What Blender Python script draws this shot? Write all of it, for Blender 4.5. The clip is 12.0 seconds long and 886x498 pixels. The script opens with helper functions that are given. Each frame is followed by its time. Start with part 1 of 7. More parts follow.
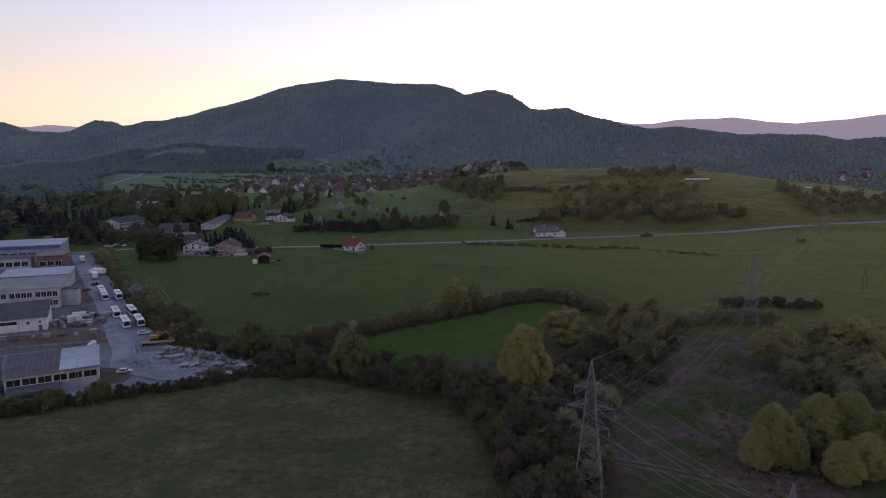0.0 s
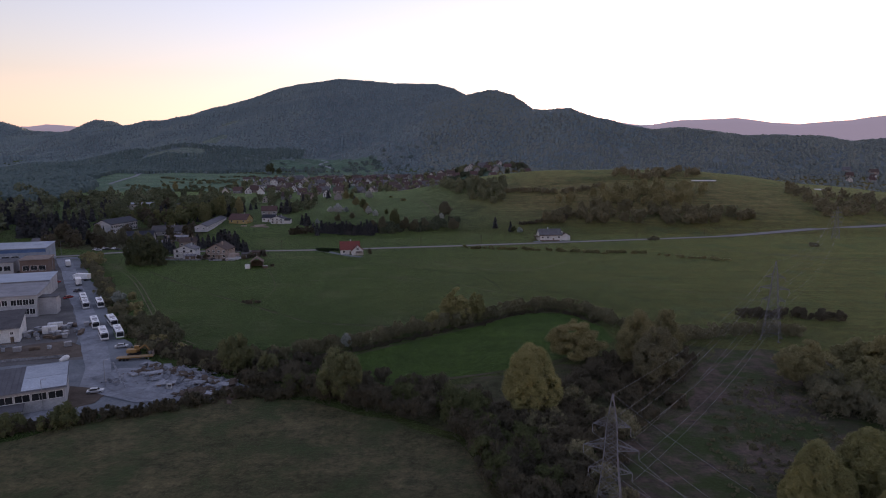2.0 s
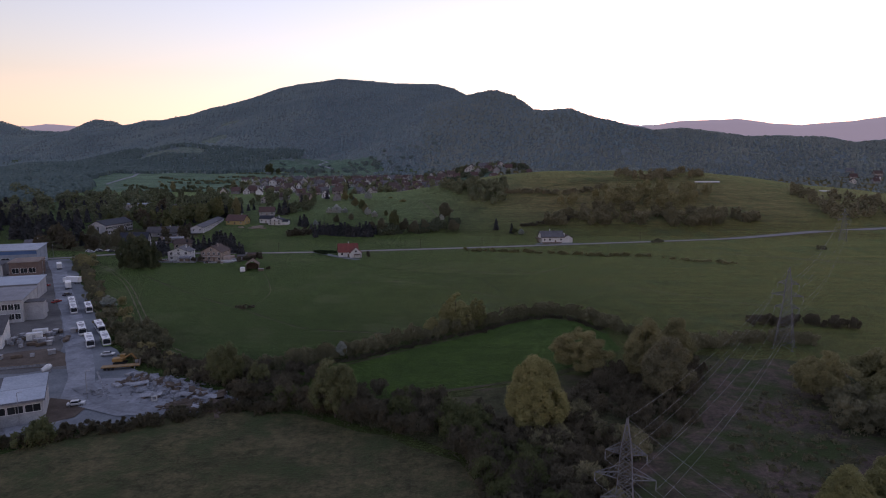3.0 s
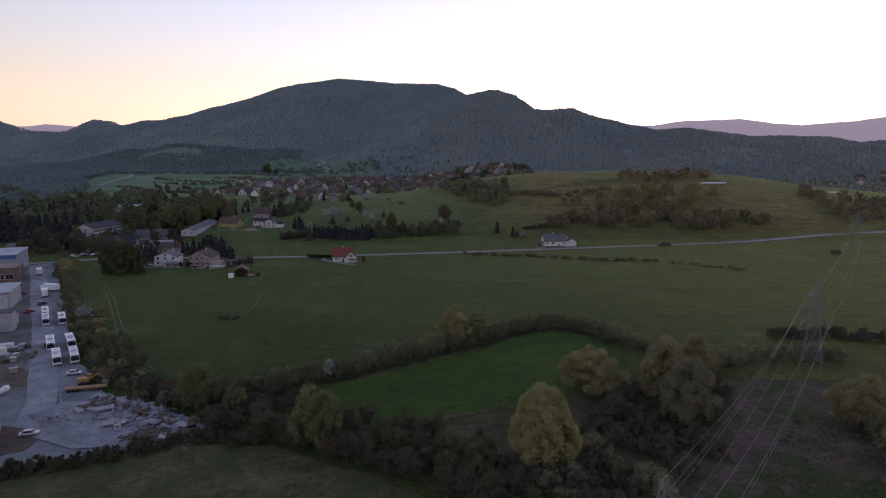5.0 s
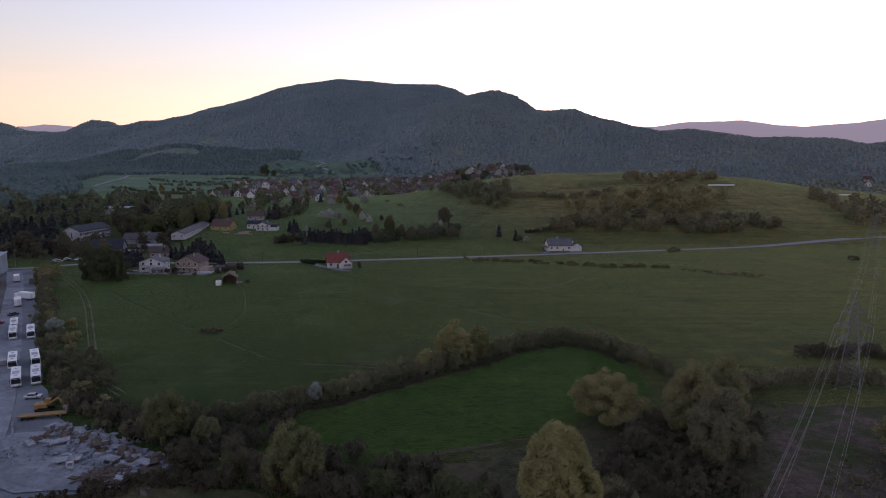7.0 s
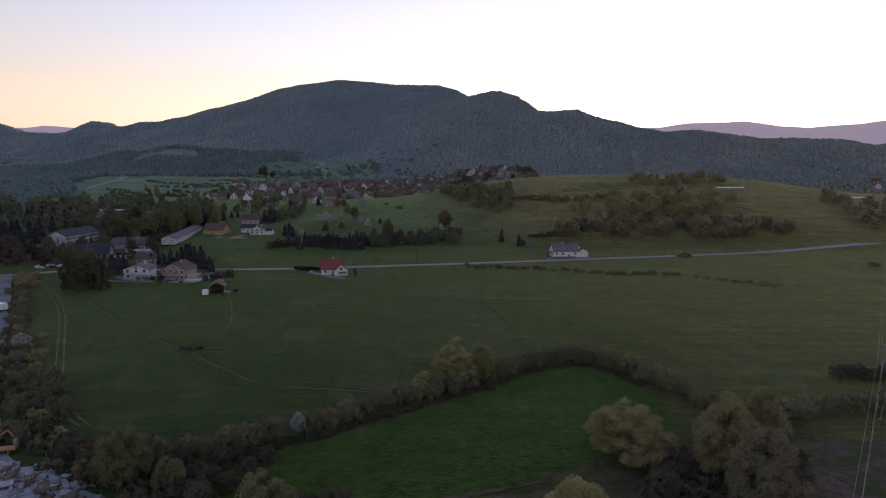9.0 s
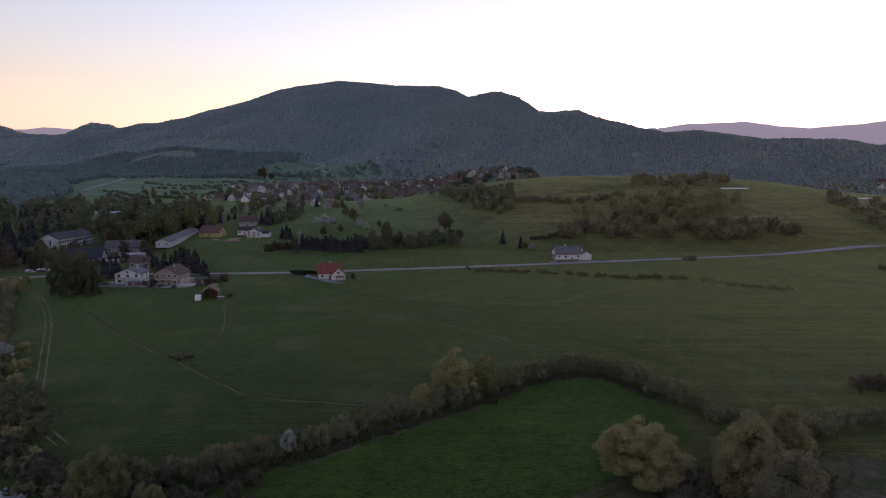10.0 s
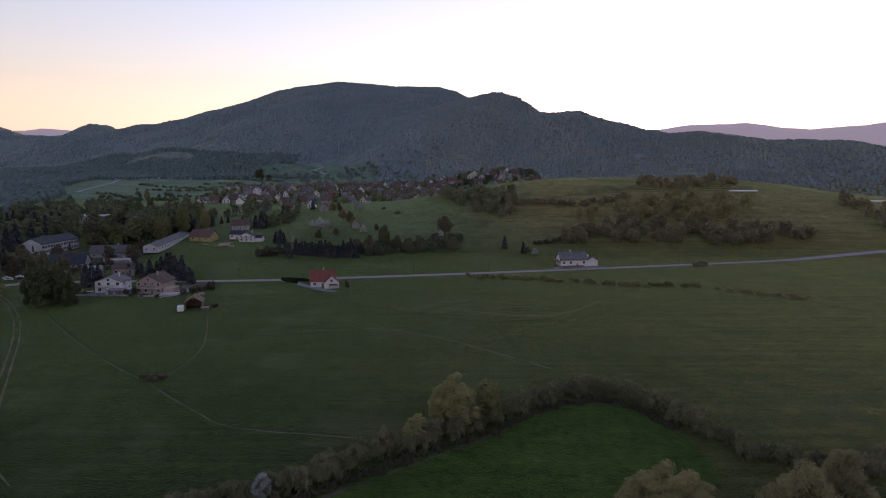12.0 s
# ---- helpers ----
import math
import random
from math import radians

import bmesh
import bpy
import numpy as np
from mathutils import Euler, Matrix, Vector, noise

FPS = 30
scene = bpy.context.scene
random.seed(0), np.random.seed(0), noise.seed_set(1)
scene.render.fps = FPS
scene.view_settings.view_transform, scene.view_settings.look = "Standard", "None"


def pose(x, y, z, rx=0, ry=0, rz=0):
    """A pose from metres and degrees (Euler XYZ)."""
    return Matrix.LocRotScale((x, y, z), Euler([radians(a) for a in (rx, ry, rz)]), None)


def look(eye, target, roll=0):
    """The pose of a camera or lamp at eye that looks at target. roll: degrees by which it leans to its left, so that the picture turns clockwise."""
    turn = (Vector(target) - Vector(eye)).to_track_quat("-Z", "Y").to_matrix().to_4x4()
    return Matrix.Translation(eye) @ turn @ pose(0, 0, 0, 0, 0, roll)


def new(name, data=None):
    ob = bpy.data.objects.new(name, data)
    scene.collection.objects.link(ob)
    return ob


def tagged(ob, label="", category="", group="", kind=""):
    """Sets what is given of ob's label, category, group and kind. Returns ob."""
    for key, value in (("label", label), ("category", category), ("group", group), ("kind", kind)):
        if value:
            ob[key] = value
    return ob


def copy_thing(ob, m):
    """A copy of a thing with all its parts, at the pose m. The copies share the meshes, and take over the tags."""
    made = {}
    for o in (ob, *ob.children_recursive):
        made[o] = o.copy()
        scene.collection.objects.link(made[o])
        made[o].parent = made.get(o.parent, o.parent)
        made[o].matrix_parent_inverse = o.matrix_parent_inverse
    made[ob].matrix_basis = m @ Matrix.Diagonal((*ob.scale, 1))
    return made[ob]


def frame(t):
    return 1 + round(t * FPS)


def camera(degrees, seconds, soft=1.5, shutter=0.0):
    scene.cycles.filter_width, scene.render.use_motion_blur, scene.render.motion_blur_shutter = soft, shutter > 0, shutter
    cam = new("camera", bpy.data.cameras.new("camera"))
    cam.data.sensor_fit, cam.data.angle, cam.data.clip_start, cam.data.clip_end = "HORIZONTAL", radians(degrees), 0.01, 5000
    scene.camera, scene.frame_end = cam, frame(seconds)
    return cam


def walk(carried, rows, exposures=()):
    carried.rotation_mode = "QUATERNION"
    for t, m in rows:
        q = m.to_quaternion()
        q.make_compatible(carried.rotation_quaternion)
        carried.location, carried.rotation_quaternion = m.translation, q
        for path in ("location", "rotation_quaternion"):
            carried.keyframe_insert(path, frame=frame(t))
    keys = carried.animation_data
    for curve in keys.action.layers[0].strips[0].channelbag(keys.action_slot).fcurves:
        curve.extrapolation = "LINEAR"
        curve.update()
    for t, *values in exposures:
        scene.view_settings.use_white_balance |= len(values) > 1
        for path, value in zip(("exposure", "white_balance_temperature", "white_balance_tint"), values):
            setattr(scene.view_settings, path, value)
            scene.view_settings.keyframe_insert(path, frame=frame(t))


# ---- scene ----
EXPOSURE = 2.5
cam = camera(69.3, 12.0, soft=1.05)
PATH = [
    (0, (-1.316, -3.897, 63.647), (-1.325, -1.917, 63.366), -0.3),
    (0.5, (-1.232, -0.009, 63.819), (-1.242, 1.971, 63.537), -0.2),
    (1, (-1.159, 3.845, 63.889), (-1.17, 5.825, 63.608), -0.2),
    (1.5, (-1.066, 7.678, 63.981), (-1.078, 9.658, 63.7), -0.2),
    (2, (-0.954, 12.174, 63.955), (-0.966, 14.154, 63.675), -0.2),
    (2.5, (-0.855, 16.628, 64.048), (-0.868, 18.608, 63.768), -0.2),
    (3, (-0.794, 21.183, 64.109), (-0.807, 23.164, 63.83), -0.1),
    (3.2, (-0.74, 22.969, 64.119), (-0.753, 24.95, 63.84), -0.2),
    (5, (0.072, 39.017, 64.312), (0.058, 40.997, 64.034), -0.1),
    (5.5, (0.316, 43.603, 64.342), (0.301, 45.583, 64.065), -0.1),
    (6, (0.398, 48.412, 64.412), (0.382, 50.392, 64.135), -0.1),
    (6.5, (0.254, 53.21, 64.407), (0.24, 55.191, 64.131), -0.0),
    (7, (0.326, 58.043, 64.357), (0.311, 60.024, 64.082), -0.0),
    (9, (0.767, 77.182, 64.684), (0.748, 79.163, 64.413), 0.0),
    (9.5, (0.873, 81.938, 64.705), (0.853, 83.92, 64.435), -0.0),
    (10, (0.848, 86.657, 64.696), (0.828, 88.639, 64.428), -0.1),
    (10.5, (0.871, 91.309, 64.64), (0.851, 93.291, 64.374), -0.1),
    (11, (1.033, 96.154, 64.745), (1.012, 98.136, 64.48), -0.1),
    (11.5, (1.294, 101.152, 64.847), (1.271, 103.134, 64.582), -0.1),
    (12, (1.296, 105.854, 64.882), (1.275, 107.836, 64.618), -0.1),
]
walk(cam, [(t, look(eye, target, roll)) for t, eye, target, roll in PATH],
     exposures=[(0.0, EXPOSURE, 6100, 22), (12.0, EXPOSURE, 6100, 22)])
# ---- world and sun: a low evening sun just over the hills ----
SUN_EL, SUN_AZ = 2.8, 17.1
world = bpy.data.worlds.new("evening_sky")
scene.world = world
world.use_nodes = True
wn = world.node_tree.nodes
sky = wn.new("ShaderNodeTexSky")
sky.sky_type = "NISHITA"
sky.sun_disc = False
sky.sun_elevation = radians(SUN_EL)
sky.sun_rotation = radians(SUN_AZ)
sky.altitude = 400
sky.air_density, sky.dust_density, sky.ozone_density = 1.7, 0.2, 3.0
wn["Background"].inputs["Strength"].default_value = 0.12
pale = wn.new("ShaderNodeHueSaturation")
pale.inputs["Saturation"].default_value = 0.6
rose = wn.new("ShaderNodeMix")
rose.data_type, rose.blend_type = "RGBA", "MULTIPLY"
rose.inputs[0].default_value = 1.0
rose.inputs[7].default_value = (1.06, 0.92, 1.0, 1)
world.node_tree.links.new(sky.outputs[0], pale.inputs["Color"])
world.node_tree.links.new(pale.outputs[0], rose.inputs[6])
world.node_tree.links.new(rose.outputs[2], wn["Background"].inputs["Color"])

SUN_DIR = Vector((math.sin(radians(SUN_AZ)) * math.cos(radians(SUN_EL)),
                  math.cos(radians(SUN_AZ)) * math.cos(radians(SUN_EL)), math.sin(radians(SUN_EL))))
sun = new("sun_light", bpy.data.lights.new("sun_light", "SUN"))
sun.data.energy, sun.data.angle, sun.data.color = 2.0, radians(0.53), (1.0, 0.62, 0.32)
sun.rotation_euler = SUN_DIR.to_track_quat("Z", "Y").to_euler()


# ---- materials ----
def mat(name, rough=0.85, metal=0.0):
    m = bpy.data.materials.new(name)
    m.use_nodes = True
    b = m.node_tree.nodes["Principled BSDF"]
    b.inputs["Roughness"].default_value = rough
    b.inputs["Metallic"].default_value = metal
    b.inputs["Specular IOR Level"].default_value = 0.25
    return m, m.node_tree.nodes, m.node_tree.links, b


def ramp(nodes, stops):
    r = nodes.new("ShaderNodeValToRGB")
    e = r.color_ramp.elements
    while len(e) < len(stops):
        e.new(0.5)
    for el, (p, c) in zip(e, stops):
        el.position, el.color = p, (*c, 1)
    return r


def noise_node(nodes, links, scale, detail=4.0, rough=0.55, stretch=None, turn=0.0):
    tc = nodes.new("ShaderNodeNewGeometry")
    src = tc.outputs["Position"]
    if stretch or turn:
        mp = nodes.new("ShaderNodeMapping")
        mp.inputs["Rotation"].default_value = (0, 0, radians(turn))
        mp.inputs["Scale"].default_value = stretch or (1, 1, 1)
        links.new(src, mp.inputs["Vector"])
        src = mp.outputs[0]
    n = nodes.new("ShaderNodeTexNoise")
    n.inputs["Scale"].default_value, n.inputs["Detail"].default_value, n.inputs["Roughness"].default_value = scale, detail, rough
    links.new(src, n.inputs["Vector"])
    return n.outputs["Fac"]


def mixc(nodes, links, fac, a, b, mode="MIX"):
    m = nodes.new("ShaderNodeMix")
    m.data_type, m.blend_type = "RGBA", mode
    for sock, v in ((m.inputs[0], fac), (m.inputs[6], a), (m.inputs[7], b)):
        if hasattr(v, "is_linked"):
            links.new(v, sock)
        elif isinstance(v, tuple):
            sock.default_value = (*v, 1)
        else:
            sock.default_value = v
    return m.outputs[2]


def bumped(nodes, links, b, height, strength=0.5, dist=0.3):
    bp = nodes.new("ShaderNodeBump")
    bp.inputs["Strength"].default_value, bp.inputs["Distance"].default_value = strength, dist
    links.new(height, bp.inputs["Height"])
    links.new(bp.outputs[0], b.inputs["Normal"])


def surface(name, lo, hi, scale=0.3, fine=4.0, rough=0.85, metal=0.0, bump=0.3, dist=0.05, vary=0.15, stretch=None, turn=0.0):
    """Two scales of mottling between two real colours, a fine relief, and a little difference from piece to piece."""
    m, n, l, b = mat(name, rough, metal)
    if rough >= 0.9:
        b.inputs["Specular IOR Level"].default_value = 0.06
    big, small = noise_node(n, l, scale, 5, 0.6, stretch, turn), noise_node(n, l, fine, 3)
    mid = tuple((x + y) / 2 for x, y in zip(lo, hi))
    c1 = ramp(n, [(0.3, lo), (0.5, mid), (0.72, hi)])
    l.new(big, c1.inputs[0])
    c2 = ramp(n, [(0.25, (0.72, 0.72, 0.72)), (0.75, (1.2, 1.2, 1.2))])
    l.new(small, c2.inputs[0])
    col = mixc(n, l, 0.7, c1.outputs[0], c2.outputs[0], "MULTIPLY")
    if vary:
        oi = n.new("ShaderNodeObjectInfo")
        c3 = ramp(n, [(0.0, (1 - vary,) * 3), (1.0, (1 + vary,) * 3)])
        l.new(oi.outputs["Random"], c3.inputs[0])
        col = mixc(n, l, 1.0, col, c3.outputs[0], "MULTIPLY")
    l.new(col, b.inputs["Base Color"])
    if bump:
        bumped(n, l, b, small, bump, dist)
    return m


def foliage(name, colours, patch=0.12, translucent=0.4, leafmix=0.4):
    """Leaves: a colour for each leaf or clump, drifting from plant to plant, thin enough to let light through."""
    m, n, l, b = mat(name, 0.7)
    b.inputs["Specular IOR Level"].default_value = 0.12
    geo, oi = n.new("ShaderNodeNewGeometry"), n.new("ShaderNodeObjectInfo")
    per = ramp(n, [(i / (len(colours) - 1), c) for i, c in enumerate(colours)])
    drift = noise_node(n, l, patch, 2)
    add = n.new("ShaderNodeMath")
    add.operation = "MULTIPLY_ADD"
    l.new(geo.outputs["Random Per Island"], add.inputs[0])
    add.inputs[1].default_value = leafmix
    l.new(drift, add.inputs[2])
    sub = n.new("ShaderNodeMath")
    sub.operation = "SUBTRACT"
    l.new(add.outputs[0], sub.inputs[0])
    sub.inputs[1].default_value = leafmix / 2
    l.new(sub.outputs[0], per.inputs[0])
    tint = ramp(n, [(0.0, (0.75, 0.78, 0.72)), (0.5, (1, 1, 1)), (1.0, (1.16, 1.12, 1.04))])
    l.new(oi.outputs["Random"], tint.inputs[0])
    col = mixc(n, l, 1.0, per.outputs[0], tint.outputs[0], "MULTIPLY")
    l.new(col, b.inputs["Base Color"])
    tr = n.new("ShaderNodeBsdfTranslucent")
    l.new(col, tr.inputs["Color"])
    mx = n.new("ShaderNodeMixShader")
    mx.inputs[0].default_value = translucent
    l.new(b.outputs[0], mx.inputs[1])
    l.new(tr.outputs[0], mx.inputs[2])
    l.new(mx.outputs[0], n["Material Output"].inputs["Surface"])
    return m


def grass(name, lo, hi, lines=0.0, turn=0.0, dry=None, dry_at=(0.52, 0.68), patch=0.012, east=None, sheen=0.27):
    """Meadow: tufts, broad patches, dry places and, where it is mown, faint lines of the machine; east also paints in
    light by height and place.
    """
    m, n, l, b = mat(name, 0.95)
    b.inputs["Specular IOR Level"].default_value = 0.08
    b.inputs["Sheen Weight"].default_value, b.inputs["Sheen Roughness"].default_value = sheen, 0.22
    b.inputs["Sheen Tint"].default_value = (0.43, 0.66, 0.22, 1)
    broad, mid, tuft = noise_node(n, l, patch, 6, 0.6), noise_node(n, l, 0.11, 5, 0.65), noise_node(n, l, 1.3, 4, 0.7)
    c1 = ramp(n, [(0.32, lo), (0.68, hi)])
    l.new(broad, c1.inputs[0])
    base = c1.outputs[0]
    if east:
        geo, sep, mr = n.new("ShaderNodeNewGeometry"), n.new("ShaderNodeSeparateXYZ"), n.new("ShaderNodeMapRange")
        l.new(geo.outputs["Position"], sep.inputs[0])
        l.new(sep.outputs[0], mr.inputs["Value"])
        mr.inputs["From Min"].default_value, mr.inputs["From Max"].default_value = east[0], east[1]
        # Slopes paler with height: their stronger light is put into the grass colour.
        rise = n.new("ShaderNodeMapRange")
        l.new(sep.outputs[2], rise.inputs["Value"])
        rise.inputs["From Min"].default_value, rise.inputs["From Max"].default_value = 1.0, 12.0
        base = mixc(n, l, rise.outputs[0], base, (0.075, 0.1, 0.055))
        # Drier olive meadow to the east, warmed further to paint in sun glare.
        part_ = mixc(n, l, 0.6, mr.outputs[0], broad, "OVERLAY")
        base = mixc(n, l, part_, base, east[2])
        # Browner pasture on the mound, its lightness partly the sun's glow painted on.
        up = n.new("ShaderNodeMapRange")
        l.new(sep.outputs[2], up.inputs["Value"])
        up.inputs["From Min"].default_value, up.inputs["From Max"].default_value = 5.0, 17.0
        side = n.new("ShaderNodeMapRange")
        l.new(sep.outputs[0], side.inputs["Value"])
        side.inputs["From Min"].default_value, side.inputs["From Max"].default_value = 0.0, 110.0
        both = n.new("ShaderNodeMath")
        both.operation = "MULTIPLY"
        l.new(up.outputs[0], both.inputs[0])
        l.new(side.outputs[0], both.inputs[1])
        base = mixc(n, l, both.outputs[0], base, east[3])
    c2 = ramp(n, [(0.3, (0.58, 0.62, 0.6)), (0.7, (1.42, 1.36, 1.25))])
    l.new(mid, c2.inputs[0])
    col = mixc(n, l, 0.8, base, c2.outputs[0], "MULTIPLY")
    c3 = ramp(n, [(0.3, (0.62, 0.65, 0.6)), (0.7, (1.35, 1.32, 1.25))])
    l.new(tuft, c3.inputs[0])
    col = mixc(n, l, 0.75, col, c3.outputs[0], "MULTIPLY")
    c4 = ramp(n, [(0.34, (0.5, 0.53, 0.5)), (0.66, (1.5, 1.44, 1.34))])
    l.new(noise_node(n, l, 0.42, 5, 0.7), c4.inputs[0])
    col = mixc(n, l, 0.8, col, c4.outputs[0], "MULTIPLY")
    if dry:
        d = ramp(n, [(dry_at[0], (0, 0, 0)), (dry_at[1], (1, 1, 1))])
        l.new(noise_node(n, l, patch * 2.2, 6, 0.65), d.inputs[0])
        col = mixc(n, l, d.outputs[0], col, dry)
    if lines:
        s = ramp(n, [(0.42, (1 - lines,) * 3), (0.6, (1 + lines * 0.6,) * 3)])
        l.new(noise_node(n, l, 0.35, 3, 0.5, (0.02, 1.0, 1.0), turn), s.inputs[0])
        col = mixc(n, l, 1.0, col, s.outputs[0], "MULTIPLY")
    l.new(col, b.inputs["Base Color"])
    bumped(n, l, b, tuft, 0.8, 0.5)
    return m


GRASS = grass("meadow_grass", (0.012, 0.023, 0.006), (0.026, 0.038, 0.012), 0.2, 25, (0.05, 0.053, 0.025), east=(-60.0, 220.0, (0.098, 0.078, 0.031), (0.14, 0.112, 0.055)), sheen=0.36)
CROP = grass("young_crop", (0.023, 0.046, 0.008), (0.037, 0.066, 0.012), 0.08, -38)
ROUGH = grass("rough_meadow", (0.062, 0.058, 0.034), (0.103, 0.09, 0.058), 0.0, 0, (0.0484, 0.0605, 0.0264), (0.48, 0.66), 0.035, sheen=0.14)
HEATH = grass("brown_heath", (0.058, 0.045, 0.044), (0.118, 0.088, 0.086), 0.0, 0, (0.042, 0.056, 0.02), (0.45, 0.58), 0.022, sheen=0.1)
BOG = grass("wet_rough_grass", (0.0442, 0.0468, 0.026), (0.0715, 0.0676, 0.0416), 0.0, 0, (0.078, 0.0624, 0.0468), (0.5, 0.64), 0.05, sheen=0.12)
# Far and hill meadows paler and bluer: distance haze mixed into the grass colour.
FARM = grass("far_meadow_hazed", (0.0675, 0.1188, 0.0986), (0.1161, 0.1809, 0.145), 0.3, 8, (0.1323, 0.1647, 0.1363), sheen=0.15)
HILLMEADOW = grass("hill_meadow_hazed", (0.13, 0.17, 0.165), (0.17, 0.21, 0.195), 0.2, 8, (0.18, 0.2, 0.18), sheen=0.1)
ASPHALT = surface("worn_asphalt", (0.21, 0.2, 0.195), (0.3, 0.285, 0.275), 0.15, 3.0, 0.8, bump=0.2)
GRAVEL = surface("pale_gravel", (0.118, 0.13, 0.14), (0.225, 0.242, 0.256), 0.09, 1.6, 0.95, bump=0.5, dist=0.06)
DUST = surface("crushed_stone", (0.16, 0.17, 0.184), (0.31, 0.324, 0.348), 0.16, 1.1, 0.95, bump=0.8, dist=0.15)
SOIL = surface("bare_soil", (0.084, 0.0684, 0.054), (0.156, 0.126, 0.102), 0.15, 1.5, 0.95, bump=0.6, dist=0.12)
TRACK = surface("trodden_track", (0.1, 0.1, 0.058), (0.165, 0.155, 0.1), 0.2, 1.2, 0.95, bump=0.4)
RUT = surface("worn_wheel_rut", (0.032, 0.05, 0.018), (0.06, 0.07, 0.032), 0.3, 1.5, 0.95, bump=0.5, dist=0.2)
DITCHM = surface("rank_grass", (0.034, 0.045, 0.018), (0.06, 0.07, 0.03), 0.3, 1.5, 0.95, bump=0.6, dist=0.3)
LEAF = foliage("spring_leaves", [(0.095, 0.108, 0.05), (0.145, 0.16, 0.075), (0.205, 0.212, 0.11)], leafmix=0.3)
WILLOW = foliage("willow_leaves", [(0.2, 0.198, 0.085), (0.3, 0.29, 0.13), (0.4, 0.38, 0.185)])
SCRUB = foliage("scrub_twigs", [(0.08, 0.073, 0.052), (0.126, 0.113, 0.08), (0.178, 0.158, 0.11)], 0.12, 0.4, 0.25)
HEDGE = foliage("hedge_leaves", [(0.132, 0.1272, 0.0744), (0.21, 0.198, 0.1176), (0.3, 0.282, 0.174)], 0.12, 0.25)
RANK = foliage("rank_blades", [(0.0338, 0.0442, 0.0182), (0.052, 0.065, 0.026), (0.0715, 0.0806, 0.0364)], 0.2, 0.2)
DEEPLEAF = foliage("deep_green_leaves", [(0.046, 0.058, 0.036), (0.084, 0.098, 0.052), (0.145, 0.155, 0.076)], 0.12, 0.2)
# Dark leaves lifted and blued to imitate haze over the western trees.
DARKLEAF = foliage("dark_leaves_hazed", [(0.0754, 0.0975, 0.0696), (0.1274, 0.1475, 0.0957), (0.1924, 0.2063, 0.1305)], 0.05, 0.2)
# Brown-olive leaves, lightened to paint in haze and glare on the mound.
GROVE = foliage("grove_leaves_lightened", [(0.17, 0.156, 0.092), (0.24, 0.216, 0.13), (0.315, 0.28, 0.17)], 0.05, 0.3)
PALELEAF = foliage("pale_spring_leaves", [(0.12, 0.135, 0.082), (0.175, 0.19, 0.112), (0.24, 0.25, 0.15)], 0.05, 0.3)
OLIVE = foliage("olive_leaves", [(0.2, 0.188, 0.092), (0.275, 0.255, 0.13), (0.36, 0.33, 0.18)], 0.08, 0.4, 0.3)
DUSKY = foliage("dusky_leaves", [(0.125, 0.122, 0.078), (0.18, 0.174, 0.112), (0.245, 0.232, 0.155)], 0.08, 0.4, 0.25)
LIMELEAF = foliage("lime_leaves", [(0.105, 0.115, 0.055), (0.16, 0.17, 0.08), (0.225, 0.23, 0.115)], 0.1, 0.3)
# Needles paler and more violet: haze is put into their colour.
NEEDLE = foliage("spruce_needles_hazed", [(0.0432, 0.04592, 0.055), (0.0672, 0.07056, 0.0775), (0.0936, 0.0952, 0.0925)], 0.1, 0.1)
BLOSSOM = foliage("blossom", [(0.285, 0.31, 0.27), (0.437, 0.46, 0.432), (0.589, 0.6, 0.594)], 0.3, 0.3)
# Hill ground and woods carry the blue of distance haze in their colours.
LITTER = surface("leaf_litter_hazed", (0.105, 0.135, 0.142), (0.165, 0.195, 0.19), 0.02, 0.3, 0.95, bump=0.3)
NEARFOREST = foliage("near_woods_hazed", [(0.105, 0.15, 0.158), (0.158, 0.21, 0.208), (0.218, 0.272, 0.255)], 0.01, 0.15, 0.25)
FOREST = foliage("far_woods_hazed", [(0.125, 0.178, 0.205), (0.19, 0.25, 0.268), (0.265, 0.325, 0.312)], 0.006, 0.15, 0.28)
RIDGEWOOD = foliage("ridge_woods_hazed", [(0.132, 0.162, 0.16), (0.202, 0.236, 0.218), (0.285, 0.315, 0.278)], 0.008, 0.15, 0.28)
BARK = surface("bark", (0.072, 0.06, 0.048), (0.144, 0.12, 0.096), 1.0, 8.0, 0.95, bump=0.6)
WORKSWALL = surface("grimy_white_render", (0.3, 0.305, 0.315), (0.47, 0.475, 0.485), 0.25, 2.5, 0.9, bump=0.15)
OLDROOF = surface("old_grey_roofing", (0.204, 0.204, 0.216), (0.324, 0.324, 0.336), 0.2, 2.5, 0.85, bump=0.2)
YARDSOIL = surface("dark_yard_ground", (0.09, 0.0876, 0.0864), (0.168, 0.162, 0.156), 0.1, 1.5, 0.95, bump=0.4, dist=0.08)
PLASTER = surface("white_plaster", (0.529, 0.529, 0.5175), (0.713, 0.713, 0.7015), 0.3, 3.0, 0.9, bump=0.1)
CREAM = surface("cream_plaster", (0.437, 0.414, 0.368), (0.575, 0.5405, 0.483), 0.3, 3.0, 0.9, bump=0.1)
BEIGE = surface("bare_render", (0.25, 0.205, 0.175), (0.37, 0.31, 0.27), 0.4, 3.0, 0.9, bump=0.2)
YELLOW = surface("yellow_plaster", (0.36, 0.28, 0.12), (0.46, 0.36, 0.17), 0.3, 3.0, 0.9, bump=0.1)
GREYWALL = surface("grey_render", (0.336, 0.336, 0.348), (0.504, 0.504, 0.516), 0.3, 3.0, 0.9, bump=0.1)
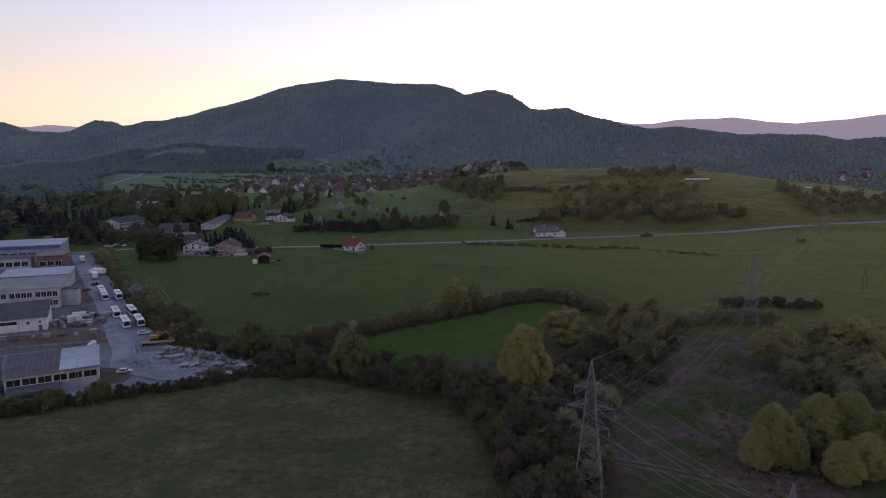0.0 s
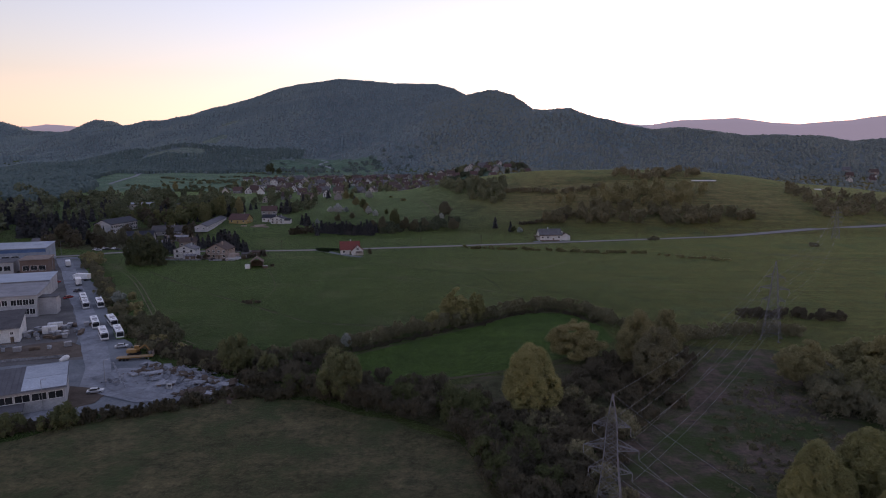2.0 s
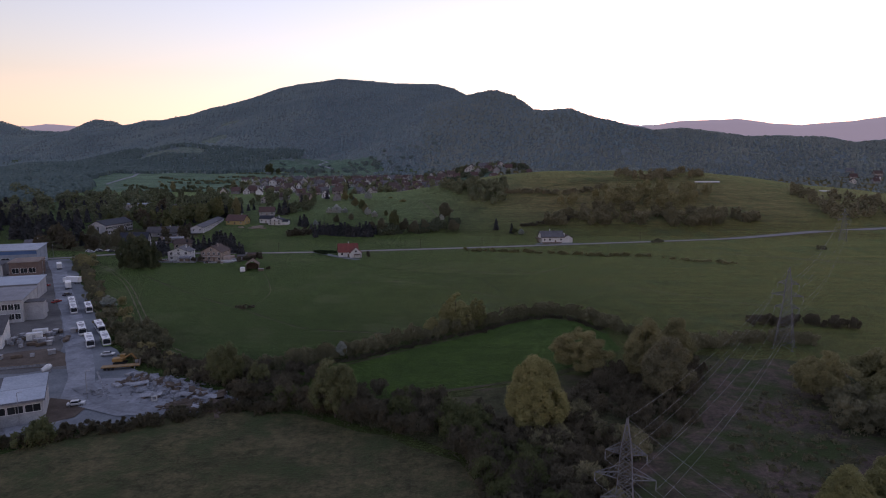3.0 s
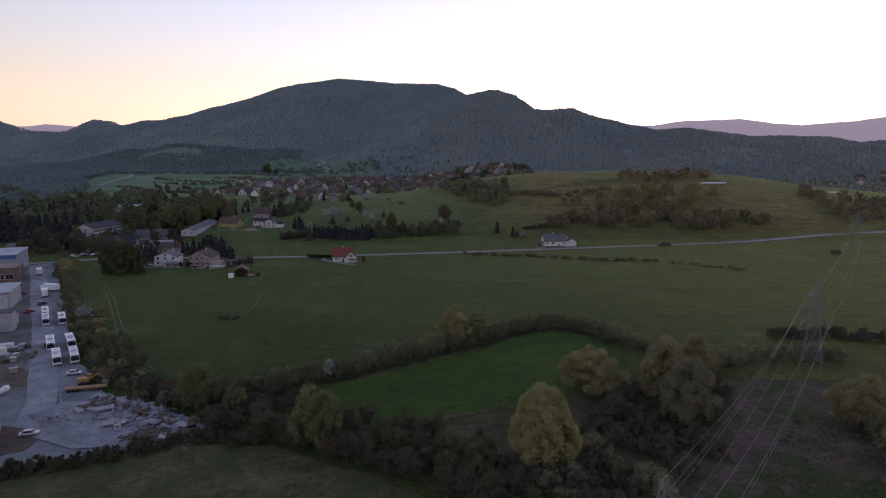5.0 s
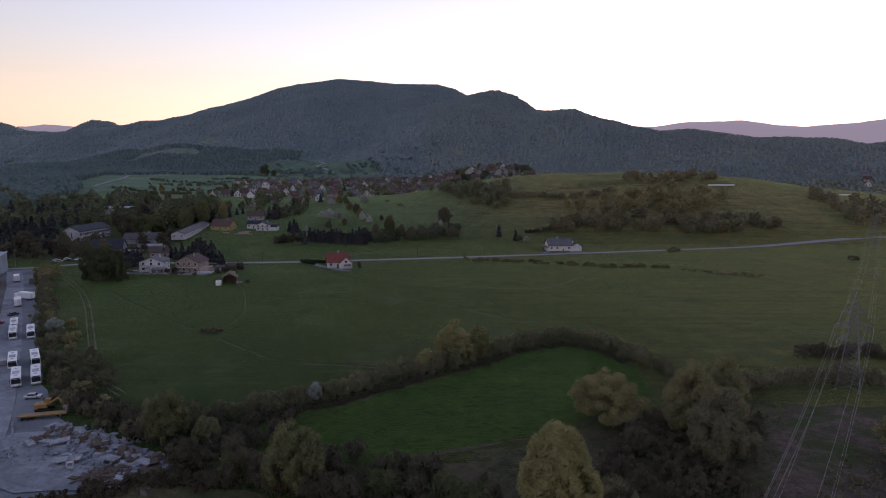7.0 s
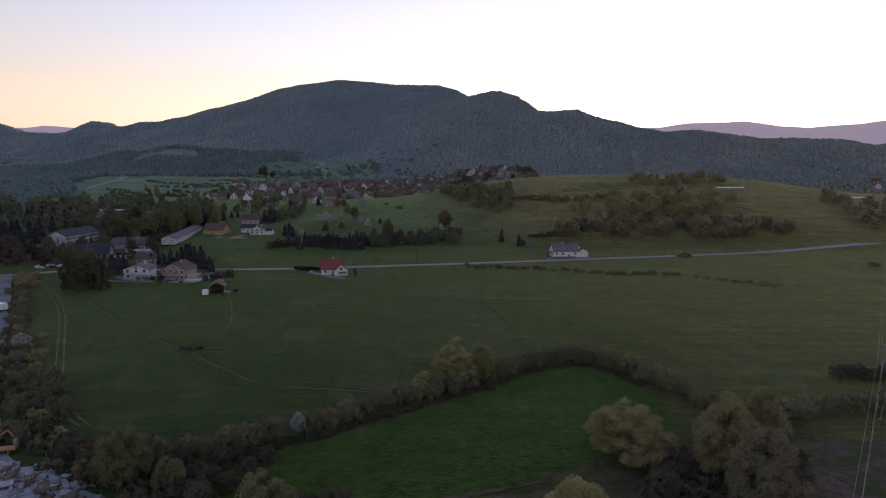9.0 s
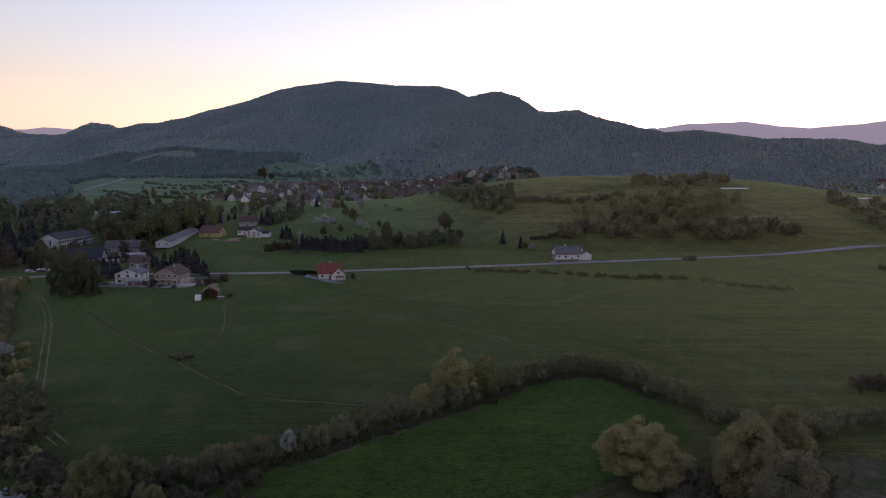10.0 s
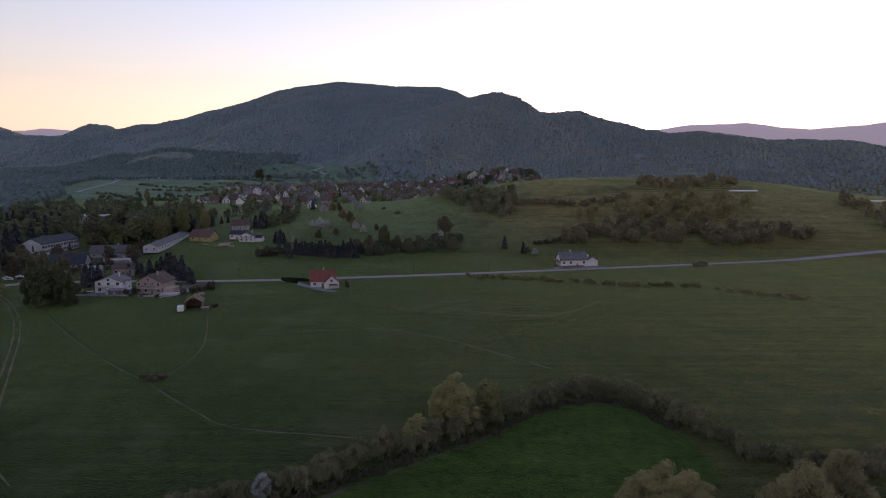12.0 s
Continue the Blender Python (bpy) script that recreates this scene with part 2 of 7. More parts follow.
BRICKWALL = surface("brown_brick", (0.132, 0.0984, 0.0864), (0.204, 0.1536, 0.132), 0.3, 5.0, 0.9, bump=0.3)
DULLRED = surface("dull_red_tiles", (0.075, 0.05, 0.046), (0.108, 0.068, 0.06), 0.5, 5.0, 0.85, bump=0.5)
RED_TILE = surface("red_roof_tiles", (0.123, 0.041, 0.0348), (0.1947, 0.0635, 0.0512), 0.5, 5.0, 0.8, bump=0.5)
BROWN_TILE = surface("brown_roof_tiles", (0.066, 0.05, 0.045), (0.112, 0.084, 0.072), 0.5, 5.0, 0.85, bump=0.5)
DARKROOF = surface("blue_black_roofing", (0.018, 0.021, 0.03), (0.036, 0.04, 0.052), 0.4, 4.0, 0.7, bump=0.3)
GREY_TILE = surface("grey_roof_slates", (0.08, 0.08, 0.085), (0.15, 0.15, 0.16), 0.4, 5.0, 0.8, bump=0.5)
SHEET = surface("grey_roof_sheet", (0.0775, 0.0775, 0.0857), (0.1306, 0.1306, 0.1387), 0.25, 3.0, 0.8, bump=0.15)
PALESHEET = surface("pale_roof_sheet", (0.28, 0.315, 0.36), (0.41, 0.45, 0.5), 0.15, 2.0, 0.6, bump=0.1)
BLUE = surface("blue_sheet", (0.06, 0.12, 0.264), (0.096, 0.18, 0.36), 0.2, 3.0, 0.5, bump=0.1)
WOOD = surface("weathered_boards", (0.108, 0.084, 0.066), (0.204, 0.162, 0.126), 0.8, 6.0, 0.9, bump=0.4)
CONCRETE = surface("concrete", (0.336, 0.336, 0.336), (0.576, 0.576, 0.564), 0.4, 3.0, 0.9, bump=0.3)
OLDWALL = surface("old_grey_render", (0.22, 0.215, 0.215), (0.33, 0.32, 0.315), 0.3, 3.0, 0.9, bump=0.15)
BLUEWALL = surface("blue_grey_render", (0.24, 0.28, 0.33), (0.36, 0.4, 0.46), 0.25, 2.5, 0.9, bump=0.15)
DARKOLD = surface("dark_old_roofing", (0.085, 0.082, 0.085), (0.135, 0.13, 0.132), 0.3, 3.0, 0.9, bump=0.2)
STONE = surface("broken_stone", (0.1625, 0.1688, 0.1812), (0.375, 0.3875, 0.4125), 0.5, 2.0, 0.95, bump=0.5)
STEEL = surface("galvanised_steel", (0.24, 0.24, 0.252), (0.408, 0.408, 0.42), 0.8, 6.0, 0.5, 0.5, bump=0.1)
TOWER = surface("weathered_tower_steel", (0.15, 0.15, 0.16), (0.24, 0.24, 0.25), 0.8, 6.0, 0.6, 0.2, bump=0.1)
GLASSY = surface("dark_window_glass", (0.02, 0.022, 0.026), (0.035, 0.038, 0.042), 0.5, 2.0, 0.12, bump=0)
FRAME = surface("white_frame_paint", (0.68, 0.68, 0.66), (0.78, 0.78, 0.76), 1.0, 6.0, 0.6, bump=0.05)
WHITEPAINT = surface("white_vehicle_paint", (0.66, 0.67, 0.68), (0.78, 0.79, 0.8), 0.6, 4.0, 0.35, bump=0, vary=0.05)
SILVER = surface("silver_vehicle_paint", (0.42, 0.43, 0.45), (0.5, 0.51, 0.53), 0.8, 4.0, 0.3, 0.4, bump=0)
REDPAINT = surface("red_vehicle_paint", (0.25, 0.02, 0.02), (0.34, 0.04, 0.035), 0.8, 4.0, 0.35, bump=0)
DARKPAINT = surface("dark_vehicle_paint", (0.03, 0.032, 0.04), (0.05, 0.052, 0.06), 0.8, 4.0, 0.3, bump=0)
GREENPAINT = surface("green_vehicle_paint", (0.16, 0.3, 0.05), (0.22, 0.38, 0.08), 0.8, 4.0, 0.4, bump=0)
ORANGE = surface("yellow_machine_paint", (0.22, 0.135, 0.045), (0.33, 0.2, 0.075), 0.8, 4.0, 0.5, bump=0.1)
RUBBER = surface("tyre_rubber", (0.02, 0.02, 0.02), (0.04, 0.04, 0.04), 2.0, 8.0, 0.9, bump=0.2)
LAMPGLASS = surface("lamp_glass", (0.5, 0.5, 0.48), (0.65, 0.65, 0.62), 2.0, 6.0, 0.2, bump=0)
HEDGECLIP = foliage("clipped_hedge", [(0.0156, 0.0286, 0.013), (0.026, 0.0442, 0.0182), (0.039, 0.0585, 0.0234)], 0.5, 0.1)


# ---- terrain: valley floor, the mound, and the wooded hills ----
def lattice(x, y, seed):
    xi, yi = np.floor(x).astype(np.int64), np.floor(y).astype(np.int64)
    fx, fy = x - xi, y - yi
    fx, fy = fx * fx * (3 - 2 * fx), fy * fy * (3 - 2 * fy)

    def h(a, b):
        v = (a * 374761393 + b * 668265263 + seed * 974634777) & 0xFFFFFFFF
        v = ((v ^ (v >> 13)) * 1274126177) & 0xFFFFFFFF
        return ((v ^ (v >> 16)) & 0xFFFF) / 65535.0
    return ((h(xi, yi) * (1 - fx) + h(xi + 1, yi) * fx) * (1 - fy) + (h(xi, yi + 1) * (1 - fx) + h(xi + 1, yi + 1) * fx) * fy) * 2 - 1


def fractal(x, y, size, seed=1, octaves=4):
    total, amp = 0 * x, 1.0
    for k in range(octaves):
        total, amp, size = total + amp * lattice(x / size, y / size, seed + k), amp * 0.5, size * 0.5
    return total


def smooth(t):
    t = np.clip(t, 0, 1)
    return t * t * (3 - 2 * t)


# crest points (x, y, height) and where the slope before and behind begins
MAIN = [(-1503, 3000, 213), (-1334, 2900, 219), (-1135, 2850, 250), (-943, 2800, 291), (-820, 2800, 321), (-698, 2800, 358), (-588, 2800, 387),
        (-455, 2800, 408), (-335, 2800, 399), (-214, 2800, 389), (-45, 2750, 380), (25, 2700, 357), (74, 2600, 322), (239, 2500, 250), (700, 2400, 120)]
FRONT = [(-420, 2200, 120), (-163, 2100, 208), (-52, 2050, 239), (53, 2000, 261), (119, 1950, 262), (176, 1850, 241), (205, 1750, 215), (223, 1700, 203), (291, 1600, 199),
         (336, 1550, 176), (364, 1500, 160), (390, 1450, 140), (436, 1420, 128), (498, 1400, 133), (620, 1400, 128), (681, 1400, 115),
         (803, 1400, 101), (864, 1400, 92), (946, 1400, 97), (1300, 1450, 120), (2200, 1500, 140)]
LEFT = [(-3600, 3300, 300), (-2509, 3400, 279), (-2332, 3400, 269), (-2245, 3400, 246), (-2173, 3400, 220), (-2040, 3400, 212), (-1921, 3400, 219), (-1890, 3400, 247),
        (-1829, 3400, 274), (-1740, 3400, 266), (-1668, 3400, 240), (-1400, 3400, 200)]
FAR_W = [(-3400, 4150, 290), (-2664, 4150, 273), (-2553, 4150, 287), (-2444, 4150, 280), (-2335, 4150, 272), (-1800, 4150, 200)]
FAR_E = [(500, 3900, 230), (847, 3900, 284), (1016, 3900, 276), (1120, 3900, 262), (1240, 3900, 262), (1386, 3900, 287), (1722, 3900, 295), (1959, 3900, 267), (2094, 3900, 260),
         (2395, 3900, 285), (2621, 3900, 310), (3400, 3900, 330)]
KNOLL = [(-120, 1090, 20), (-40, 1090, 30), (20, 1090, 42), (82, 1090, 53), (140, 1090, 49), (220, 1100, 46), (400, 1120, 40), (520, 1120, 20)]
MOUND = [(-150, 830, 19), (-60, 810, 24), (-8, 800, 33), (49, 800, 43), (112, 800, 48), (203, 800, 50), (287, 800, 49), (358, 800, 43), (428, 800, 32),
         (499, 800, 25), (547, 800, 19), (700, 800, 10)]


def crest(points, x):
    p = np.array(points, float)
    return np.interp(x, p[:, 0], p[:, 1]), np.interp(x, p[:, 0], p[:, 2])


def ridge(points, x, y, front, back, power=1.0, trees=0.0):
    yc, zc = crest(points, x)
    s = np.where(y < yc, 0.55 * smooth((y - (yc - front)) / front) ** power + 0.45 * np.clip((y - (yc - front)) / front, 0, 1), smooth(1 - (y - yc) / back))
    inside = smooth((x - points[0][0] + 260) / 260) * smooth((points[-1][0] + 260 - x) / 260)
    return (zc - trees) * s * inside


def floor_level(y):
    return np.interp(y, [-800, 470, 520, 600, 700, 850, 1000, 1300, 1700, 2500, 4700], [0, 0, 0.5, 3.5, 9, 17, 23, 33, 45, 60, 80])


def height(x, y):
    x, y = np.asarray(x, float), np.asarray(y, float)
    base = floor_level(y) * (1 - 0.75 * smooth((x - 60) / 160) * (y < 1400))
    yl, zl = crest(LEFT, x)
    knob = 185 / zl + (1 - 185 / zl) * np.exp(-((y - yl) / 170) ** 2)
    hills = [ridge(MAIN, x, y, 1500, 900, 1.15, 13), ridge(FRONT, x, y, np.interp(x, [60, 420], [850.0, 420.0]), 500, 1.0, np.interp(x, [150, 420], [3.0, 9.0])), ridge(LEFT, x, y, 2000, 700, 0.8, 8) * knob,
             ridge(MOUND, x, y, 270, 220, 0.9), ridge(KNOLL, x, y, 190, 400)]
    top = np.max(hills, axis=0)
    h = base + np.maximum(top - base, 0) * 1.0
    rough = np.clip((h - 12) / 60, 0, 1) * (y > 900)
    yc, zc = crest(MAIN, x)
    gully = (1 - np.exp(-((y - yc) / 260) ** 2)) * (1 - np.exp(-((y - yl) / 330) ** 2) * smooth((-1350 - x) / 250))
    h = h + rough * (fractal(x, y, 420, 3) * 24 * gully * np.interp(x, [-1100, -500], [1.6, 1.0]) + fractal(x, y, 90, 9, 2) * 2.5)
    return h + np.where((y > 560) & (y < 1000), fractal(x, y, 120, 5, 2) * 0.8, 0)


def H1(x, y):
    return float(height(np.array([x]), np.array([y]))[0])


def mesh_from(name, verts, faces, material, smooth_shade=False):
    """Quads or triangles in one go from arrays."""
    verts, faces = np.asarray(verts, np.float32), np.asarray(faces, np.int32)
    me = bpy.data.meshes.new(name)
    k = faces.shape[1]
    me.vertices.add(len(verts))
    me.vertices.foreach_set("co", verts.ravel())
    me.loops.add(faces.size)
    me.loops.foreach_set("vertex_index", faces.ravel())
    me.polygons.add(len(faces))
    me.polygons.foreach_set("loop_start", np.arange(len(faces), dtype=np.int32) * k)
    me.polygons.foreach_set("loop_total", np.full(len(faces), k, np.int32))
    me.polygons.foreach_set("use_smooth", np.full(len(faces), smooth_shade))
    me.update(calc_edges=True)
    me.materials.append(material)
    return me


def grid_faces(nu, nv):
    a = np.arange(nu * nv).reshape(nv, nu)
    return np.stack([a[:-1, :-1], a[:-1, 1:], a[1:, 1:], a[1:, :-1]], -1).reshape(-1, 4)


def open_land(x, y):
    """The meadows beyond the village, up to the foot of the hills."""
    edge = 40 * fractal(x, y, 150, 17, 3)
    return (y < 1740 + edge) & (x > -500 - 0.45 * (y - 900) + edge * 0.5) & (x < 0.16 * (1500 - y) + 2 * edge) & (height(x, y) < 66 + 0.2 * edge) & ((y < 1340 + edge) | ((x > -430 + edge) & (x < -170 + edge)))


def hill_clearing(x, y):
    """Meadows cut into the woods of the western hills, longer than they are deep."""
    return (x < -620 - 0.1 * (y - 1600)) & (y > 1560) & (y < 2500) & (fractal(x * 0.5, y * 1.3, 110, 33, 2) < -0.7)


def build_ground():
    ys = np.concatenate([np.arange(-700, 440, 30), np.arange(440, 1000, 7), np.arange(1000, 1600, 12), np.arange(1600, 4701, 34)]).astype(float)
    us = np.linspace(-1, 1, 230)
    X = us[None, :] * (700 + 0.72 * np.maximum(ys, 0))[:, None]
    Y = np.repeat(ys[:, None], len(us), 1)
    Z = height(X, Y)
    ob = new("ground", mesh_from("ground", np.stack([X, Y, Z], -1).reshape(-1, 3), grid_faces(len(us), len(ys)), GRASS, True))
    me = ob.data
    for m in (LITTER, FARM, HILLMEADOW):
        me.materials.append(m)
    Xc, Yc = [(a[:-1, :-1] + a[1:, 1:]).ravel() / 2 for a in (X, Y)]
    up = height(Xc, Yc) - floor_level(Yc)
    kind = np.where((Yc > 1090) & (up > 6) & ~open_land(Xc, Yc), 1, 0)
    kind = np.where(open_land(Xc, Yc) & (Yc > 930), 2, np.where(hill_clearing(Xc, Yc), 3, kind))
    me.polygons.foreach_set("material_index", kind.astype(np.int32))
    return tagged(ob, "wide green valley meadow rising to wooded hills", "ground", kind="structure")


build_ground()


def far_ridge(points, name, label):
    """A ridge at the end of the view, beyond all that shifts, its haze put in as a glow."""
    p = np.array(points, float)
    xs = np.linspace(p[0, 0], p[-1, 0], 160)
    zc = np.interp(xs, p[:, 0], p[:, 2]) + fractal(xs, xs * 0, 120, 8, 3) * 3
    y0 = p[0, 1]
    rows = [(y0 - 500, 0.0), (y0 - 250, 0.55), (y0 - 90, 0.88), (y0, 1.0), (y0 + 150, 0.7), (y0 + 350, 0.0)]
    V = np.concatenate([np.stack([xs, np.full_like(xs, yy), zc * f - 2], 1) for yy, f in rows])
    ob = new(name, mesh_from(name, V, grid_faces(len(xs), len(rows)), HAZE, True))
    tagged(ob, label, "hills", kind="structure")


# Dim pink emission stands in for the air's haze over the far ridges.
HAZE, hn, hl, hb = mat("haze_glow_ridge", 1.0)
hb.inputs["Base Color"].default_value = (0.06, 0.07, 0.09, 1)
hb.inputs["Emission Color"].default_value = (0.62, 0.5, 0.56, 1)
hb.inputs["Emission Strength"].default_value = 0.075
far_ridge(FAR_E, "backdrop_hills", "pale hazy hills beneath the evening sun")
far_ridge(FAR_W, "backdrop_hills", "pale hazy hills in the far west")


def area(name, outline, material, label, lift=0.05, cell=6.0, edge=1.5, seed=3):
    """A patch of other ground with an uneven edge, lying on the valley floor."""
    pts = np.array(outline, float)
    rng = np.random.default_rng(seed)
    dense = []
    for a, b in zip(pts, np.roll(pts, -1, 0)):
        k = max(1, int(np.linalg.norm(b - a) / cell))
        for i in range(k):
            dense.append(a + (b - a) * i / k + rng.normal(0, edge * 0.35, 2))
    bm = bmesh.new()
    vs = [bm.verts.new((x, y, 0)) for x, y in dense]
    f = bm.faces.new(vs)
    bmesh.ops.triangulate(bm, faces=[f])
    for v in bm.verts:
        v.co.z = H1(v.co.x, v.co.y) + lift
    bmesh.ops.recalc_face_normals(bm, faces=bm.faces)
    for f in bm.faces:
        if f.normal.z < 0:
            f.normal_flip()
    me = bpy.data.meshes.new(name)
    bm.to_mesh(me)
    bm.free()
    me.materials.append(material)
    return tagged(new(name, me), label, "ground", kind="structure")


def catmull(points, step):
    p = np.array(points, float)
    p = np.vstack([2 * p[0] - p[1], p, 2 * p[-1] - p[-2]])
    out = []
    for i in range(1, len(p) - 2):
        n = max(2, int(np.linalg.norm(p[i + 1] - p[i]) / step))
        for t in np.arange(n) / n:
            a, b, c, d = p[i - 1:i + 3]
            out.append(0.5 * (2 * b + (c - a) * t + (2 * a - 5 * b + 4 * c - d) * t * t + (3 * b - a - 3 * c + d) * t ** 3))
    out.append(p[-2])
    return np.array(out)


def ribbon(name, points, width, material, label, lift=0.08, step=5.0, wobble=0.0, category="road", offset=0.0, crown=0.0):
    """A road or path draped over the ground."""
    c = catmull(points, step)
    d = np.gradient(c, axis=0)
    n = np.stack([-d[:, 1], d[:, 0]], -1) / np.linalg.norm(d, axis=1)[:, None]
    rng = np.random.default_rng(len(c))
    w = width / 2 * (1 + wobble * rng.uniform(-1, 1, (len(c), 1)))
    rows = [c + n * (offset + s * w) for s in (1, 0.5, 0, -0.5, -1)]
    V = np.stack(rows, 1).reshape(-1, 2)
    rise = np.tile([0, crown * 0.7, crown, crown * 0.7, 0], len(c))
    V3 = np.column_stack([V, height(V[:, 0], V[:, 1]) + lift + rise])
    return tagged(new(name, mesh_from(name, V3, grid_faces(5, len(c)), material, True)), label, category, kind="structure")


# ---- fields, roads and tracks ----
area("field_1", [(-52, 190), (-44, 208), (-24, 226), (8, 253), (26, 270), (40, 276), (52, 270), (58, 254), (58, 232), (50, 222), (29, 206), (8, 197), (-11, 190), (-24, 181), (-38, 180)],
     CROP, "bright green strip of young crop beside the hedge")
area("field_2", [(-132, 134), (-100, 152), (-84, 169), (-64, 178), (-40, 176), (-15, 163), (1, 150), (10, 130), (12, 100), (10, 40), (-60, 30), (-110, 80)],
     ROUGH, "brownish unmown meadow grass beside the scrub")
area("field_3", [(30, 118), (38, 150), (60, 168), (78, 205), (92, 222), (116, 220), (122, 195), (116, 160), (110, 130), (98, 85), (40, 70)],
     HEATH, "brown heath under the power line", lift=0.15, edge=3)
area("wet_ground", [(-60, 186), (-40, 178), (-14, 167), (2, 152), (12, 132), (14, 96), (34, 84), (40, 118), (46, 150), (64, 168), (80, 206), (88, 224), (70, 226), (60, 218), (40, 205), (10, 192), (-14, 184), (-40, 192)], BOG, "wet rough ground under the scrub", lift=0.1, edge=4)
MAIN_ROAD = [(-330, 420), (-285, 428), (-252, 436), (-229, 450), (-208, 454.5), (-175, 456), (-140, 456.5), (-92, 461), (-50, 469), (2, 479), (72, 494), (147, 512), (231, 534), (310, 557), (400, 579), (560, 622), (800, 690)]
ribbon("road", MAIN_ROAD, 5.6, ASPHALT, "narrow grey asphalt country road across the valley", lift=0.12, step=4)
ribbon("verge", MAIN_ROAD, 8.5, TRACK, "worn grassy verge under the road's edges", lift=0.06, step=4, wobble=0.15)
area("yard", [(-262, 428), (-246, 432), (-186, 341), (-150, 286), (-118, 237), (-104, 218), (-88, 203), (-66, 193), (-54, 184), (-60, 178), (-75, 172), (-92, 166), (-108, 160), (-128, 152), (-160, 150),
              (-230, 180), (-300, 300), (-300, 400)], GRAVEL, "pale gravel lorry yard and lane", lift=0.05, edge=1.2)
area("works_yard", [(-118, 213), (-134, 235), (-154, 268), (-191, 326), (-250, 420), (-310, 420), (-330, 300), (-230, 180), (-170, 190)], YARDSOIL, "dark trodden ground between the works", lift=0.08)
ribbon("lane_surface", [(-252, 424), (-222, 380), (-190, 330), (-158, 282), (-134, 244), (-118, 218), (-109, 203), (-103, 190), (-98, 177), (-104, 166), (-122, 156)], 7.5, DUST, "pale worn wheel lane through the yard", wobble=0.06, lift=0.16)
ribbon("lane_surface", [(-105, 196), (-92, 184), (-78, 178), (-64, 179)], 5.0, DUST, "pale worn lane into the rubble yard", wobble=0.1, lift=0.28)
area("rubble_floor", [(-104, 203), (-92, 203), (-70, 192), (-56, 184), (-64, 179), (-84, 174), (-97, 180), (-102, 190)], DUST, "crushed pale stone dust of the rubble yard", lift=0.24)
area("soil_yard", [(-185, 200), (-150, 208), (-125, 213), (-119, 214), (-124, 224), (-137, 233), (-150, 225), (-185, 212)], SOIL, "dark bare soil between the sheds", lift=0.12)
area("soil_verge", [(-100, 186), (-95, 182), (-94, 174), (-99, 168), (-103, 172), (-108, 187)], SOIL, "brown soil parking place beside the shed", lift=0.2)
WHEEL_TRACK = [(-262, 421), (-233, 417), (-215, 408), (-186, 374), (-162, 339), (-136, 295), (-118, 264), (-108, 246), (-100, 237), (-89, 227)]
for side in (-1.05, 1.05):
    ribbon("track", WHEEL_TRACK, 0.45, TRACK, "trodden wheel rut across the field", wobble=0.9, step=2.5, category="track", offset=side)
DITCH = [(-171, 374), (-144, 344), (-119, 318), (-102, 302), (-88, 290), (-76, 278), (-64, 267), (-56, 260), (-44, 256), (-31, 254), (-21, 252)]
ribbon("ditch", DITCH, 0.8, DITCHM, "dark overgrown ditch across the meadow", wobble=0.8, step=2.5, category="ditch")
ribbon("track", DITCH, 0.32, TRACK, "pale dry grass beside the ditch", wobble=0.9, step=2.5, category="track", offset=-1.0)
ribbon("track", [(-90, 295), (-86, 297), (-86, 321), (-92, 344), (-103, 374), (-110, 386)], 0.25, TRACK, "faint trodden path to the shed", wobble=0.5, category="track")
ribbon("ditch", [(-71, 432), (-52, 405), (-30, 390), (-13, 379), (2, 370), (17, 365), (32, 367)], 1.0, DITCHM, "dark line of taller grass in the meadow", wobble=0.5, category="ditch")
ribbon("track", [(-74, 345), (-58, 348), (-41, 352), (-24, 353), (-12, 346), (2, 336), (18, 320), (34, 303)], 0.6, TRACK, "faint pale line in the meadow grass", wobble=0.6, category="track")
ribbon("ditch", [(18, 360), (24, 333), (26, 319)], 0.7, DITCHM, "short dark line of taller grass", wobble=0.5, category="ditch")
ribbon("track", [(-1, 390), (18, 381), (35, 375), (54, 382), (73, 406)], 0.7, TRACK, "faint pale line in the meadow grass", wobble=0.6, category="track")
for side in (-0.95, 0.95):
    ribbon("track", [(41, 324), (57, 307), (68, 293), (77, 280), (87, 267)], 0.35, RUT, "dark wheel rut beside the hedge", wobble=0.5, category="track", offset=side)
    ribbon("track", [(90, 366), (112, 347), (131, 330), (154, 311), (180, 290)], 0.25, RUT, "faint wheel line in the hay meadow", wobble=0.5, category="track", offset=side)
    ribbon("track", [(80, 352), (106, 323), (121, 310), (142, 293)], 0.4, TRACK, "faint wheel line in the hay meadow", wobble=0.5, category="track", offset=side)
    ribbon("track", [(143, 443), (158, 421), (177, 393), (197, 375), (260, 330)], 0.3, RUT, "faint wheel line in the hay meadow", wobble=0.5, category="track", offset=side)
for k in range(7):
    ribbon("track", [(-52 + 5 * k, 421 - 5.5 * k), (-9 + 3 * k, 414 - 6 * k), (34 + 3 * k, 411 - 6 * k)], 0.4, TRACK, "pale mown line in the hay meadow", wobble=0.6, category="track")
for k in range(6):
    ribbon("track", [(150 + 14 * k, 476 - 7 * k), (185 + 14 * k, 452 - 9 * k), (225 + 14 * k, 430 - 10 * k), (290 + 14 * k, 408 - 11 * k)], 0.5, TRACK, "pale mown line in the hay meadow", wobble=0.6, category="track")
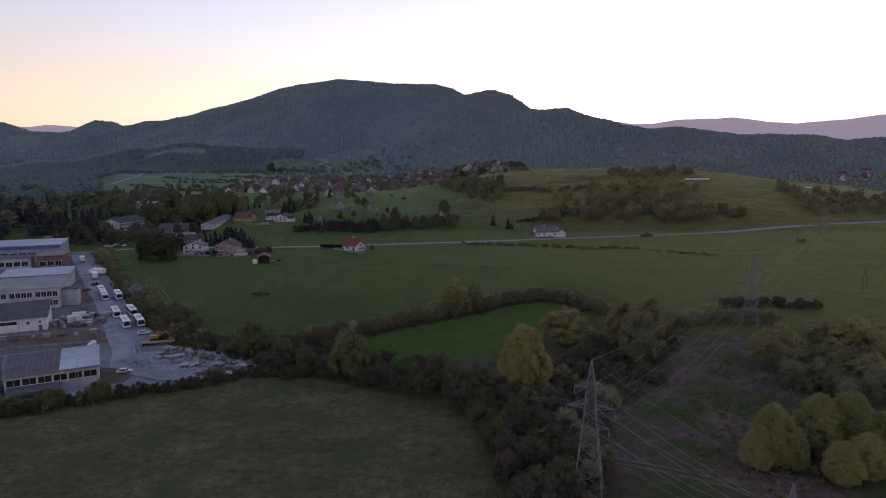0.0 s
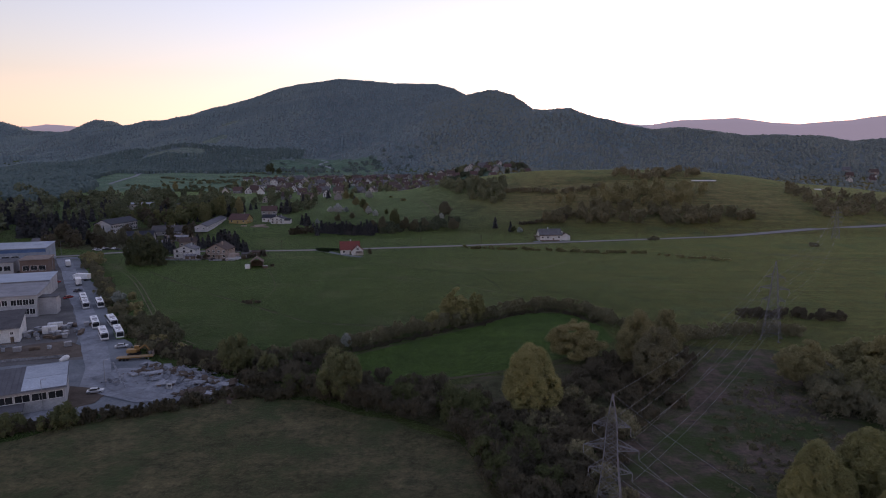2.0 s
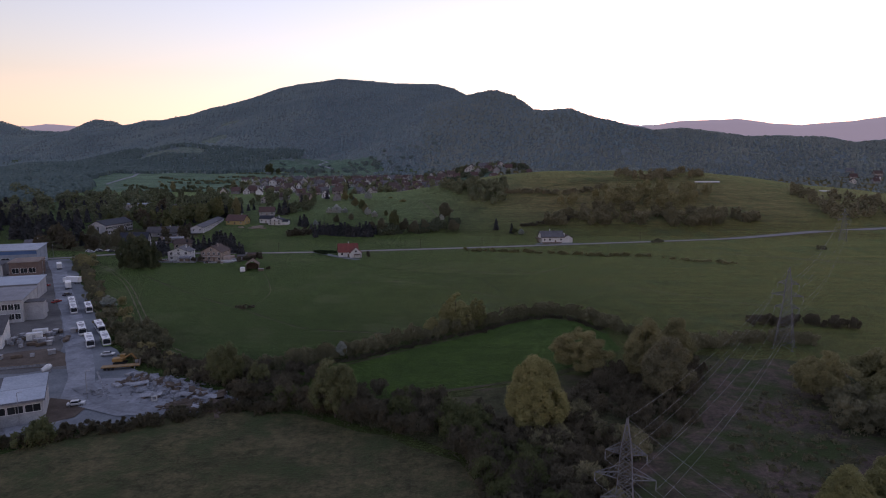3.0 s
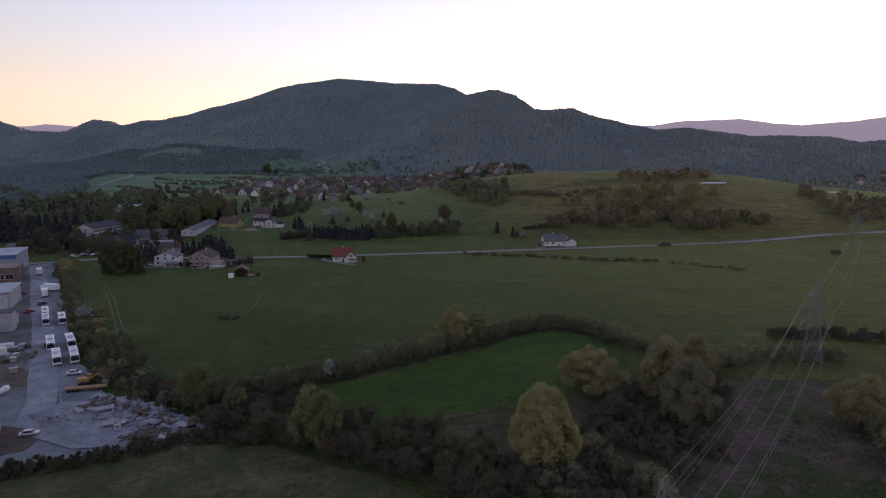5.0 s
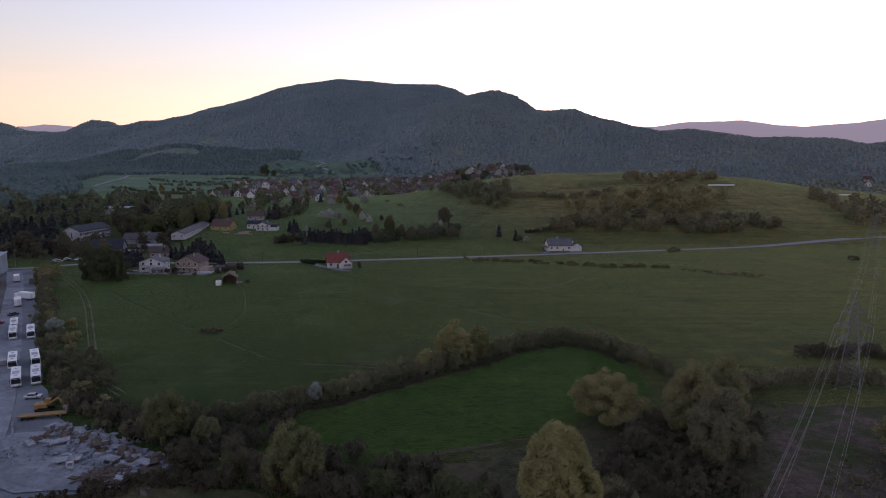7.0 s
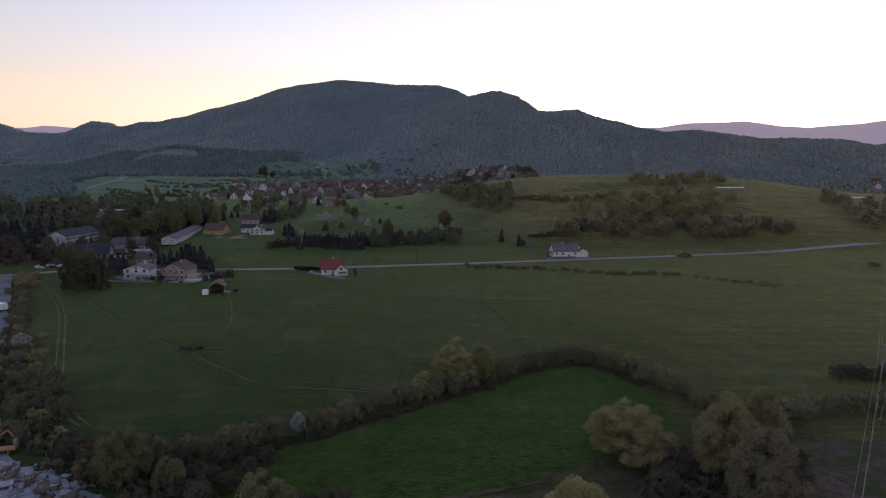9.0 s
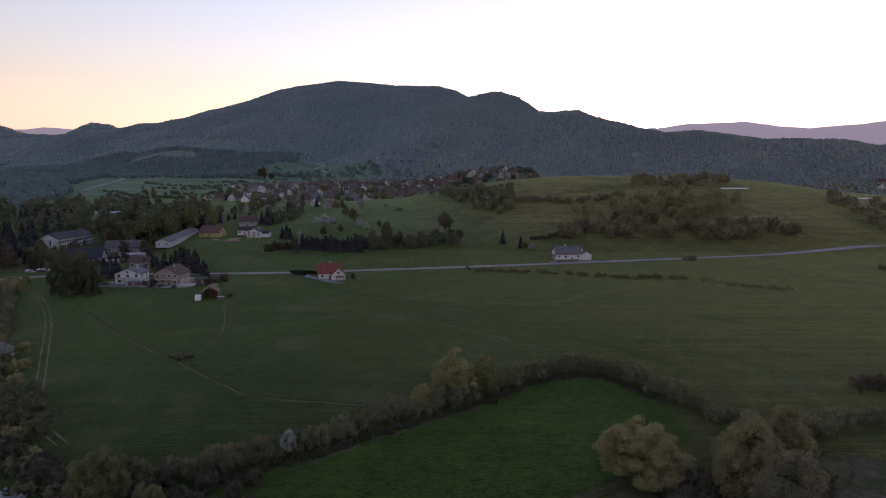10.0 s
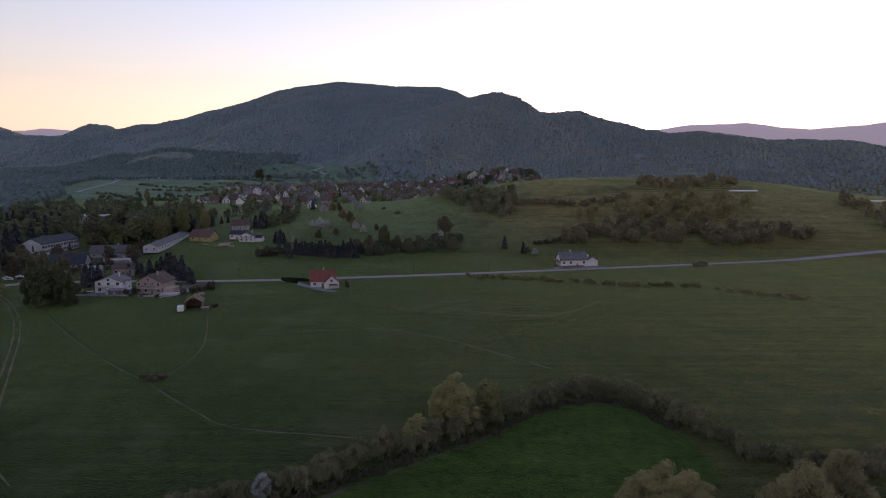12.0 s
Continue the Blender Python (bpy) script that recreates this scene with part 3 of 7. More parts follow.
for k in range(5):
    ribbon("track", [(95 + 18 * k, 705 + 9 * k), (140 + 16 * k, 716 + 8 * k), (200 + 10 * k, 722 + 9 * k), (265 + 8 * k, 728 + 10 * k)], 1.2, DITCHM, "dark terrace edge on the mound", wobble=0.5, category="track", lift=0.2, step=8)
ribbon("track", [(30, 126), (45, 119), (58, 111), (75, 100)], 0.7, TRACK, "pale wheel rut over the heath", wobble=0.3, category="track", offset=1.1, lift=0.24)
ribbon("track", [(30, 126), (45, 119), (58, 111), (75, 100)], 0.7, TRACK, "pale wheel rut over the heath", wobble=0.3, category="track", offset=-1.1, lift=0.24)
ribbon("soil_strip", [(-42, 206), (-24, 223), (8, 250), (26, 268), (40, 274), (52, 268), (58, 252)], 1.2, BOG, "bare brown strip along the hedge", wobble=0.5, category="ground", lift=0.09)
ribbon("soil_strip", [(-30, 181), (-11, 189), (8, 196), (29, 205), (50, 221)], 1.6, BOG, "bare brown headland of the crop field", wobble=0.6, category="ground", lift=0.09)
ribbon("driveway", [(-93, 460), (-84, 452), (-76, 443), (-66, 433), (-57, 427)], 4.5, GRAVEL, "pale gravel drive beside the red-roofed house", lift=0.15, category="driveway")
ribbon("lane", [(-535, 1030), (-546, 1064), (-572, 1172), (-612, 1290), (-648, 1390), (-600, 1345)], 6.0, STONE, "pale lane climbing from the far meadow", lift=0.6, step=15)
ribbon("footpath", [(-30, 704), (-28, 697), (-21, 669), (-15, 644), (-8, 609), (-1, 584)], 1.1, TRACK, "pale stony footpath up the village slope", lift=0.15, step=6, category="path")
ribbon("lane", [(-270, 1545), (-295, 1597), (-322, 1650), (-305, 1672), (-326, 1690)], 5, STONE, "pale hairpin lane on the far slope", lift=0.6, step=10)

# ---- helpers for things ----
def thing(name, x, y, rz=0.0, label="", category="", group="", z=None):
    ob = new(name)
    ob.empty_display_size = 0.5
    ob.matrix_basis = pose(x, y, H1(x, y) if z is None else z, 0, 0, rz)
    return tagged(ob, label, category, group)


def part(name, bm, material, parent, label=""):
    me = bm
    if isinstance(bm, bmesh.types.BMesh):
        me = bpy.data.meshes.new(name)
        bm.to_mesh(me)
        bm.free()
        me.materials.append(material)
    ob = new(name, me)
    ob.parent = parent
    return tagged(ob, label)


def add_box(bm, x0, y0, z0, x1, y1, z1, bevel=0.0):
    r = bmesh.ops.create_cube(bm, size=1)
    for v in r["verts"]:
        v.co = Vector(((x0 + x1) / 2 + v.co.x * (x1 - x0), (y0 + y1) / 2 + v.co.y * (y1 - y0), (z0 + z1) / 2 + v.co.z * (z1 - z0)))
    if bevel:
        es = list({e for v in r["verts"] for e in v.link_edges})
        bmesh.ops.bevel(bm, geom=es, offset=bevel, segments=2, affect="EDGES", profile=0.5)


def box(x0, y0, z0, x1, y1, z1, bevel=0.0):
    bm = bmesh.new()
    add_box(bm, x0, y0, z0, x1, y1, z1, bevel)
    return bm


def add_bar(bm, a, b, r=0.06, r2=None, sides=4):
    """A straight member from a to b."""
    a, b = Vector(a), Vector(b)
    q = (b - a).to_track_quat("Z", "Y")
    rings = []
    for p, rr in ((a, r), (b, r if r2 is None else r2)):
        rings.append([bm.verts.new(p + q @ Vector((rr * math.cos(k * 2 * math.pi / sides), rr * math.sin(k * 2 * math.pi / sides), 0))) for k in range(sides)])
    for k in range(sides):
        bm.faces.new((rings[0][k], rings[0][(k + 1) % sides], rings[1][(k + 1) % sides], rings[1][k]))
    bm.faces.new(rings[0][::-1])
    bm.faces.new(rings[1])


def prism(profile, y0, y1, axis="y"):
    """A profile of (u, z) points drawn out along y."""
    bm = bmesh.new()
    a = [bm.verts.new((u, y0, z)) for u, z in profile]
    b = [bm.verts.new((u, y1, z)) for u, z in profile]
    n = len(profile)
    bm.faces.new(a)
    bm.faces.new(b[::-1])
    for k in range(n):
        bm.faces.new((a[k], b[k], b[(k + 1) % n], a[(k + 1) % n]))
    bmesh.ops.recalc_face_normals(bm, faces=bm.faces)
    return bm


# ---- plants ----
def leaf_quads(c, out, size, aspect, rng, hang=0.35):
    """Small leaf or twig faces at the places c, turned every way but more often up and out."""
    n = 0.55 * out / (np.linalg.norm(out, axis=1)[:, None] + 1e-9) + rng.normal(size=c.shape) * 0.6 + [0, 0, 0.3]
    n /= np.linalg.norm(n, axis=1)[:, None] + 1e-9
    u = np.cross(n, rng.normal(size=c.shape) * 0.8)
    u = u / (np.linalg.norm(u, axis=1)[:, None] + 1e-9) + hang * np.array([0, 0, 1.0])
    u /= np.linalg.norm(u, axis=1)[:, None] + 1e-9
    v = np.cross(n, u)
    v /= np.linalg.norm(v, axis=1)[:, None] + 1e-9
    s = size * rng.uniform(0.6, 1.4, (len(c), 1))
    return np.stack([c - u * s * aspect, c - v * s, c + u * s * aspect, c + v * s], 1).reshape(-1, 3)


def rounded_cube():
    """Quads of a cube with two by two faces a side, drawn out to a ball."""
    q = []
    for axis in range(3):
        for side in (-1, 1):
            for a in (-1, 0):
                for b_ in (-1, 0):
                    for da, db in ((0, 0), (1, 0), (1, 1), (0, 1)):
                        p = np.zeros(3)
                        p[axis], p[(axis + 1) % 3], p[(axis + 2) % 3] = side, a + da, b_ + db
                        q.append(p / np.linalg.norm(p))
    return np.array(q)


BALL = rounded_cube()


def hearts(c, r, rng):
    """A rough ball of inner foliage in each lobe, so that it is not seen through."""
    ph = rng.uniform(0, 6.28, (len(c), 1))
    k = 0.62 + 0.1 * np.sin(4 * BALL[None, :, 0] + ph) * np.cos(3 * BALL[None, :, 1] + 2 * BALL[None, :, 2] + ph)
    return (BALL[None] * (k * r)[:, :, None] * [1, 1, 0.92] + c[:, None, :]).reshape(-1, 3)


def fitted(p, o, c, lr, height_, radius, base):
    """Draws leaves and lobes to the height and breadth wanted, and drops the leaves deep inside."""
    fit_z = height_ / np.quantile(p[:, 2], 0.995)
    fit_r = radius / np.quantile(np.hypot(p[:, 0], p[:, 1]), 0.96)
    fit = np.array([fit_r, fit_r, fit_z])
    p, c, lr = p * fit, c * fit, lr * min(fit_r, fit_z)
    inside = np.zeros(len(p), bool)
    for m in range(len(c)):
        inside |= (((p - c[m]) ** 2).sum(1) < (0.5 * lr[m, 0]) ** 2)
    keep = (p[:, 2] > base * 0.35) & ~inside
    return p[keep], o[keep], c, lr


def plume_points(rng, height_, radius, base, n, total, droop):
    """A large crown of six to nine rising plumes, each with its own lobes, so that the outline is notched."""
    m = int(rng.integers(6, 10))
    turn = rng.uniform(0, 6.28)
    plumes = [(0.0, 0.0, height_, radius * rng.uniform(0.5, 0.6))]
    for q in range(m):
        a, f = turn + q * 6.283 / m + rng.normal(0, 0.25), rng.uniform(0.25, 0.5)
        plumes.append((radius * f * math.cos(a), radius * f * math.sin(a), height_ * rng.uniform(0.86, 1.0) * (1.08 - 0.72 * f), radius * rng.uniform(0.42, 0.58)))
    plumes = np.array(plumes)
    who = rng.choice(len(plumes), n, p=plumes[:, 3] ** 2 * plumes[:, 2] / (plumes[:, 3] ** 2 * plumes[:, 2]).sum())
    P = plumes[who]
    up = rng.uniform(-0.92, 1.0, n)
    an = rng.uniform(0, 6.283, n)
    d = np.stack([np.cos(an) * np.sqrt(1 - up ** 2), np.sin(an) * np.sqrt(1 - up ** 2), up], 1)
    lr = (rng.uniform(0.2, 0.36, n) * P[:, 3])[:, None]
    tall = P[:, 2] - base
    c = np.column_stack([P[:, 0], P[:, 1], base + 0.52 * tall]) + d * (np.column_stack([P[:, 3], P[:, 3], 0.48 * tall]) - lr) * rng.uniform(0.86, 1.03, (n, 1))
    w = lr[:, 0] ** 2
    k = rng.choice(n, total, p=w / w.sum())
    g = rng.normal(size=(total, 3))
    g /= np.linalg.norm(g, axis=1)[:, None]
    g = g + 0.5 * d[k] + [0, 0, 0.3]
    g /= np.linalg.norm(g, axis=1)[:, None]
    p = c[k] + g * lr[k] * (0.6 + 0.62 * rng.random((total, 1)))
    p[:, 2] += 0.25 * lr[k, 0] * rng.random(total) ** 3
    if droop:
        p[:, 2] -= droop * rng.random(total) * radius * 0.6
    return fitted(p, g + 0.25 * d[k], c, lr, height_, radius, base)


def egg_points(rng, height_, radius, base, total, droop):
    """A willow's crown: an egg, widest below the middle, of many small hanging lobes down to the ground."""
    n = 150
    i = np.arange(n)
    up = 1 - 1.9 * (i + 0.5) / n
    an = i * 2.4 + rng.normal(0, 0.3, n)
    ring = np.sqrt(1 - up ** 2)
    d = np.stack([np.cos(an) * ring, np.sin(an) * ring, up], 1)
    lr = rng.uniform(0.15, 0.27, (n, 1)) * radius
    lean = 1 + 0.12 * np.sin(an + rng.uniform(0, 6.28)) + 0.09 * np.sin(3 * an + 4 * up) + rng.normal(0, 0.05, n)
    wide = radius * lean * (1 - 0.3 * up)
    tall = (height_ - base) / 2
    c = np.column_stack([d[:, 0] * (wide - lr[:, 0]), d[:, 1] * (wide - lr[:, 0]), base + tall + up * (tall - lr[:, 0]) * rng.uniform(0.93, 1.04, n)])
    w = lr[:, 0] ** 2
    k = rng.choice(n, total, p=w / w.sum())
    g = rng.normal(size=(total, 3))
    g /= np.linalg.norm(g, axis=1)[:, None]
    g = g + 0.6 * d[k] + [0, 0, 0.25]
    g /= np.linalg.norm(g, axis=1)[:, None]
    p = c[k] + g * lr[k] * (0.6 + 0.6 * rng.random((total, 1)))
    p[:, 2] -= droop * rng.random(total) * radius * 0.6
    core = np.column_stack([np.zeros((5, 2)), base + (height_ - base) * np.linspace(0.2, 0.78, 5)])
    return fitted(p, g + 0.25 * d[k], np.vstack([c, core]), np.vstack([lr, radius * np.array([[0.75], [0.95], [0.95], [0.8], [0.6]])]), height_, radius, base)


def crown_points(rng, height_, radius, base, clumps, per, droop=0.0):
    """Leaf places over the many lobes of an uneven dome: places, ways out, lobe centres, lobe radii."""
    big = clumps > 40
    n = int(30 + clumps / 2) if big else int(5 + clumps / 6)
    cz, rz = (height_ + base) / 2, (height_ - base) / 2
    i = np.arange(n)
    if big and droop:
        return egg_points(rng, height_, radius, base, clumps * per, droop)
    if big:
        return plume_points(rng, height_, radius, base, n, clumps * per, droop)
    up = 1 - 1.8 * (i + 0.5) / n
    an = i * 2.4 + rng.uniform(0, 6.28) + rng.normal(0, 0.4, n)
    d = np.stack([np.cos(an) * np.sqrt(1 - up ** 2), np.sin(an) * np.sqrt(1 - up ** 2), up], 1)
    lr = rng.uniform(0.25, 0.52, (n, 1)) * min(radius, rz)
    sway = 1 + 0.16 * np.sin(2 * an + rng.uniform(0, 6.28)) + 0.1 * np.sin(5 * an + 3 * up)
    c = d * (np.array([radius, radius, rz]) - lr) * (rng.uniform(0.62, 1.06, n) * sway)[:, None]
    c[:, 2] += cz
    total = clumps * per
    w = lr[:, 0] ** 2
    k = rng.choice(n, total, p=w / w.sum())
    g = rng.normal(size=(total, 3))
    g /= np.linalg.norm(g, axis=1)[:, None]
    g = g + 0.5 * d[k] + [0, 0, 0.25]
    g /= np.linalg.norm(g, axis=1)[:, None]
    tuft = 1 + 0.14 * np.sin(7 * g[:, 0] + k) * np.sin(6 * g[:, 1] + 2 * k) + 0.1 * np.sin(11 * g[:, 2] + 3 * k)
    p = c[k] + g * lr[k] * (tuft * (0.62 + 0.62 * rng.random(total)))[:, None]
    if droop:
        p[:, 2] -= droop * rng.random(total) * radius * 0.6
    return fitted(p, g + 0.25 * d[k], c, lr, height_, radius, base)


def crown_mesh(name, rng, material, height_, radius, base, clumps, per, size, aspect=1.5, droop=0.0):
    p, o, c, r = crown_points(rng, height_, radius, base, clumps, per, droop)
    v = np.vstack([leaf_quads(p, o, size, aspect, rng), hearts(c, r, rng)])
    return mesh_from(name, v, np.arange(len(v)).reshape(-1, 4), material)


def trunk_bm(rng, height_, r, base, radius, limbs=7):
    bm = bmesh.new()
    bend = Vector((rng.uniform(-0.4, 0.4), rng.uniform(-0.4, 0.4), 0))
    a, b = Vector((0, 0, -0.3)), Vector((0, 0, base)) + bend
    add_bar(bm, a, b, r * 1.25, r * 0.85, 7)
    top = Vector((bend.x * 2, bend.y * 2, height_ * 0.8))
    add_bar(bm, b, top, r * 0.85, r * 0.2, 6)
    for k in range(limbs):
        an = k * 2.4 + rng.uniform(-0.4, 0.4)
        s = b.lerp(top, rng.uniform(0.0, 0.5))
        e = Vector((math.cos(an) * radius * rng.uniform(0.5, 0.8), math.sin(an) * radius * rng.uniform(0.5, 0.8), s.z + (height_ - s.z) * rng.uniform(0.35, 0.7)))
        add_bar(bm, s, e, r * 0.4, r * 0.08, 5)
        for j in range(2):
            m2 = s.lerp(e, rng.uniform(0.4, 0.7))
            add_bar(bm, m2, m2 + Vector((rng.uniform(-1, 1), rng.uniform(-1, 1), rng.uniform(0.3, 1.2))) * radius * 0.3, r * 0.16, r * 0.05, 4)
    return bm


def conifer_mesh(name, rng, material, height_, radius, n, size=0.5):
    t = rng.random(n) ** 0.75
    layers = 16
    z = (np.floor((1 - t) * layers) + rng.uniform(0.1, 0.9, n) * 0.8) / layers
    z = np.clip(z, 0.03, 1.0)
    an = rng.uniform(0, 2 * np.pi, n)
    lobes = 1 + 0.16 * np.sin(an * 5 + np.floor(z * layers) * 1.9)
    rad = radius * (1.02 - z) ** 0.85 * lobes * rng.uniform(0.35, 1.0, n)
    p = np.stack([np.cos(an) * rad, np.sin(an) * rad, z * height_ - rad * 0.28 + 0.3], 1)
    o = np.stack([np.cos(an), np.sin(an), np.full(n, 0.6)], 1)
    v = leaf_quads(p, o, size, 1.8, rng, 0.0)
    for z0, z1, r0, r1 in ((0.04, 0.42, 0.6, 0.36), (0.32, 0.7, 0.46, 0.2), (0.6, 0.97, 0.26, 0.02)):
        for q in range(7):
            a0, a1 = q * 2 * np.pi / 7, (q + 1) * 2 * np.pi / 7
            v = np.vstack([v, [(radius * r * math.cos(a), radius * r * math.sin(a), z * height_) for r, z, a in ((r0, z0, a0), (r0, z0, a1), (r1, z1, a1), (r1, z1, a0))]])
    return mesh_from(name, v, np.arange(len(v)).reshape(-1, 4), material)


def make_tree(kind, seed):
    """One tree of a kind at the origin, with its trunk and crown."""
    rng = np.random.default_rng(seed)
    names = {"willow": ("willow_tree", WILLOW, "yellow-green willow coming into leaf"), "leafy": ("tree", LEAF, "broad-leaved tree in fresh spring leaf"),
             "bare": ("tree", SCRUB, "brown half-bare tree in early spring"), "spruce": ("spruce_tree", NEEDLE, "tall dark green spruce"),
             "blossom": ("fruit_tree", BLOSSOM, "fruit tree in white blossom"), "sallow": ("willow_tree", WILLOW, "yellow-green sallow coming into leaf"), "dense": ("tree", DEEPLEAF, "wide dark green tree leafy to the ground"), "green": ("tree", LIMELEAF, "round green tree in fresh leaf"), "dusky": ("tree", DUSKY, "tall grey-brown tree hardly in leaf"), "olive": ("tree", OLIVE, "large round tree with thin olive foliage"), "bigleaf": ("tree", OLIVE, "large round tree with thin olive foliage")}
    name, material, label = names[kind]
    ob = new(name)
    tagged(ob, label, "tree")
    if kind == "spruce":
        bm = bmesh.new()
        add_bar(bm, (0, 0, -0.3), (0, 0, 15), 0.3, 0.05, 7)
        part("trunk", bm, BARK, ob)
        part("crown", conifer_mesh("crown", rng, material, 17, 3.9, 480, 0.74), None, ob)
        return ob
    hgt, rad, base, clumps, per, size, aspect = {"willow": (20, 7.4, 0.3, 250, 120, 0.1, 2.6), "leafy": (14, 6.0, 2.5, 60, 24, 0.42, 1.6), "bare": (12, 5.0, 2.0, 55, 24, 0.34, 2.2),
                                                 "blossom": (6, 3.2, 0.8, 90, 50, 0.13, 1.6), "sallow": (20, 7.4, 0.3, 250, 130, 0.1, 2.4), "bigleaf": (17, 9.0, 0.9, 240, 75, 0.17, 1.6), "olive": (17, 9.0, 0.9, 250, 150, 0.1, 2.1), "dusky": (17, 9.0, 0.9, 250, 130, 0.11, 2.1), "green": (17, 9.0, 0.4, 230, 105, 0.13, 2.0), "dense": (15, 8.5, -0.9, 150, 60, 0.25, 1.6)}[kind]
    part("trunk", trunk_bm(rng, hgt, hgt * 0.022, base, rad), BARK, ob)
    part("crown", crown_mesh("crown", rng, material, hgt, rad, base, clumps, per, size, aspect, 0.12 if kind == "willow" else 0.0), None, ob)
    return ob


SOURCES = {k: [make_tree(k, 40 + i * 7 + j) for j in range(n)] for i, (k, n) in enumerate([("willow", 1), ("leafy", 3), ("bare", 3), ("spruce", 3), ("blossom", 1), ("bigleaf", 2), ("olive", 2), ("dusky", 1), ("dense", 1), ("green", 1), ("sallow", 2)])}
USED = set()
BASE_H = {"willow": 20.0, "leafy": 14.0, "bare": 12.0, "spruce": 17.0, "blossom": 6.0, "bigleaf": 17.0, "olive": 17.0, "dusky": 17.0, "dense": 15.0, "green": 17.0, "sallow": 20.0}
PLANT = np.random.default_rng(77)


def plant(kind, x, y, tall, wide=1.0, label="", group=""):
    """Sets a tree of that height; wide: breadth against its usual form."""
    src = SOURCES[kind][int(PLANT.integers(len(SOURCES[kind])))]
    k = tall / BASE_H[kind]
    m = pose(x, y, H1(x, y), 0, 0, PLANT.uniform(0, 360)) @ Matrix.Diagonal((k * wide, k * wide, k, 1))
    if src.name in USED:
        ob = copy_thing(src, m)
    else:
        ob = src
        ob.matrix_basis = m
    USED.add(src.name)
    return tagged(ob, label, "", group)


def thicket(name, spots, material, label, seed, per=28, size=0.17, aspect=2.2, clumps=14, category="shrubs", hang=0.35):
    """Many shrubs that nobody would count: (x, y, height, radius) each."""
    rng = np.random.default_rng(seed)
    vs = []
    for x, y, h, r in spots:
        k = max(5, int(clumps * min(1.6, (r / 3) ** 1.3 + 0.2)))
        p, o, c, cr = crown_points(rng, h, r, 0.05 * h, k, per)
        low = rng.random((k * 6, 2)) * 2 - 1
        q = np.column_stack([low * r * 0.8, rng.random(k * 6) * h * 0.45])
        p, o = np.vstack([p, q]), np.vstack([o, np.column_stack([low, np.full(k * 6, 0.3)])])
        vs.append(np.vstack([leaf_quads(p, o, size, aspect, rng, hang), hearts(c, cr, rng)]) + [x, y, H1(x, y)])
    v = np.vstack(vs)
    ob = new(name, mesh_from(name, v, np.arange(len(v)).reshape(-1, 4), material))
    return tagged(ob, label, category, kind="stuff")


def along(points, step, spread, h, r, seed):
    """Shrub places along a line: heights and radii drawn from the given ranges."""
    rng = np.random.default_rng(seed)
    out = []
    for x, y in catmull(points, step):
        out.append((x + rng.normal(0, spread), y + rng.normal(0, spread), rng.uniform(*h), rng.uniform(*r)))
    return out


def within(outline, count, h, r, seed):
    """Shrub places inside a polygon."""
    rng = np.random.default_rng(seed)
    p = np.array(outline, float)
    q = np.roll(p, -1, 0)
    out = []
    while len(out) < count:
        x, y = rng.uniform(p.min(0), p.max(0))
        cross = ((p[:, 1] > y) != (q[:, 1] > y)) & (x < (q[:, 0] - p[:, 0]) * (y - p[:, 1]) / (q[:, 1] - p[:, 1] + 1e-9) + p[:, 0])
        if cross.sum() % 2:
            out.append((x, y, rng.uniform(*h), rng.uniform(*r)))
    return out


# the large trees in the wet ground and along the brook
plant("willow", 19.5, 165.5, 18.2, 1.08, "tall yellow-green willow above dark scrub")
for x, y, t, w in [(66, 122, 14.5, 0.95), (62.5, 120, 10.5, 0.9), (69.5, 120, 10, 0.95), (78, 126, 15, 1.05), (84.5, 126, 15.5, 1.1), (90, 124, 11.5, 1.0), (76, 114, 9.5, 1.15), (82, 116, 10.5, 1.1)]:
    plant("willow", x, y, t, w, "yellow-green willow beside the heath", "willows by the heath")
plant("olive", 40, 211, 12.3, 1.38, "round olive tree beside the crop field")
plant("olive", 56.5, 200, 18.3, 0.78, "tall olive tree standing in scrub")
plant("dusky", 58.5, 188.5, 16, 0.85, "grey-green tree standing in scrub")
plant("olive", 68, 209, 15.2, 0.9, "round olive tree above the heath")
for x, y, t, w in [(100, 187, 13, 1.1), (112, 180, 13.5, 1.1), (125, 188, 14, 1.1), (116, 166, 13, 1.0), (138, 194, 14, 1.1), (106, 170, 11, 1.1), (134, 174, 13.5, 1.1), (120, 196, 13, 1.1)]:
    plant("bigleaf", x, y, t, w, "large olive tree of a dense grove", "grove beside the heath")
plant("green", -29, 174, 14.5, 0.72, "olive tree between crop field and meadow")
plant("green", -64.5, 198, 13.5, 1.12, "green tree beside the rubble yard")
plant("green", -54, 195, 8.5, 1.05, "green tree beside the rubble yard")
plant("sallow", 2.5, 256.5, 14, 1.25, "pale willow standing in the hedge", "willows in the hedge")
plant("sallow", 10.5, 260.5, 11, 1.1, "small pale willow standing in the hedge", "willows in the hedge")
plant("sallow", -6, 249, 12, 1.3, "pale willow standing in the hedge", "willows in the hedge")
plant("blossom", -35.5, 222.5, 5.4, 0.8, "small white-flowering tree in the hedge")
plant("blossom", -147, 291, 6.5, 1.25, "white-flowering bush beside the lorry yard")
HEDGE_LINE = [(-70, 204), (-60, 210), (-48, 215), (-36, 222), (-22, 233), (-7, 246), (11, 260), (27, 275), (41, 281), (52, 273), (58, 262), (63, 251)]
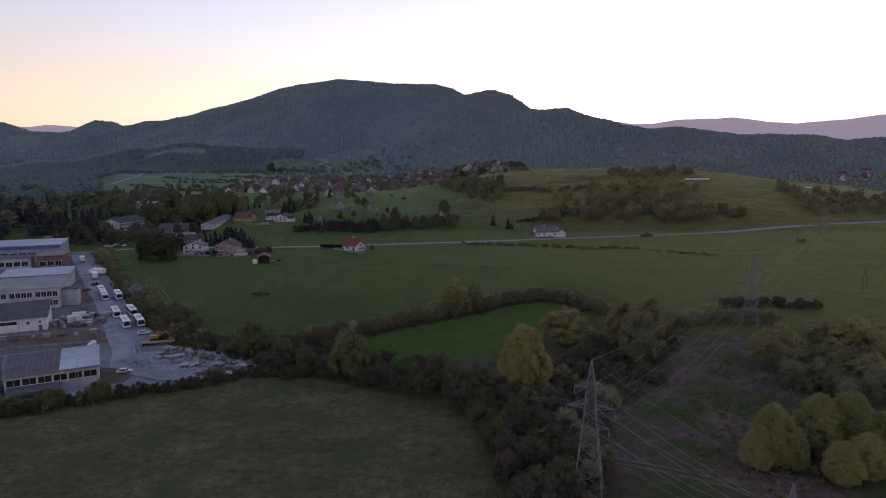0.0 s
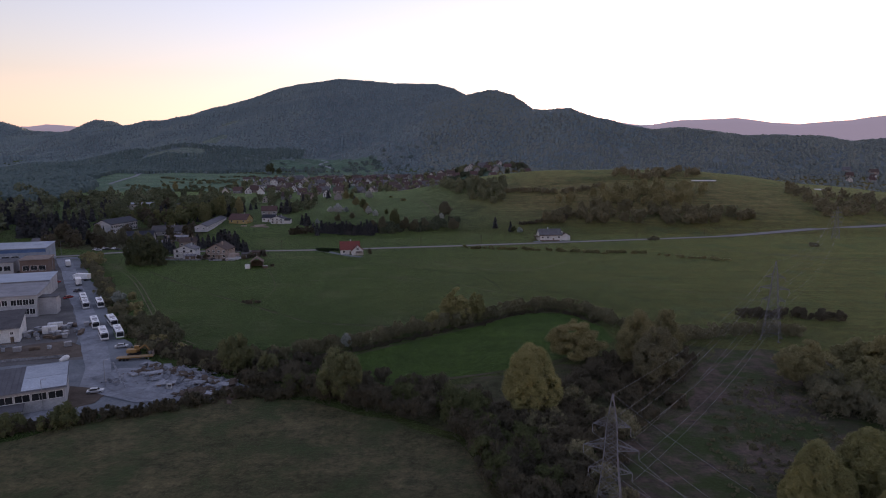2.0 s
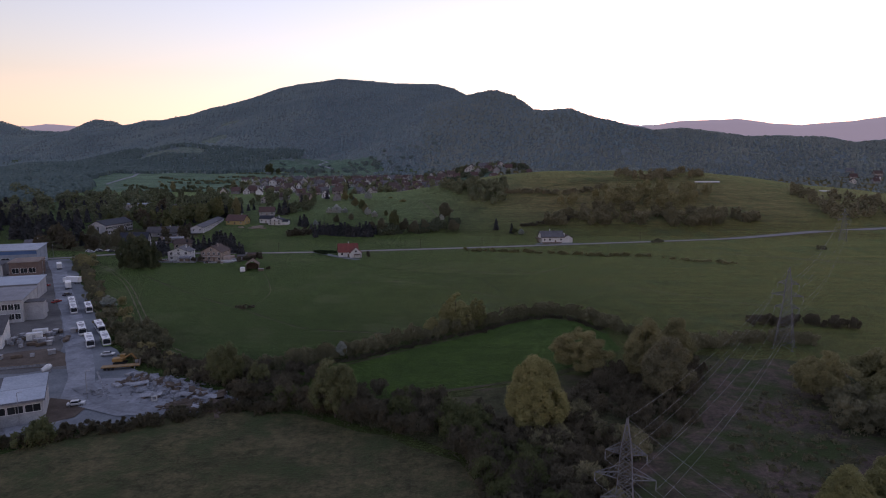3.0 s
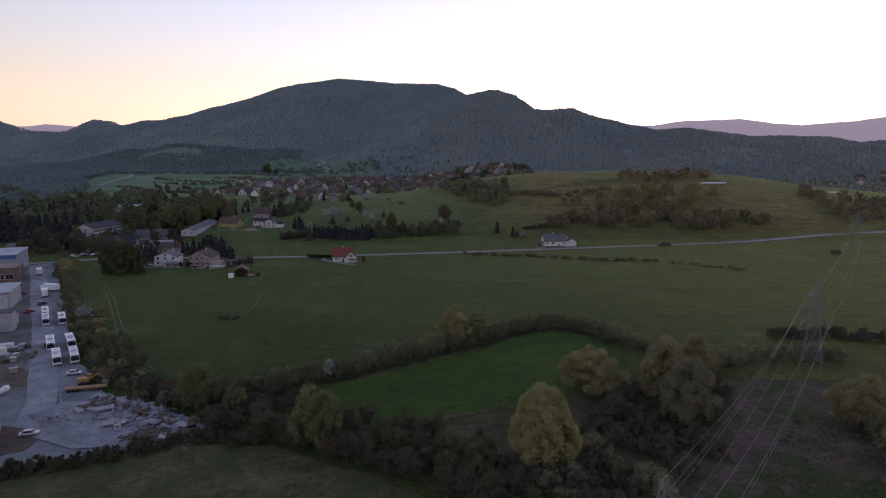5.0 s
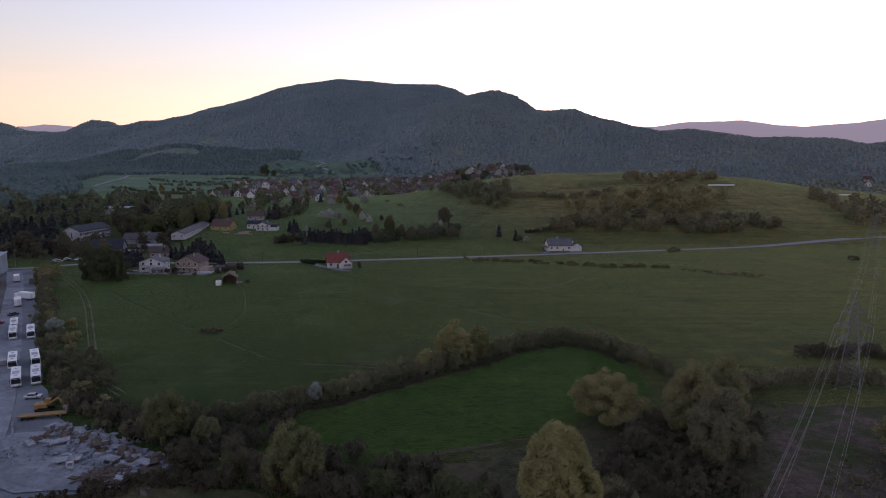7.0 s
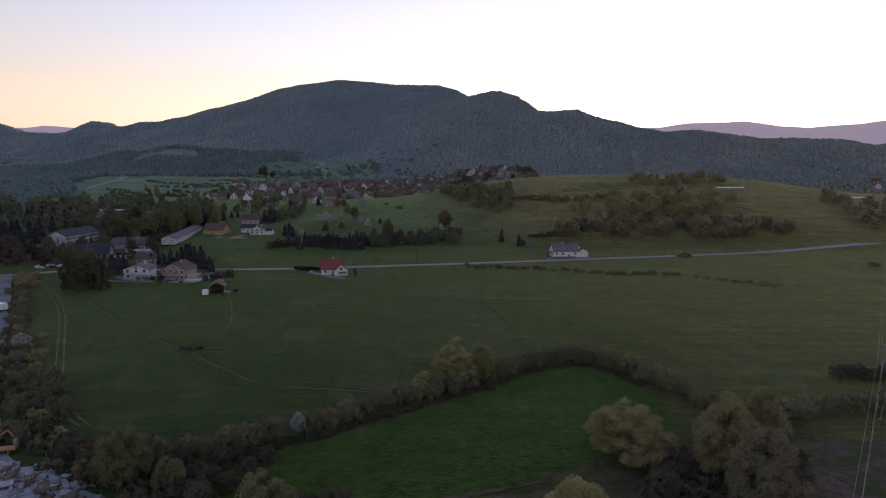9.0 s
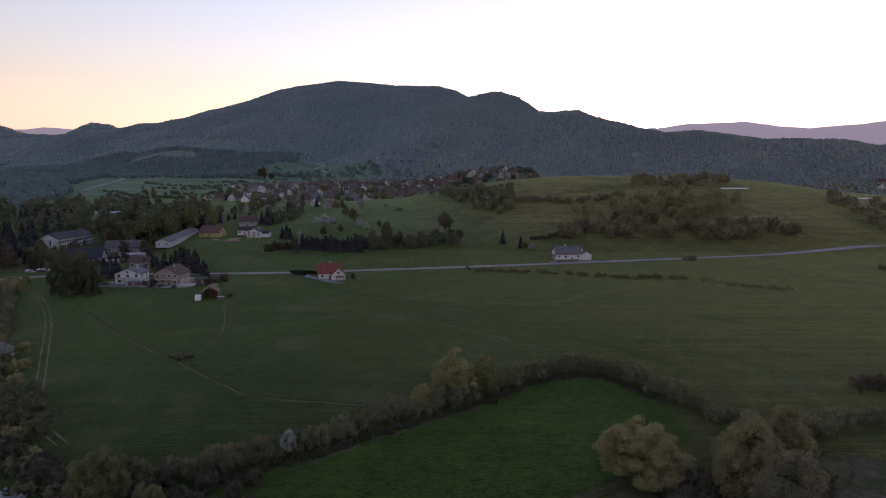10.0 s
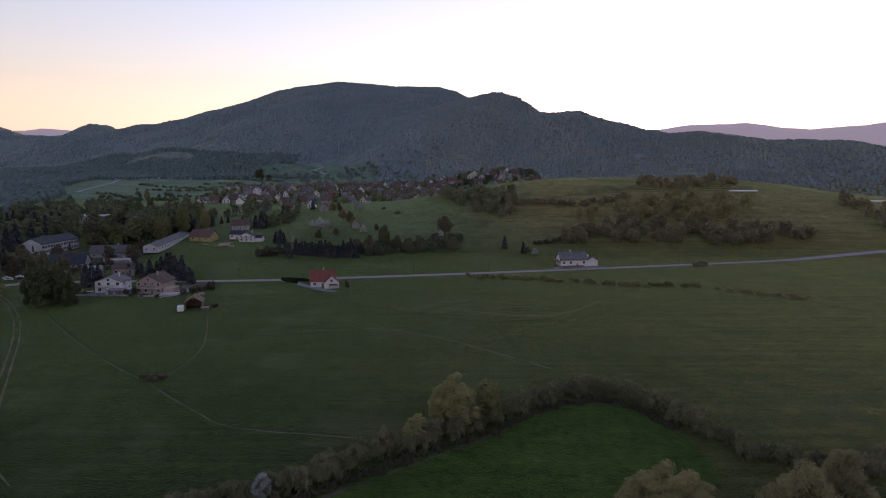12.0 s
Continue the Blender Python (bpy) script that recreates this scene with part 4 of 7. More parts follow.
thicket("hedgerow", along(HEDGE_LINE, 1.45, 1.4, (2.8, 6.6), (1.7, 3.2), 5), HEDGE, "grey-brown hedgerow just coming into leaf", 5, size=0.085, aspect=3.6, per=72, hang=1.3)
thicket("hedge_foot", along([(-46, 210), (-24, 226), (-7, 240), (11, 254), (27, 269), (41, 275.5), (51, 268), (57, 257)], 1.3, 0.8, (0.5, 1.6), (0.9, 1.6), 47), SCRUB, "low brown twigs along the hedge's foot", 47, size=0.09, aspect=3.0, per=30, hang=1.0)
thicket("brook_scrub", within([(-58, 184), (-42, 178), (-15, 166), (0, 152), (9, 132), (6, 100), (20, 96), (26, 128), (22, 152), (8, 170), (-8, 184), (-30, 190)], 120, (3, 7), (2.4, 4.0), 6),
        SCRUB, "dark tangled scrub along the brook", 6, size=0.1, aspect=3.2, per=56, hang=1.2)
thicket("brook_shrubs", within([(-50, 182), (-10, 168), (6, 148), (12, 110), (22, 104), (20, 150), (-10, 182)], 34, (4, 7.5), (2.5, 4.0), 16), LEAF, "green shrubs along the brook", 16, size=0.1, aspect=3.2, per=56, hang=1.2)
thicket("wet_scrub", within([(22, 128), (30, 170), (40, 190), (62, 184), (72, 200), (80, 214), (66, 214), (44, 206), (26, 180), (18, 150)], 120, (2.2, 5.0), (2.0, 3.6), 7), SCRUB, "brown leafless scrub under the trees", 7, size=0.1, aspect=3.2, per=56, hang=1.2)
thicket("wet_scrub", within([(14, 100), (30, 112), (36, 140), (46, 160), (62, 172), (56, 188), (30, 180), (18, 150)], 130, (1.6, 4.4), (1.7, 3.2), 34), SCRUB, "brown leafless scrub beside the pylon", 34, size=0.1, aspect=3.2, per=56, hang=1.2)
thicket("wet_scrub", within([(14, 104), (32, 116), (38, 146), (52, 170), (30, 178), (16, 150)], 22, (3, 6), (2.2, 3.6), 35), HEDGE, "olive shrubs beside the pylon", 35, size=0.1, aspect=3.2, per=56, hang=1.2)
thicket("heath_tufts", within([(48, 118), (58, 150), (76, 182), (92, 196), (98, 176), (88, 150), (100, 128), (62, 108)], 420, (0.25, 0.8), (0.4, 1.1), 60), HEDGE, "low brown tussocks on the heath", 60, size=0.1, per=14, aspect=3.0, clumps=5, hang=1.0)
thicket("grove_scrub", within([(92, 160), (104, 150), (128, 160), (146, 172), (142, 196), (120, 192), (98, 180)], 70, (4, 9), (2.6, 4.4), 33), DUSKY, "brown scrub beneath the grove", 33, size=0.12, aspect=3.0, per=40, hang=1.0)
thicket("hedgerow", along([(78, 228), (88, 233), (100, 238), (112, 240), (126, 236)], 1.8, 1.2, (3.0, 5.6), (1.9, 2.9), 9), HEDGE, "low hedgerow beneath the power line", 9, size=0.1, aspect=3.2, per=56, hang=1.2)
thicket("thorn_bushes", along([(118, 264), (130, 266), (142, 264), (154, 260)], 1.8, 1.8, (3, 4.5), (2, 3), 10), SCRUB, "dark thorn bushes in the meadow", 10, size=0.1, aspect=3.2, per=56, hang=1.2)
thicket("hedgerow", along([(12, 471), (33, 464), (50, 460), (69, 456), (87, 447), (105, 442), (122, 445), (134, 438)], 1.9, 2.2, (0.7, 2.3), (1.2, 2.6), 11), OLIVE, "low olive hedgerow along the road meadow", 11, size=0.14, per=36, aspect=3.0, hang=1.0)
thicket("hedgerow", along([(140, 432), (154, 422), (166, 416), (176, 411)], 2.2, 1.6, (0.5, 1.6), (1.0, 2.0), 12), OLIVE, "sparse low hedgerow in the meadow", 12, size=0.14, per=34, aspect=3.0, hang=1.0)
thicket("road_shrub", [(160, 508, 3.4, 2.6), (163, 509, 2.8, 2.2), (157, 508, 2.4, 2.0), (262, 470, 3.0, 2.4), (265, 471, 2.6, 2.0)], DUSKY, "rounded brown shrubs beside the road", 50, size=0.14, per=40, aspect=3.0, hang=1.0)
thicket("yard_hedge", within([(-236, 424), (-190, 352), (-150, 292), (-112, 236), (-92, 214), (-86, 216), (-108, 246), (-145, 300), (-185, 362), (-230, 426)], 18, (2.0, 4.2), (1.6, 2.6), 31), OLIVE, "olive bushes in the unkempt yard hedge", 31, size=0.13, per=44, aspect=3.0, hang=0.8)
thicket("yard_hedge", along([(-238, 428), (-215, 392), (-190, 354), (-170, 322), (-150, 294), (-130, 262), (-114, 238), (-100, 222), (-90, 212), (-78, 205)], 2.8, 1.6, (1.4, 3.8), (1.7, 2.8), 13), DUSKY,
        "unkempt brown hedge beside the lorry yard", 13, size=0.13, per=44, aspect=3.0, hang=1.0)
thicket("bare_bushes", within([(-124, 250), (-112, 238), (-98, 224), (-92, 228), (-104, 244), (-118, 258)], 13, (4.5, 7), (3, 4.2), 48), DUSKY, "tall brown bushes beside the parked buses", 48, size=0.12, per=50, aspect=3.0, hang=1.0)
thicket("bare_bushes", within([(-238, 424), (-222, 398), (-212, 396), (-226, 424)], 7, (4, 6), (2.8, 4), 49), OLIVE, "olive bushes at the top of the yard", 49, size=0.15, per=44, aspect=2.6, hang=0.8)
thicket("brambles", within([(-112, 236), (-96, 222), (-70, 210), (-66, 202), (-84, 206), (-104, 222)], 40, (1.5, 4.0), (1.8, 3.0), 14), SCRUB, "brown brambles beside the rubble yard", 14, size=0.12, aspect=3.0, per=40, hang=1.0)
thicket("brambles", within([(-80, 206), (-66, 206), (-50, 210), (-38, 216), (-36, 200), (-46, 190), (-58, 190), (-70, 196)], 52, (1.4, 4.2), (1.8, 3.0), 46), SCRUB, "brown brambles between the hedge and the yard", 46, size=0.12, aspect=3.0, per=40, hang=1.0)
thicket("meadow_hedge", along([(-130, 138), (-112, 150), (-98, 158), (-84, 165), (-70, 172), (-56, 179), (-44, 178)], 1.3, 1.4, (1.2, 3.2), (1.6, 2.6), 15), SCRUB, "low brown hedge between yard and meadow", 15, size=0.12, aspect=3.0, per=40, hang=1.0)
thicket("meadow_hedge", within([(-132, 134), (-112, 148), (-90, 160), (-84, 166), (-100, 160), (-128, 146)], 26, (3, 5.5), (2.2, 3.4), 32), LEAF, "green bushes between yard and meadow", 32, size=0.12, aspect=3.0, per=40, hang=1.0)
thicket("slope_scrub", within([(-64, 546), (-40, 548), (-10, 560), (10, 580), (8, 596), (-20, 580), (-60, 562)], 46, (3, 8), (2.4, 4.2), 36), DARKLEAF, "dark bushes beside the spruce plantation", 36, per=14, size=0.4, clumps=11)
thicket("slope_scrub", within([(-130, 540), (-112, 545), (-116, 566), (-134, 560)], 16, (2, 6), (2, 3.4), 37), SCRUB, "brown bushes beside the spruce plantation", 37, per=14, size=0.36, clumps=11)
thicket("hedgerow", along([(64, 249), (70, 243), (78, 238), (86, 235)], 1.7, 1.6, (2.2, 4.2), (1.8, 2.8), 38), HEDGE, "dark hedgerow at the crop field's corner", 38, size=0.1, aspect=3.2, per=56, hang=1.2)
thicket("field_shrub", [(-89, 292, 1.6, 1.8), (-86, 293, 1.2, 1.2), (-92, 294, 1.0, 1.4)], SCRUB, "small lone shrub on the ditch", 17, category="shrub")
plant("spruce", 41, 565, 9.5, 1.1, "lone dark spruce on the slope")
plant("spruce", 53, 553, 8, 1.1, "lone dark spruce on the slope")
plant("blossom", 60, 545, 6, 1.1, "white-flowering tree beside the white house")
plant("leafy", 55, 548, 6, 1.0)

def in_front_of_school(x, y):
    return 465 < y < 562 and -0.7 < x / (y - 100) < -0.535


# dark spruces: the plantation by the road and those among the houses
for k in range(72):
    plant("spruce", -108 + 48 * ((k * 0.618) % 1.0), 538 + 20 * ((k * 0.377) % 1.0), 10 + 8.5 * ((k * 0.731) % 1.0), 1.05, "", "spruce plantation")
for x, y, t in [(-187, 475, 15), (-184, 478, 17), (-177, 470, 17), (-176, 478, 17), (-174, 483, 15), (-170, 488, 19), (-164, 479, 23), (-158, 471, 22), (-152, 462, 20), (-148, 459, 20), (-143, 455, 17), (-139, 449, 12),
                (-162, 470, 20), (-168, 476, 18), (-155, 474, 21), (-207, 466, 14), (-197, 454, 18), (-198, 462, 15), (-203, 458, 16), (-119, 569, 8)]:
    plant("spruce", x, y, t, 1.15, "tall dark spruce behind the two houses", "spruces behind the houses")
for x, y, t in [(-303, 512, 28), (-309, 528, 30), (-316, 546, 28), (-291, 519, 23), (-347, 603, 26), (-330, 547, 30), (-337, 573, 28), (-299, 507, 22), (-322, 520, 28), (-340, 530, 28),
                (-356, 560, 28), (-362, 590, 27), (-318, 566, 25)]:
    plant("spruce", x, y, t, 1.05, "tall dark spruce beside the cream school", "spruces beside the school")
for x, y, t in [(-344, 648, 27), (-349, 665, 28), (-344, 682, 13), (-333, 671, 12), (-291, 625, 20), (-291, 637, 20), (-280, 636, 24), (-269, 623, 20), (-255, 604, 25), (-266, 645, 14), (-274, 678, 14), (-271, 688, 20),
                (-270, 703, 14), (-267, 714, 19), (-263, 718, 19), (-243, 696, 16), (-300, 640, 18), (-286, 660, 20)]:
    plant("spruce", x, y, t, 1.05, "tall dark spruce in the tree belt", "spruces of the tree belt")
for x, y, t in [(-225, 661, 24), (-219, 653, 23), (-216, 689, 20), (-213, 704, 15), (-209, 710, 11), (-173, 678, 23), (-166, 672, 25), (-164, 684, 21), (-165, 745, 17), (-163, 751, 14), (-154, 826, 15), (-150, 825, 14),
                (-135, 604, 16), (-130, 598, 19), (-129, 604, 14), (-170, 690, 20), (-104, 730, 15)]:
    plant("spruce", x, y, t, 1.2, "tall dark spruce among the white houses", "spruces among the white houses")
for x, y, t in [(-275, 615, 15), (-264, 605, 14), (-252, 613, 20), (-250, 628, 19), (-244, 628, 20), (-251, 654, 16), (-247, 660, 16), (-243, 667, 16), (-241, 677, 19), (-241, 688, 19), (-295, 624, 14), (-249, 598, 14)]:
    plant("green", x, y, t, 0.72, "pale green tree in the belt behind the hall", "pale trees behind the hall")
for x, y, t, w in [(-184, 396, 19, 0.75), (-191, 397, 14, 0.75), (-176, 394, 13, 0.75)]:
    plant("dense", x, y, t, w, "dark green tree beside the road and houses", "trees by the road")
for x, y, t in [(-262, 488, 10), (-254, 478, 9), (-246, 474, 10), (-258, 600, 14), (-246, 612, 15), (-238, 626, 14), (-232, 640, 15), (-228, 655, 15), (-226, 668, 14), (-252, 590, 12), (-270, 585, 12), (-290, 600, 14), (-250, 632, 15),
                (-310, 560, 13), (-236, 480, 8)]:
    if in_front_of_school(x, y):
        continue
    plant("leafy" if (int(x) % 3) else "bare", x, y, t, 0.85, "tree among the houses in early leaf", "trees among the houses")
for x, y, t, k, w in [(-46, 566, 21, "green", 0.68), (-56, 556, 14, "dusky", 0.72), (-64, 556, 11, "dusky", 0.8), (-37, 564, 12, "dusky", 0.85), (-28, 558, 11.5, "dusky", 0.88), (-20, 560, 12, "dusky", 0.7),
                      (-3, 608, 15.5, "dusky", 1.05), (4, 560, 11, "dusky", 1.1), (-10, 596, 5, "dusky", 1.2), (-110, 657, 11.5, "blossom", 1.45), (-119, 664, 7.5, "blossom", 1.3), (-103, 662, 7, "blossom", 1.0),
                      (-117, 752, 10, "olive", 0.9), (-110, 749, 11, "green", 0.7), (-88, 741, 11, "blossom", 0.7), (-88, 678, 13, "green", 0.8), (-78, 644, 10, "blossom", 0.9), (-98, 701, 9, "olive", 1.0),
                      (-82, 660, 9, "olive", 0.9), (-70, 632, 8, "blossom", 1.0), (-60, 640, 7, "green", 0.9), (-91, 751, 10, "blossom", 1.0), (-6, 598, 7, "blossom", 1.0), (-48, 710, 3.8, "olive", 1.8),
                      (-154, 721, 4.4, "olive", 1.9), (-65, 750, 2.6, "olive", 1.8), (-92, 628, 7, "dusky", 1.0), (-104, 618, 8, "dusky", 0.9), (-120, 600, 7, "blossom", 0.9)]:
    plant(k, x, y, t, w, "", "trees on the slope")
for x, y, t, k, w in [(-239, 477, 15, "dusky", 0.72), (-230, 482, 12, "dusky", 0.75), (-268, 504, 9.5, "dusky", 1.2), (-255, 492, 10, "dusky", 0.9), (-280, 520, 13, "dusky", 0.8), (-296, 498, 12, "dusky", 0.9),
                      (-152, 424, 6, "dusky", 0.8), (-226, 603, 21, "green", 0.76), (-222, 640, 26, "green", 0.7), (-231, 628, 19, "green", 0.6), (-240, 594, 14, "green", 0.65), (-253, 566, 14, "green", 0.6),
                      (-240, 566, 13.5, "green", 0.62), (-262, 574, 12, "dusky", 0.8), (-210, 656, 18, "olive", 0.6)]:
    plant(k, x, y, t, w, "", "tall trees among the halls")
for x, y, t, w in [(-192, 441, 17, 1.25), (-188, 446, 14, 1.2), (-197, 446, 13, 1.1), (-273, 493, 14.5, 1.25), (-143, 781, 18, 1.15), (-145, 955, 18, 1.2), (-116, 561, 13.3, 1.15), (-147, 958, 14, 1.2)]:
    plant("spruce", x, y, t, w, "tall dark spruce among the houses", "spruces among the houses")

for x, y, t, _ in within([(-640, 620), (-400, 505), (-350, 480), (-312, 520), (-330, 600), (-420, 700), (-600, 760)], 95, (20, 29), (1, 2), 71):
    plant("spruce", x, y, t, 1.2, "tall dark spruce at the wood's edge", "spruces of the western wood")
for x, y, t, _ in within([(-335, 560), (-300, 500), (-262, 480), (-250, 500), (-252, 575), (-232, 610), (-238, 660), (-310, 690)], 46, (9, 15), (1, 2), 72):
    if in_front_of_school(x, y):
        continue
    plant(("leafy", "bare", "leafy", "spruce")[int(x * 7) % 4], x, y, t, 1.0, "tree between the houses in early leaf", "trees between the houses")

for k in range(22):
    u = (k * 0.618) % 1.0
    plant(("leafy", "spruce", "leafy")[k % 3], -252 + 22 * u + 8 * ((k * 0.37) % 1.0), 560 + 125 * u, 13 + 7 * ((k * 0.731) % 1.0), 0.9, "tall tree in a row behind the long hall", "trees behind the long hall")

# groves on the mound, and the dark wood towards the west
def wood(name, spots, material, label, seed, per=10, size=0.72, clumps=10):
    return thicket(name, spots, material, label, seed, per=per, size=size, aspect=1.4, clumps=clumps, category="woodland")


wood("mound_wood", within([(85, 580), (133, 573), (218, 571), (272, 586), (282, 612), (237, 616), (172, 626), (110, 614)], 80, (6, 12), (3.2, 5.5), 21), GROVE, "brown and olive grove at the mound's foot", 21, per=22, size=0.4, clumps=12)
wood("mound_wood", within([(105, 640), (165, 630), (240, 632), (270, 655), (250, 705), (190, 692), (130, 665)], 44, (8, 15), (3.5, 6), 22), OLIVE, "olive trees of the grove on the mound", 22, per=24, size=0.4, clumps=13)
wood("mound_wood", within([(185, 735), (240, 720), (292, 742), (290, 790), (230, 780), (195, 765)], 34, (5, 9), (2.5, 4.5), 56), GROVE, "scattered trees on the mound's brow", 56, per=20, size=0.42)
wood("mound_hedge", along([(60, 690), (85, 688), (113, 678), (140, 686), (165, 700)], 4.0, 2.0, (3.5, 6), (2.5, 3.6), 57), GROVE, "brown hedge across the mound's slope", 57, per=18, size=0.42)
wood("mound_hedge", along([(66, 577), (84, 583), (96, 592), (110, 600)], 3.6, 2.0, (2, 5), (2, 3.2), 58), SCRUB, "brown thorn hedge above the white house", 58, per=18, size=0.36)
wood("slope_wood", within([(-25, 782), (-8, 757), (15, 690), (38, 640), (52, 652), (62, 690), (78, 698), (60, 722), (22, 765)], 62, (7, 13), (3, 5), 23), PALELEAF, "olive trees on the slope below the village", 23, per=22, size=0.42)
wood("east_wood", within([(344, 600), (420, 596), (640, 640), (640, 700), (460, 690), (356, 720), (340, 660)], 110, (6, 11), (3.2, 5.5), 24), GROVE, "brown wood beyond the road", 24, per=14, size=0.5)
wood("west_wood", within([(-900, 600), (-420, 470), (-380, 520), (-400, 640), (-470, 760), (-560, 900), (-1000, 900)], 120, (10, 18), (5, 8), 25), DARKLEAF, "dark wood west of the houses", 25, per=6, size=1.0)
wood("west_wood", within([(-700, 520), (-400, 440), (-360, 500), (-390, 600), (-560, 760)], 110, (13, 22), (3.5, 5), 26), NEEDLE, "dark spruce wood west of the houses", 26, per=8, size=0.9)
wood("west_wood", within([(-520, 700), (-400, 590), (-330, 600), (-318, 700), (-350, 800), (-460, 840)], 70, (9, 16), (3.5, 6), 44), DARKLEAF, "mixed wood behind the school building", 44)
for x, y, t, _ in within([(-470, 680), (-390, 590), (-325, 600), (-320, 720), (-420, 790)], 26, (15, 23), (1, 2), 45):
    plant("spruce", x, y, t, 1.1, "tall dark spruce behind the school building", "spruces behind the school")
wood("house_trees", within([(-430, 660), (-300, 600), (-215, 640), (-140, 690), (-150, 780), (-330, 820), (-440, 760)], 110, (8, 15), (3, 5), 30), PALELEAF, "trees round the houses in early leaf", 30, per=18, size=0.5)
wood("valley_trees", within([(-480, 760), (-330, 700), (-260, 760), (-300, 800), (-420, 860)], 60, (6, 12), (3, 5), 27), PALELEAF, "scattered trees beyond the houses", 27)
for x, y, t, k, w in [(-409, 953, 10, "green", 0.75), (-392, 936, 13, "olive", 0.65), (-376, 936, 9, "green", 0.7), (-368, 1354, 17, "dense", 1.1), (-352, 1362, 9, "dense", 1.1), (-440, 1010, 9, "olive", 0.8)]:
    plant(k, x, y, t, w, "lone tree in the far meadow", "trees in the far meadow")
for k, line_ in enumerate([[(-504, 1017), (-477, 1008), (-452, 985), (-429, 967)], [(-407, 922), (-376, 928), (-345, 932)], [(-470, 1090), (-410, 1075), (-350, 1085)], [(-520, 1180), (-450, 1160), (-380, 1170)], [(-440, 1250), (-360, 1240)],
                           [(-430, 1340), (-380, 1348), (-330, 1360)], [(-350, 1420), (-290, 1440), (-240, 1430)]]):
    wood("field_hedge", along(line_, 5.5, 3.2, (1.2, 4.2), (1.5, 3.2), 90 + k), PALELEAF, "broken hedge across the far meadow", 90 + k, per=14, size=0.5)
for k, line_ in enumerate([[(-470, 960), (-415, 941), (-350, 930)], [(-400, 1000), (-342, 975), (-300, 985)], [(-433, 1139), (-380, 1110)]]):
    wood("meadow_bushes", along(line_, 7.0, 6.0, (1, 4.5), (2.0, 4.0), 80 + k), PALELEAF, "scattered bushes in the far meadow", 80 + k)
wood("village_trees", within([(-330, 900), (-200, 860), (-20, 850), (60, 900), (130, 1040), (40, 1090), (-100, 1220), (-200, 1240), (-340, 1100)], 210, (4, 10), (3, 5), 29), PALELEAF, "garden trees of the far village", 29)
wood("village_trees", within([(0, 990), (60, 1000), (160, 1060), (150, 1100), (20, 1095)], 46, (5, 10), (3, 5), 40), DARKLEAF, "garden trees on the village knoll", 40)


def far_forest(name, region, count, seed, label, clearings=0.0, leaves=None, size=(3.4, 6.4), slim=(0.7, 1.15)):
    """A wood seen from far: one low crown each, spread over a stretch of the hills."""
    rng = np.random.default_rng(seed)
    x0, x1, y0, y1 = region
    x, y = rng.uniform(x0, x1, count * 3), rng.uniform(y0, y1, count * 3)
    ok = (np.abs(x) < 120 + 0.8 * y)
    ok &= ~hill_clearing(x, y)
    if clearings:
        ok &= fractal(x, y, 330, 31, 3) > clearings
    ok &= ~open_land(x, y)
    x, y = x[ok][:count], y[ok][:count]
    n = len(x)
    r = rng.uniform(*size, n)
    h = r * rng.uniform(*slim, n)
    z = height(x, y)
    ring = np.arange(4) * 2 * np.pi / 4
    t = rng.uniform(0, 6.28, (n, 1)) + ring
    jit = rng.uniform(0.75, 1.25, (n, 4))
    V = np.zeros((n, 9, 3))
    V[:, 0] = np.stack([x, y, z + h], 1)
    for k, (f, zz) in enumerate(((0.74, 0.74), (1.05, 0.2))):
        V[:, 1 + 4 * k:5 + 4 * k, 0] = x[:, None] + np.cos(t + 0.7 * k) * r[:, None] * f * jit
        V[:, 1 + 4 * k:5 + 4 * k, 1] = y[:, None] + np.sin(t + 0.7 * k) * r[:, None] * f * jit
        V[:, 1 + 4 * k:5 + 4 * k, 2] = z[:, None] + h[:, None] * zz * rng.uniform(0.85, 1.15, (n, 4)) - (3.0 if k else 0.0)
    F = []
    for k in range(4):
        j = (k + 1) % 4
        F += [(0, 1 + k, 1 + j), (1 + k, 5 + k, 5 + j), (1 + k, 5 + j, 1 + j)]
    faces = (np.arange(n)[:, None, None] * 9 + np.array(F)[None]).reshape(-1, 3)
    return tagged(new(name, mesh_from(name, V.reshape(-1, 3), faces, leaves or FOREST, True)), label, "forest", kind="stuff")


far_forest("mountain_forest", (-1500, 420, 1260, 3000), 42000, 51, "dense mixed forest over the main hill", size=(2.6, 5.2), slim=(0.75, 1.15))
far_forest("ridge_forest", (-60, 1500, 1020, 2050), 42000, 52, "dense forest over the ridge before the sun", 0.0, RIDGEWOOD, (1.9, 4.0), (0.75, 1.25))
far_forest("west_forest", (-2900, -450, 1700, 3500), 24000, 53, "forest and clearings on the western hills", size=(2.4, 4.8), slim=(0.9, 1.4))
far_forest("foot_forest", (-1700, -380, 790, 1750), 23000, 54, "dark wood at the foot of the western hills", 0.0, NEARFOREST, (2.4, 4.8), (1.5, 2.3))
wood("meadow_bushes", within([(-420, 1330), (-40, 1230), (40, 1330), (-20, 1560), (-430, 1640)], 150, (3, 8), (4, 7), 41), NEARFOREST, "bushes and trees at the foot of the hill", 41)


# ---- buildings ----
PLAIN_WINDOWS = False


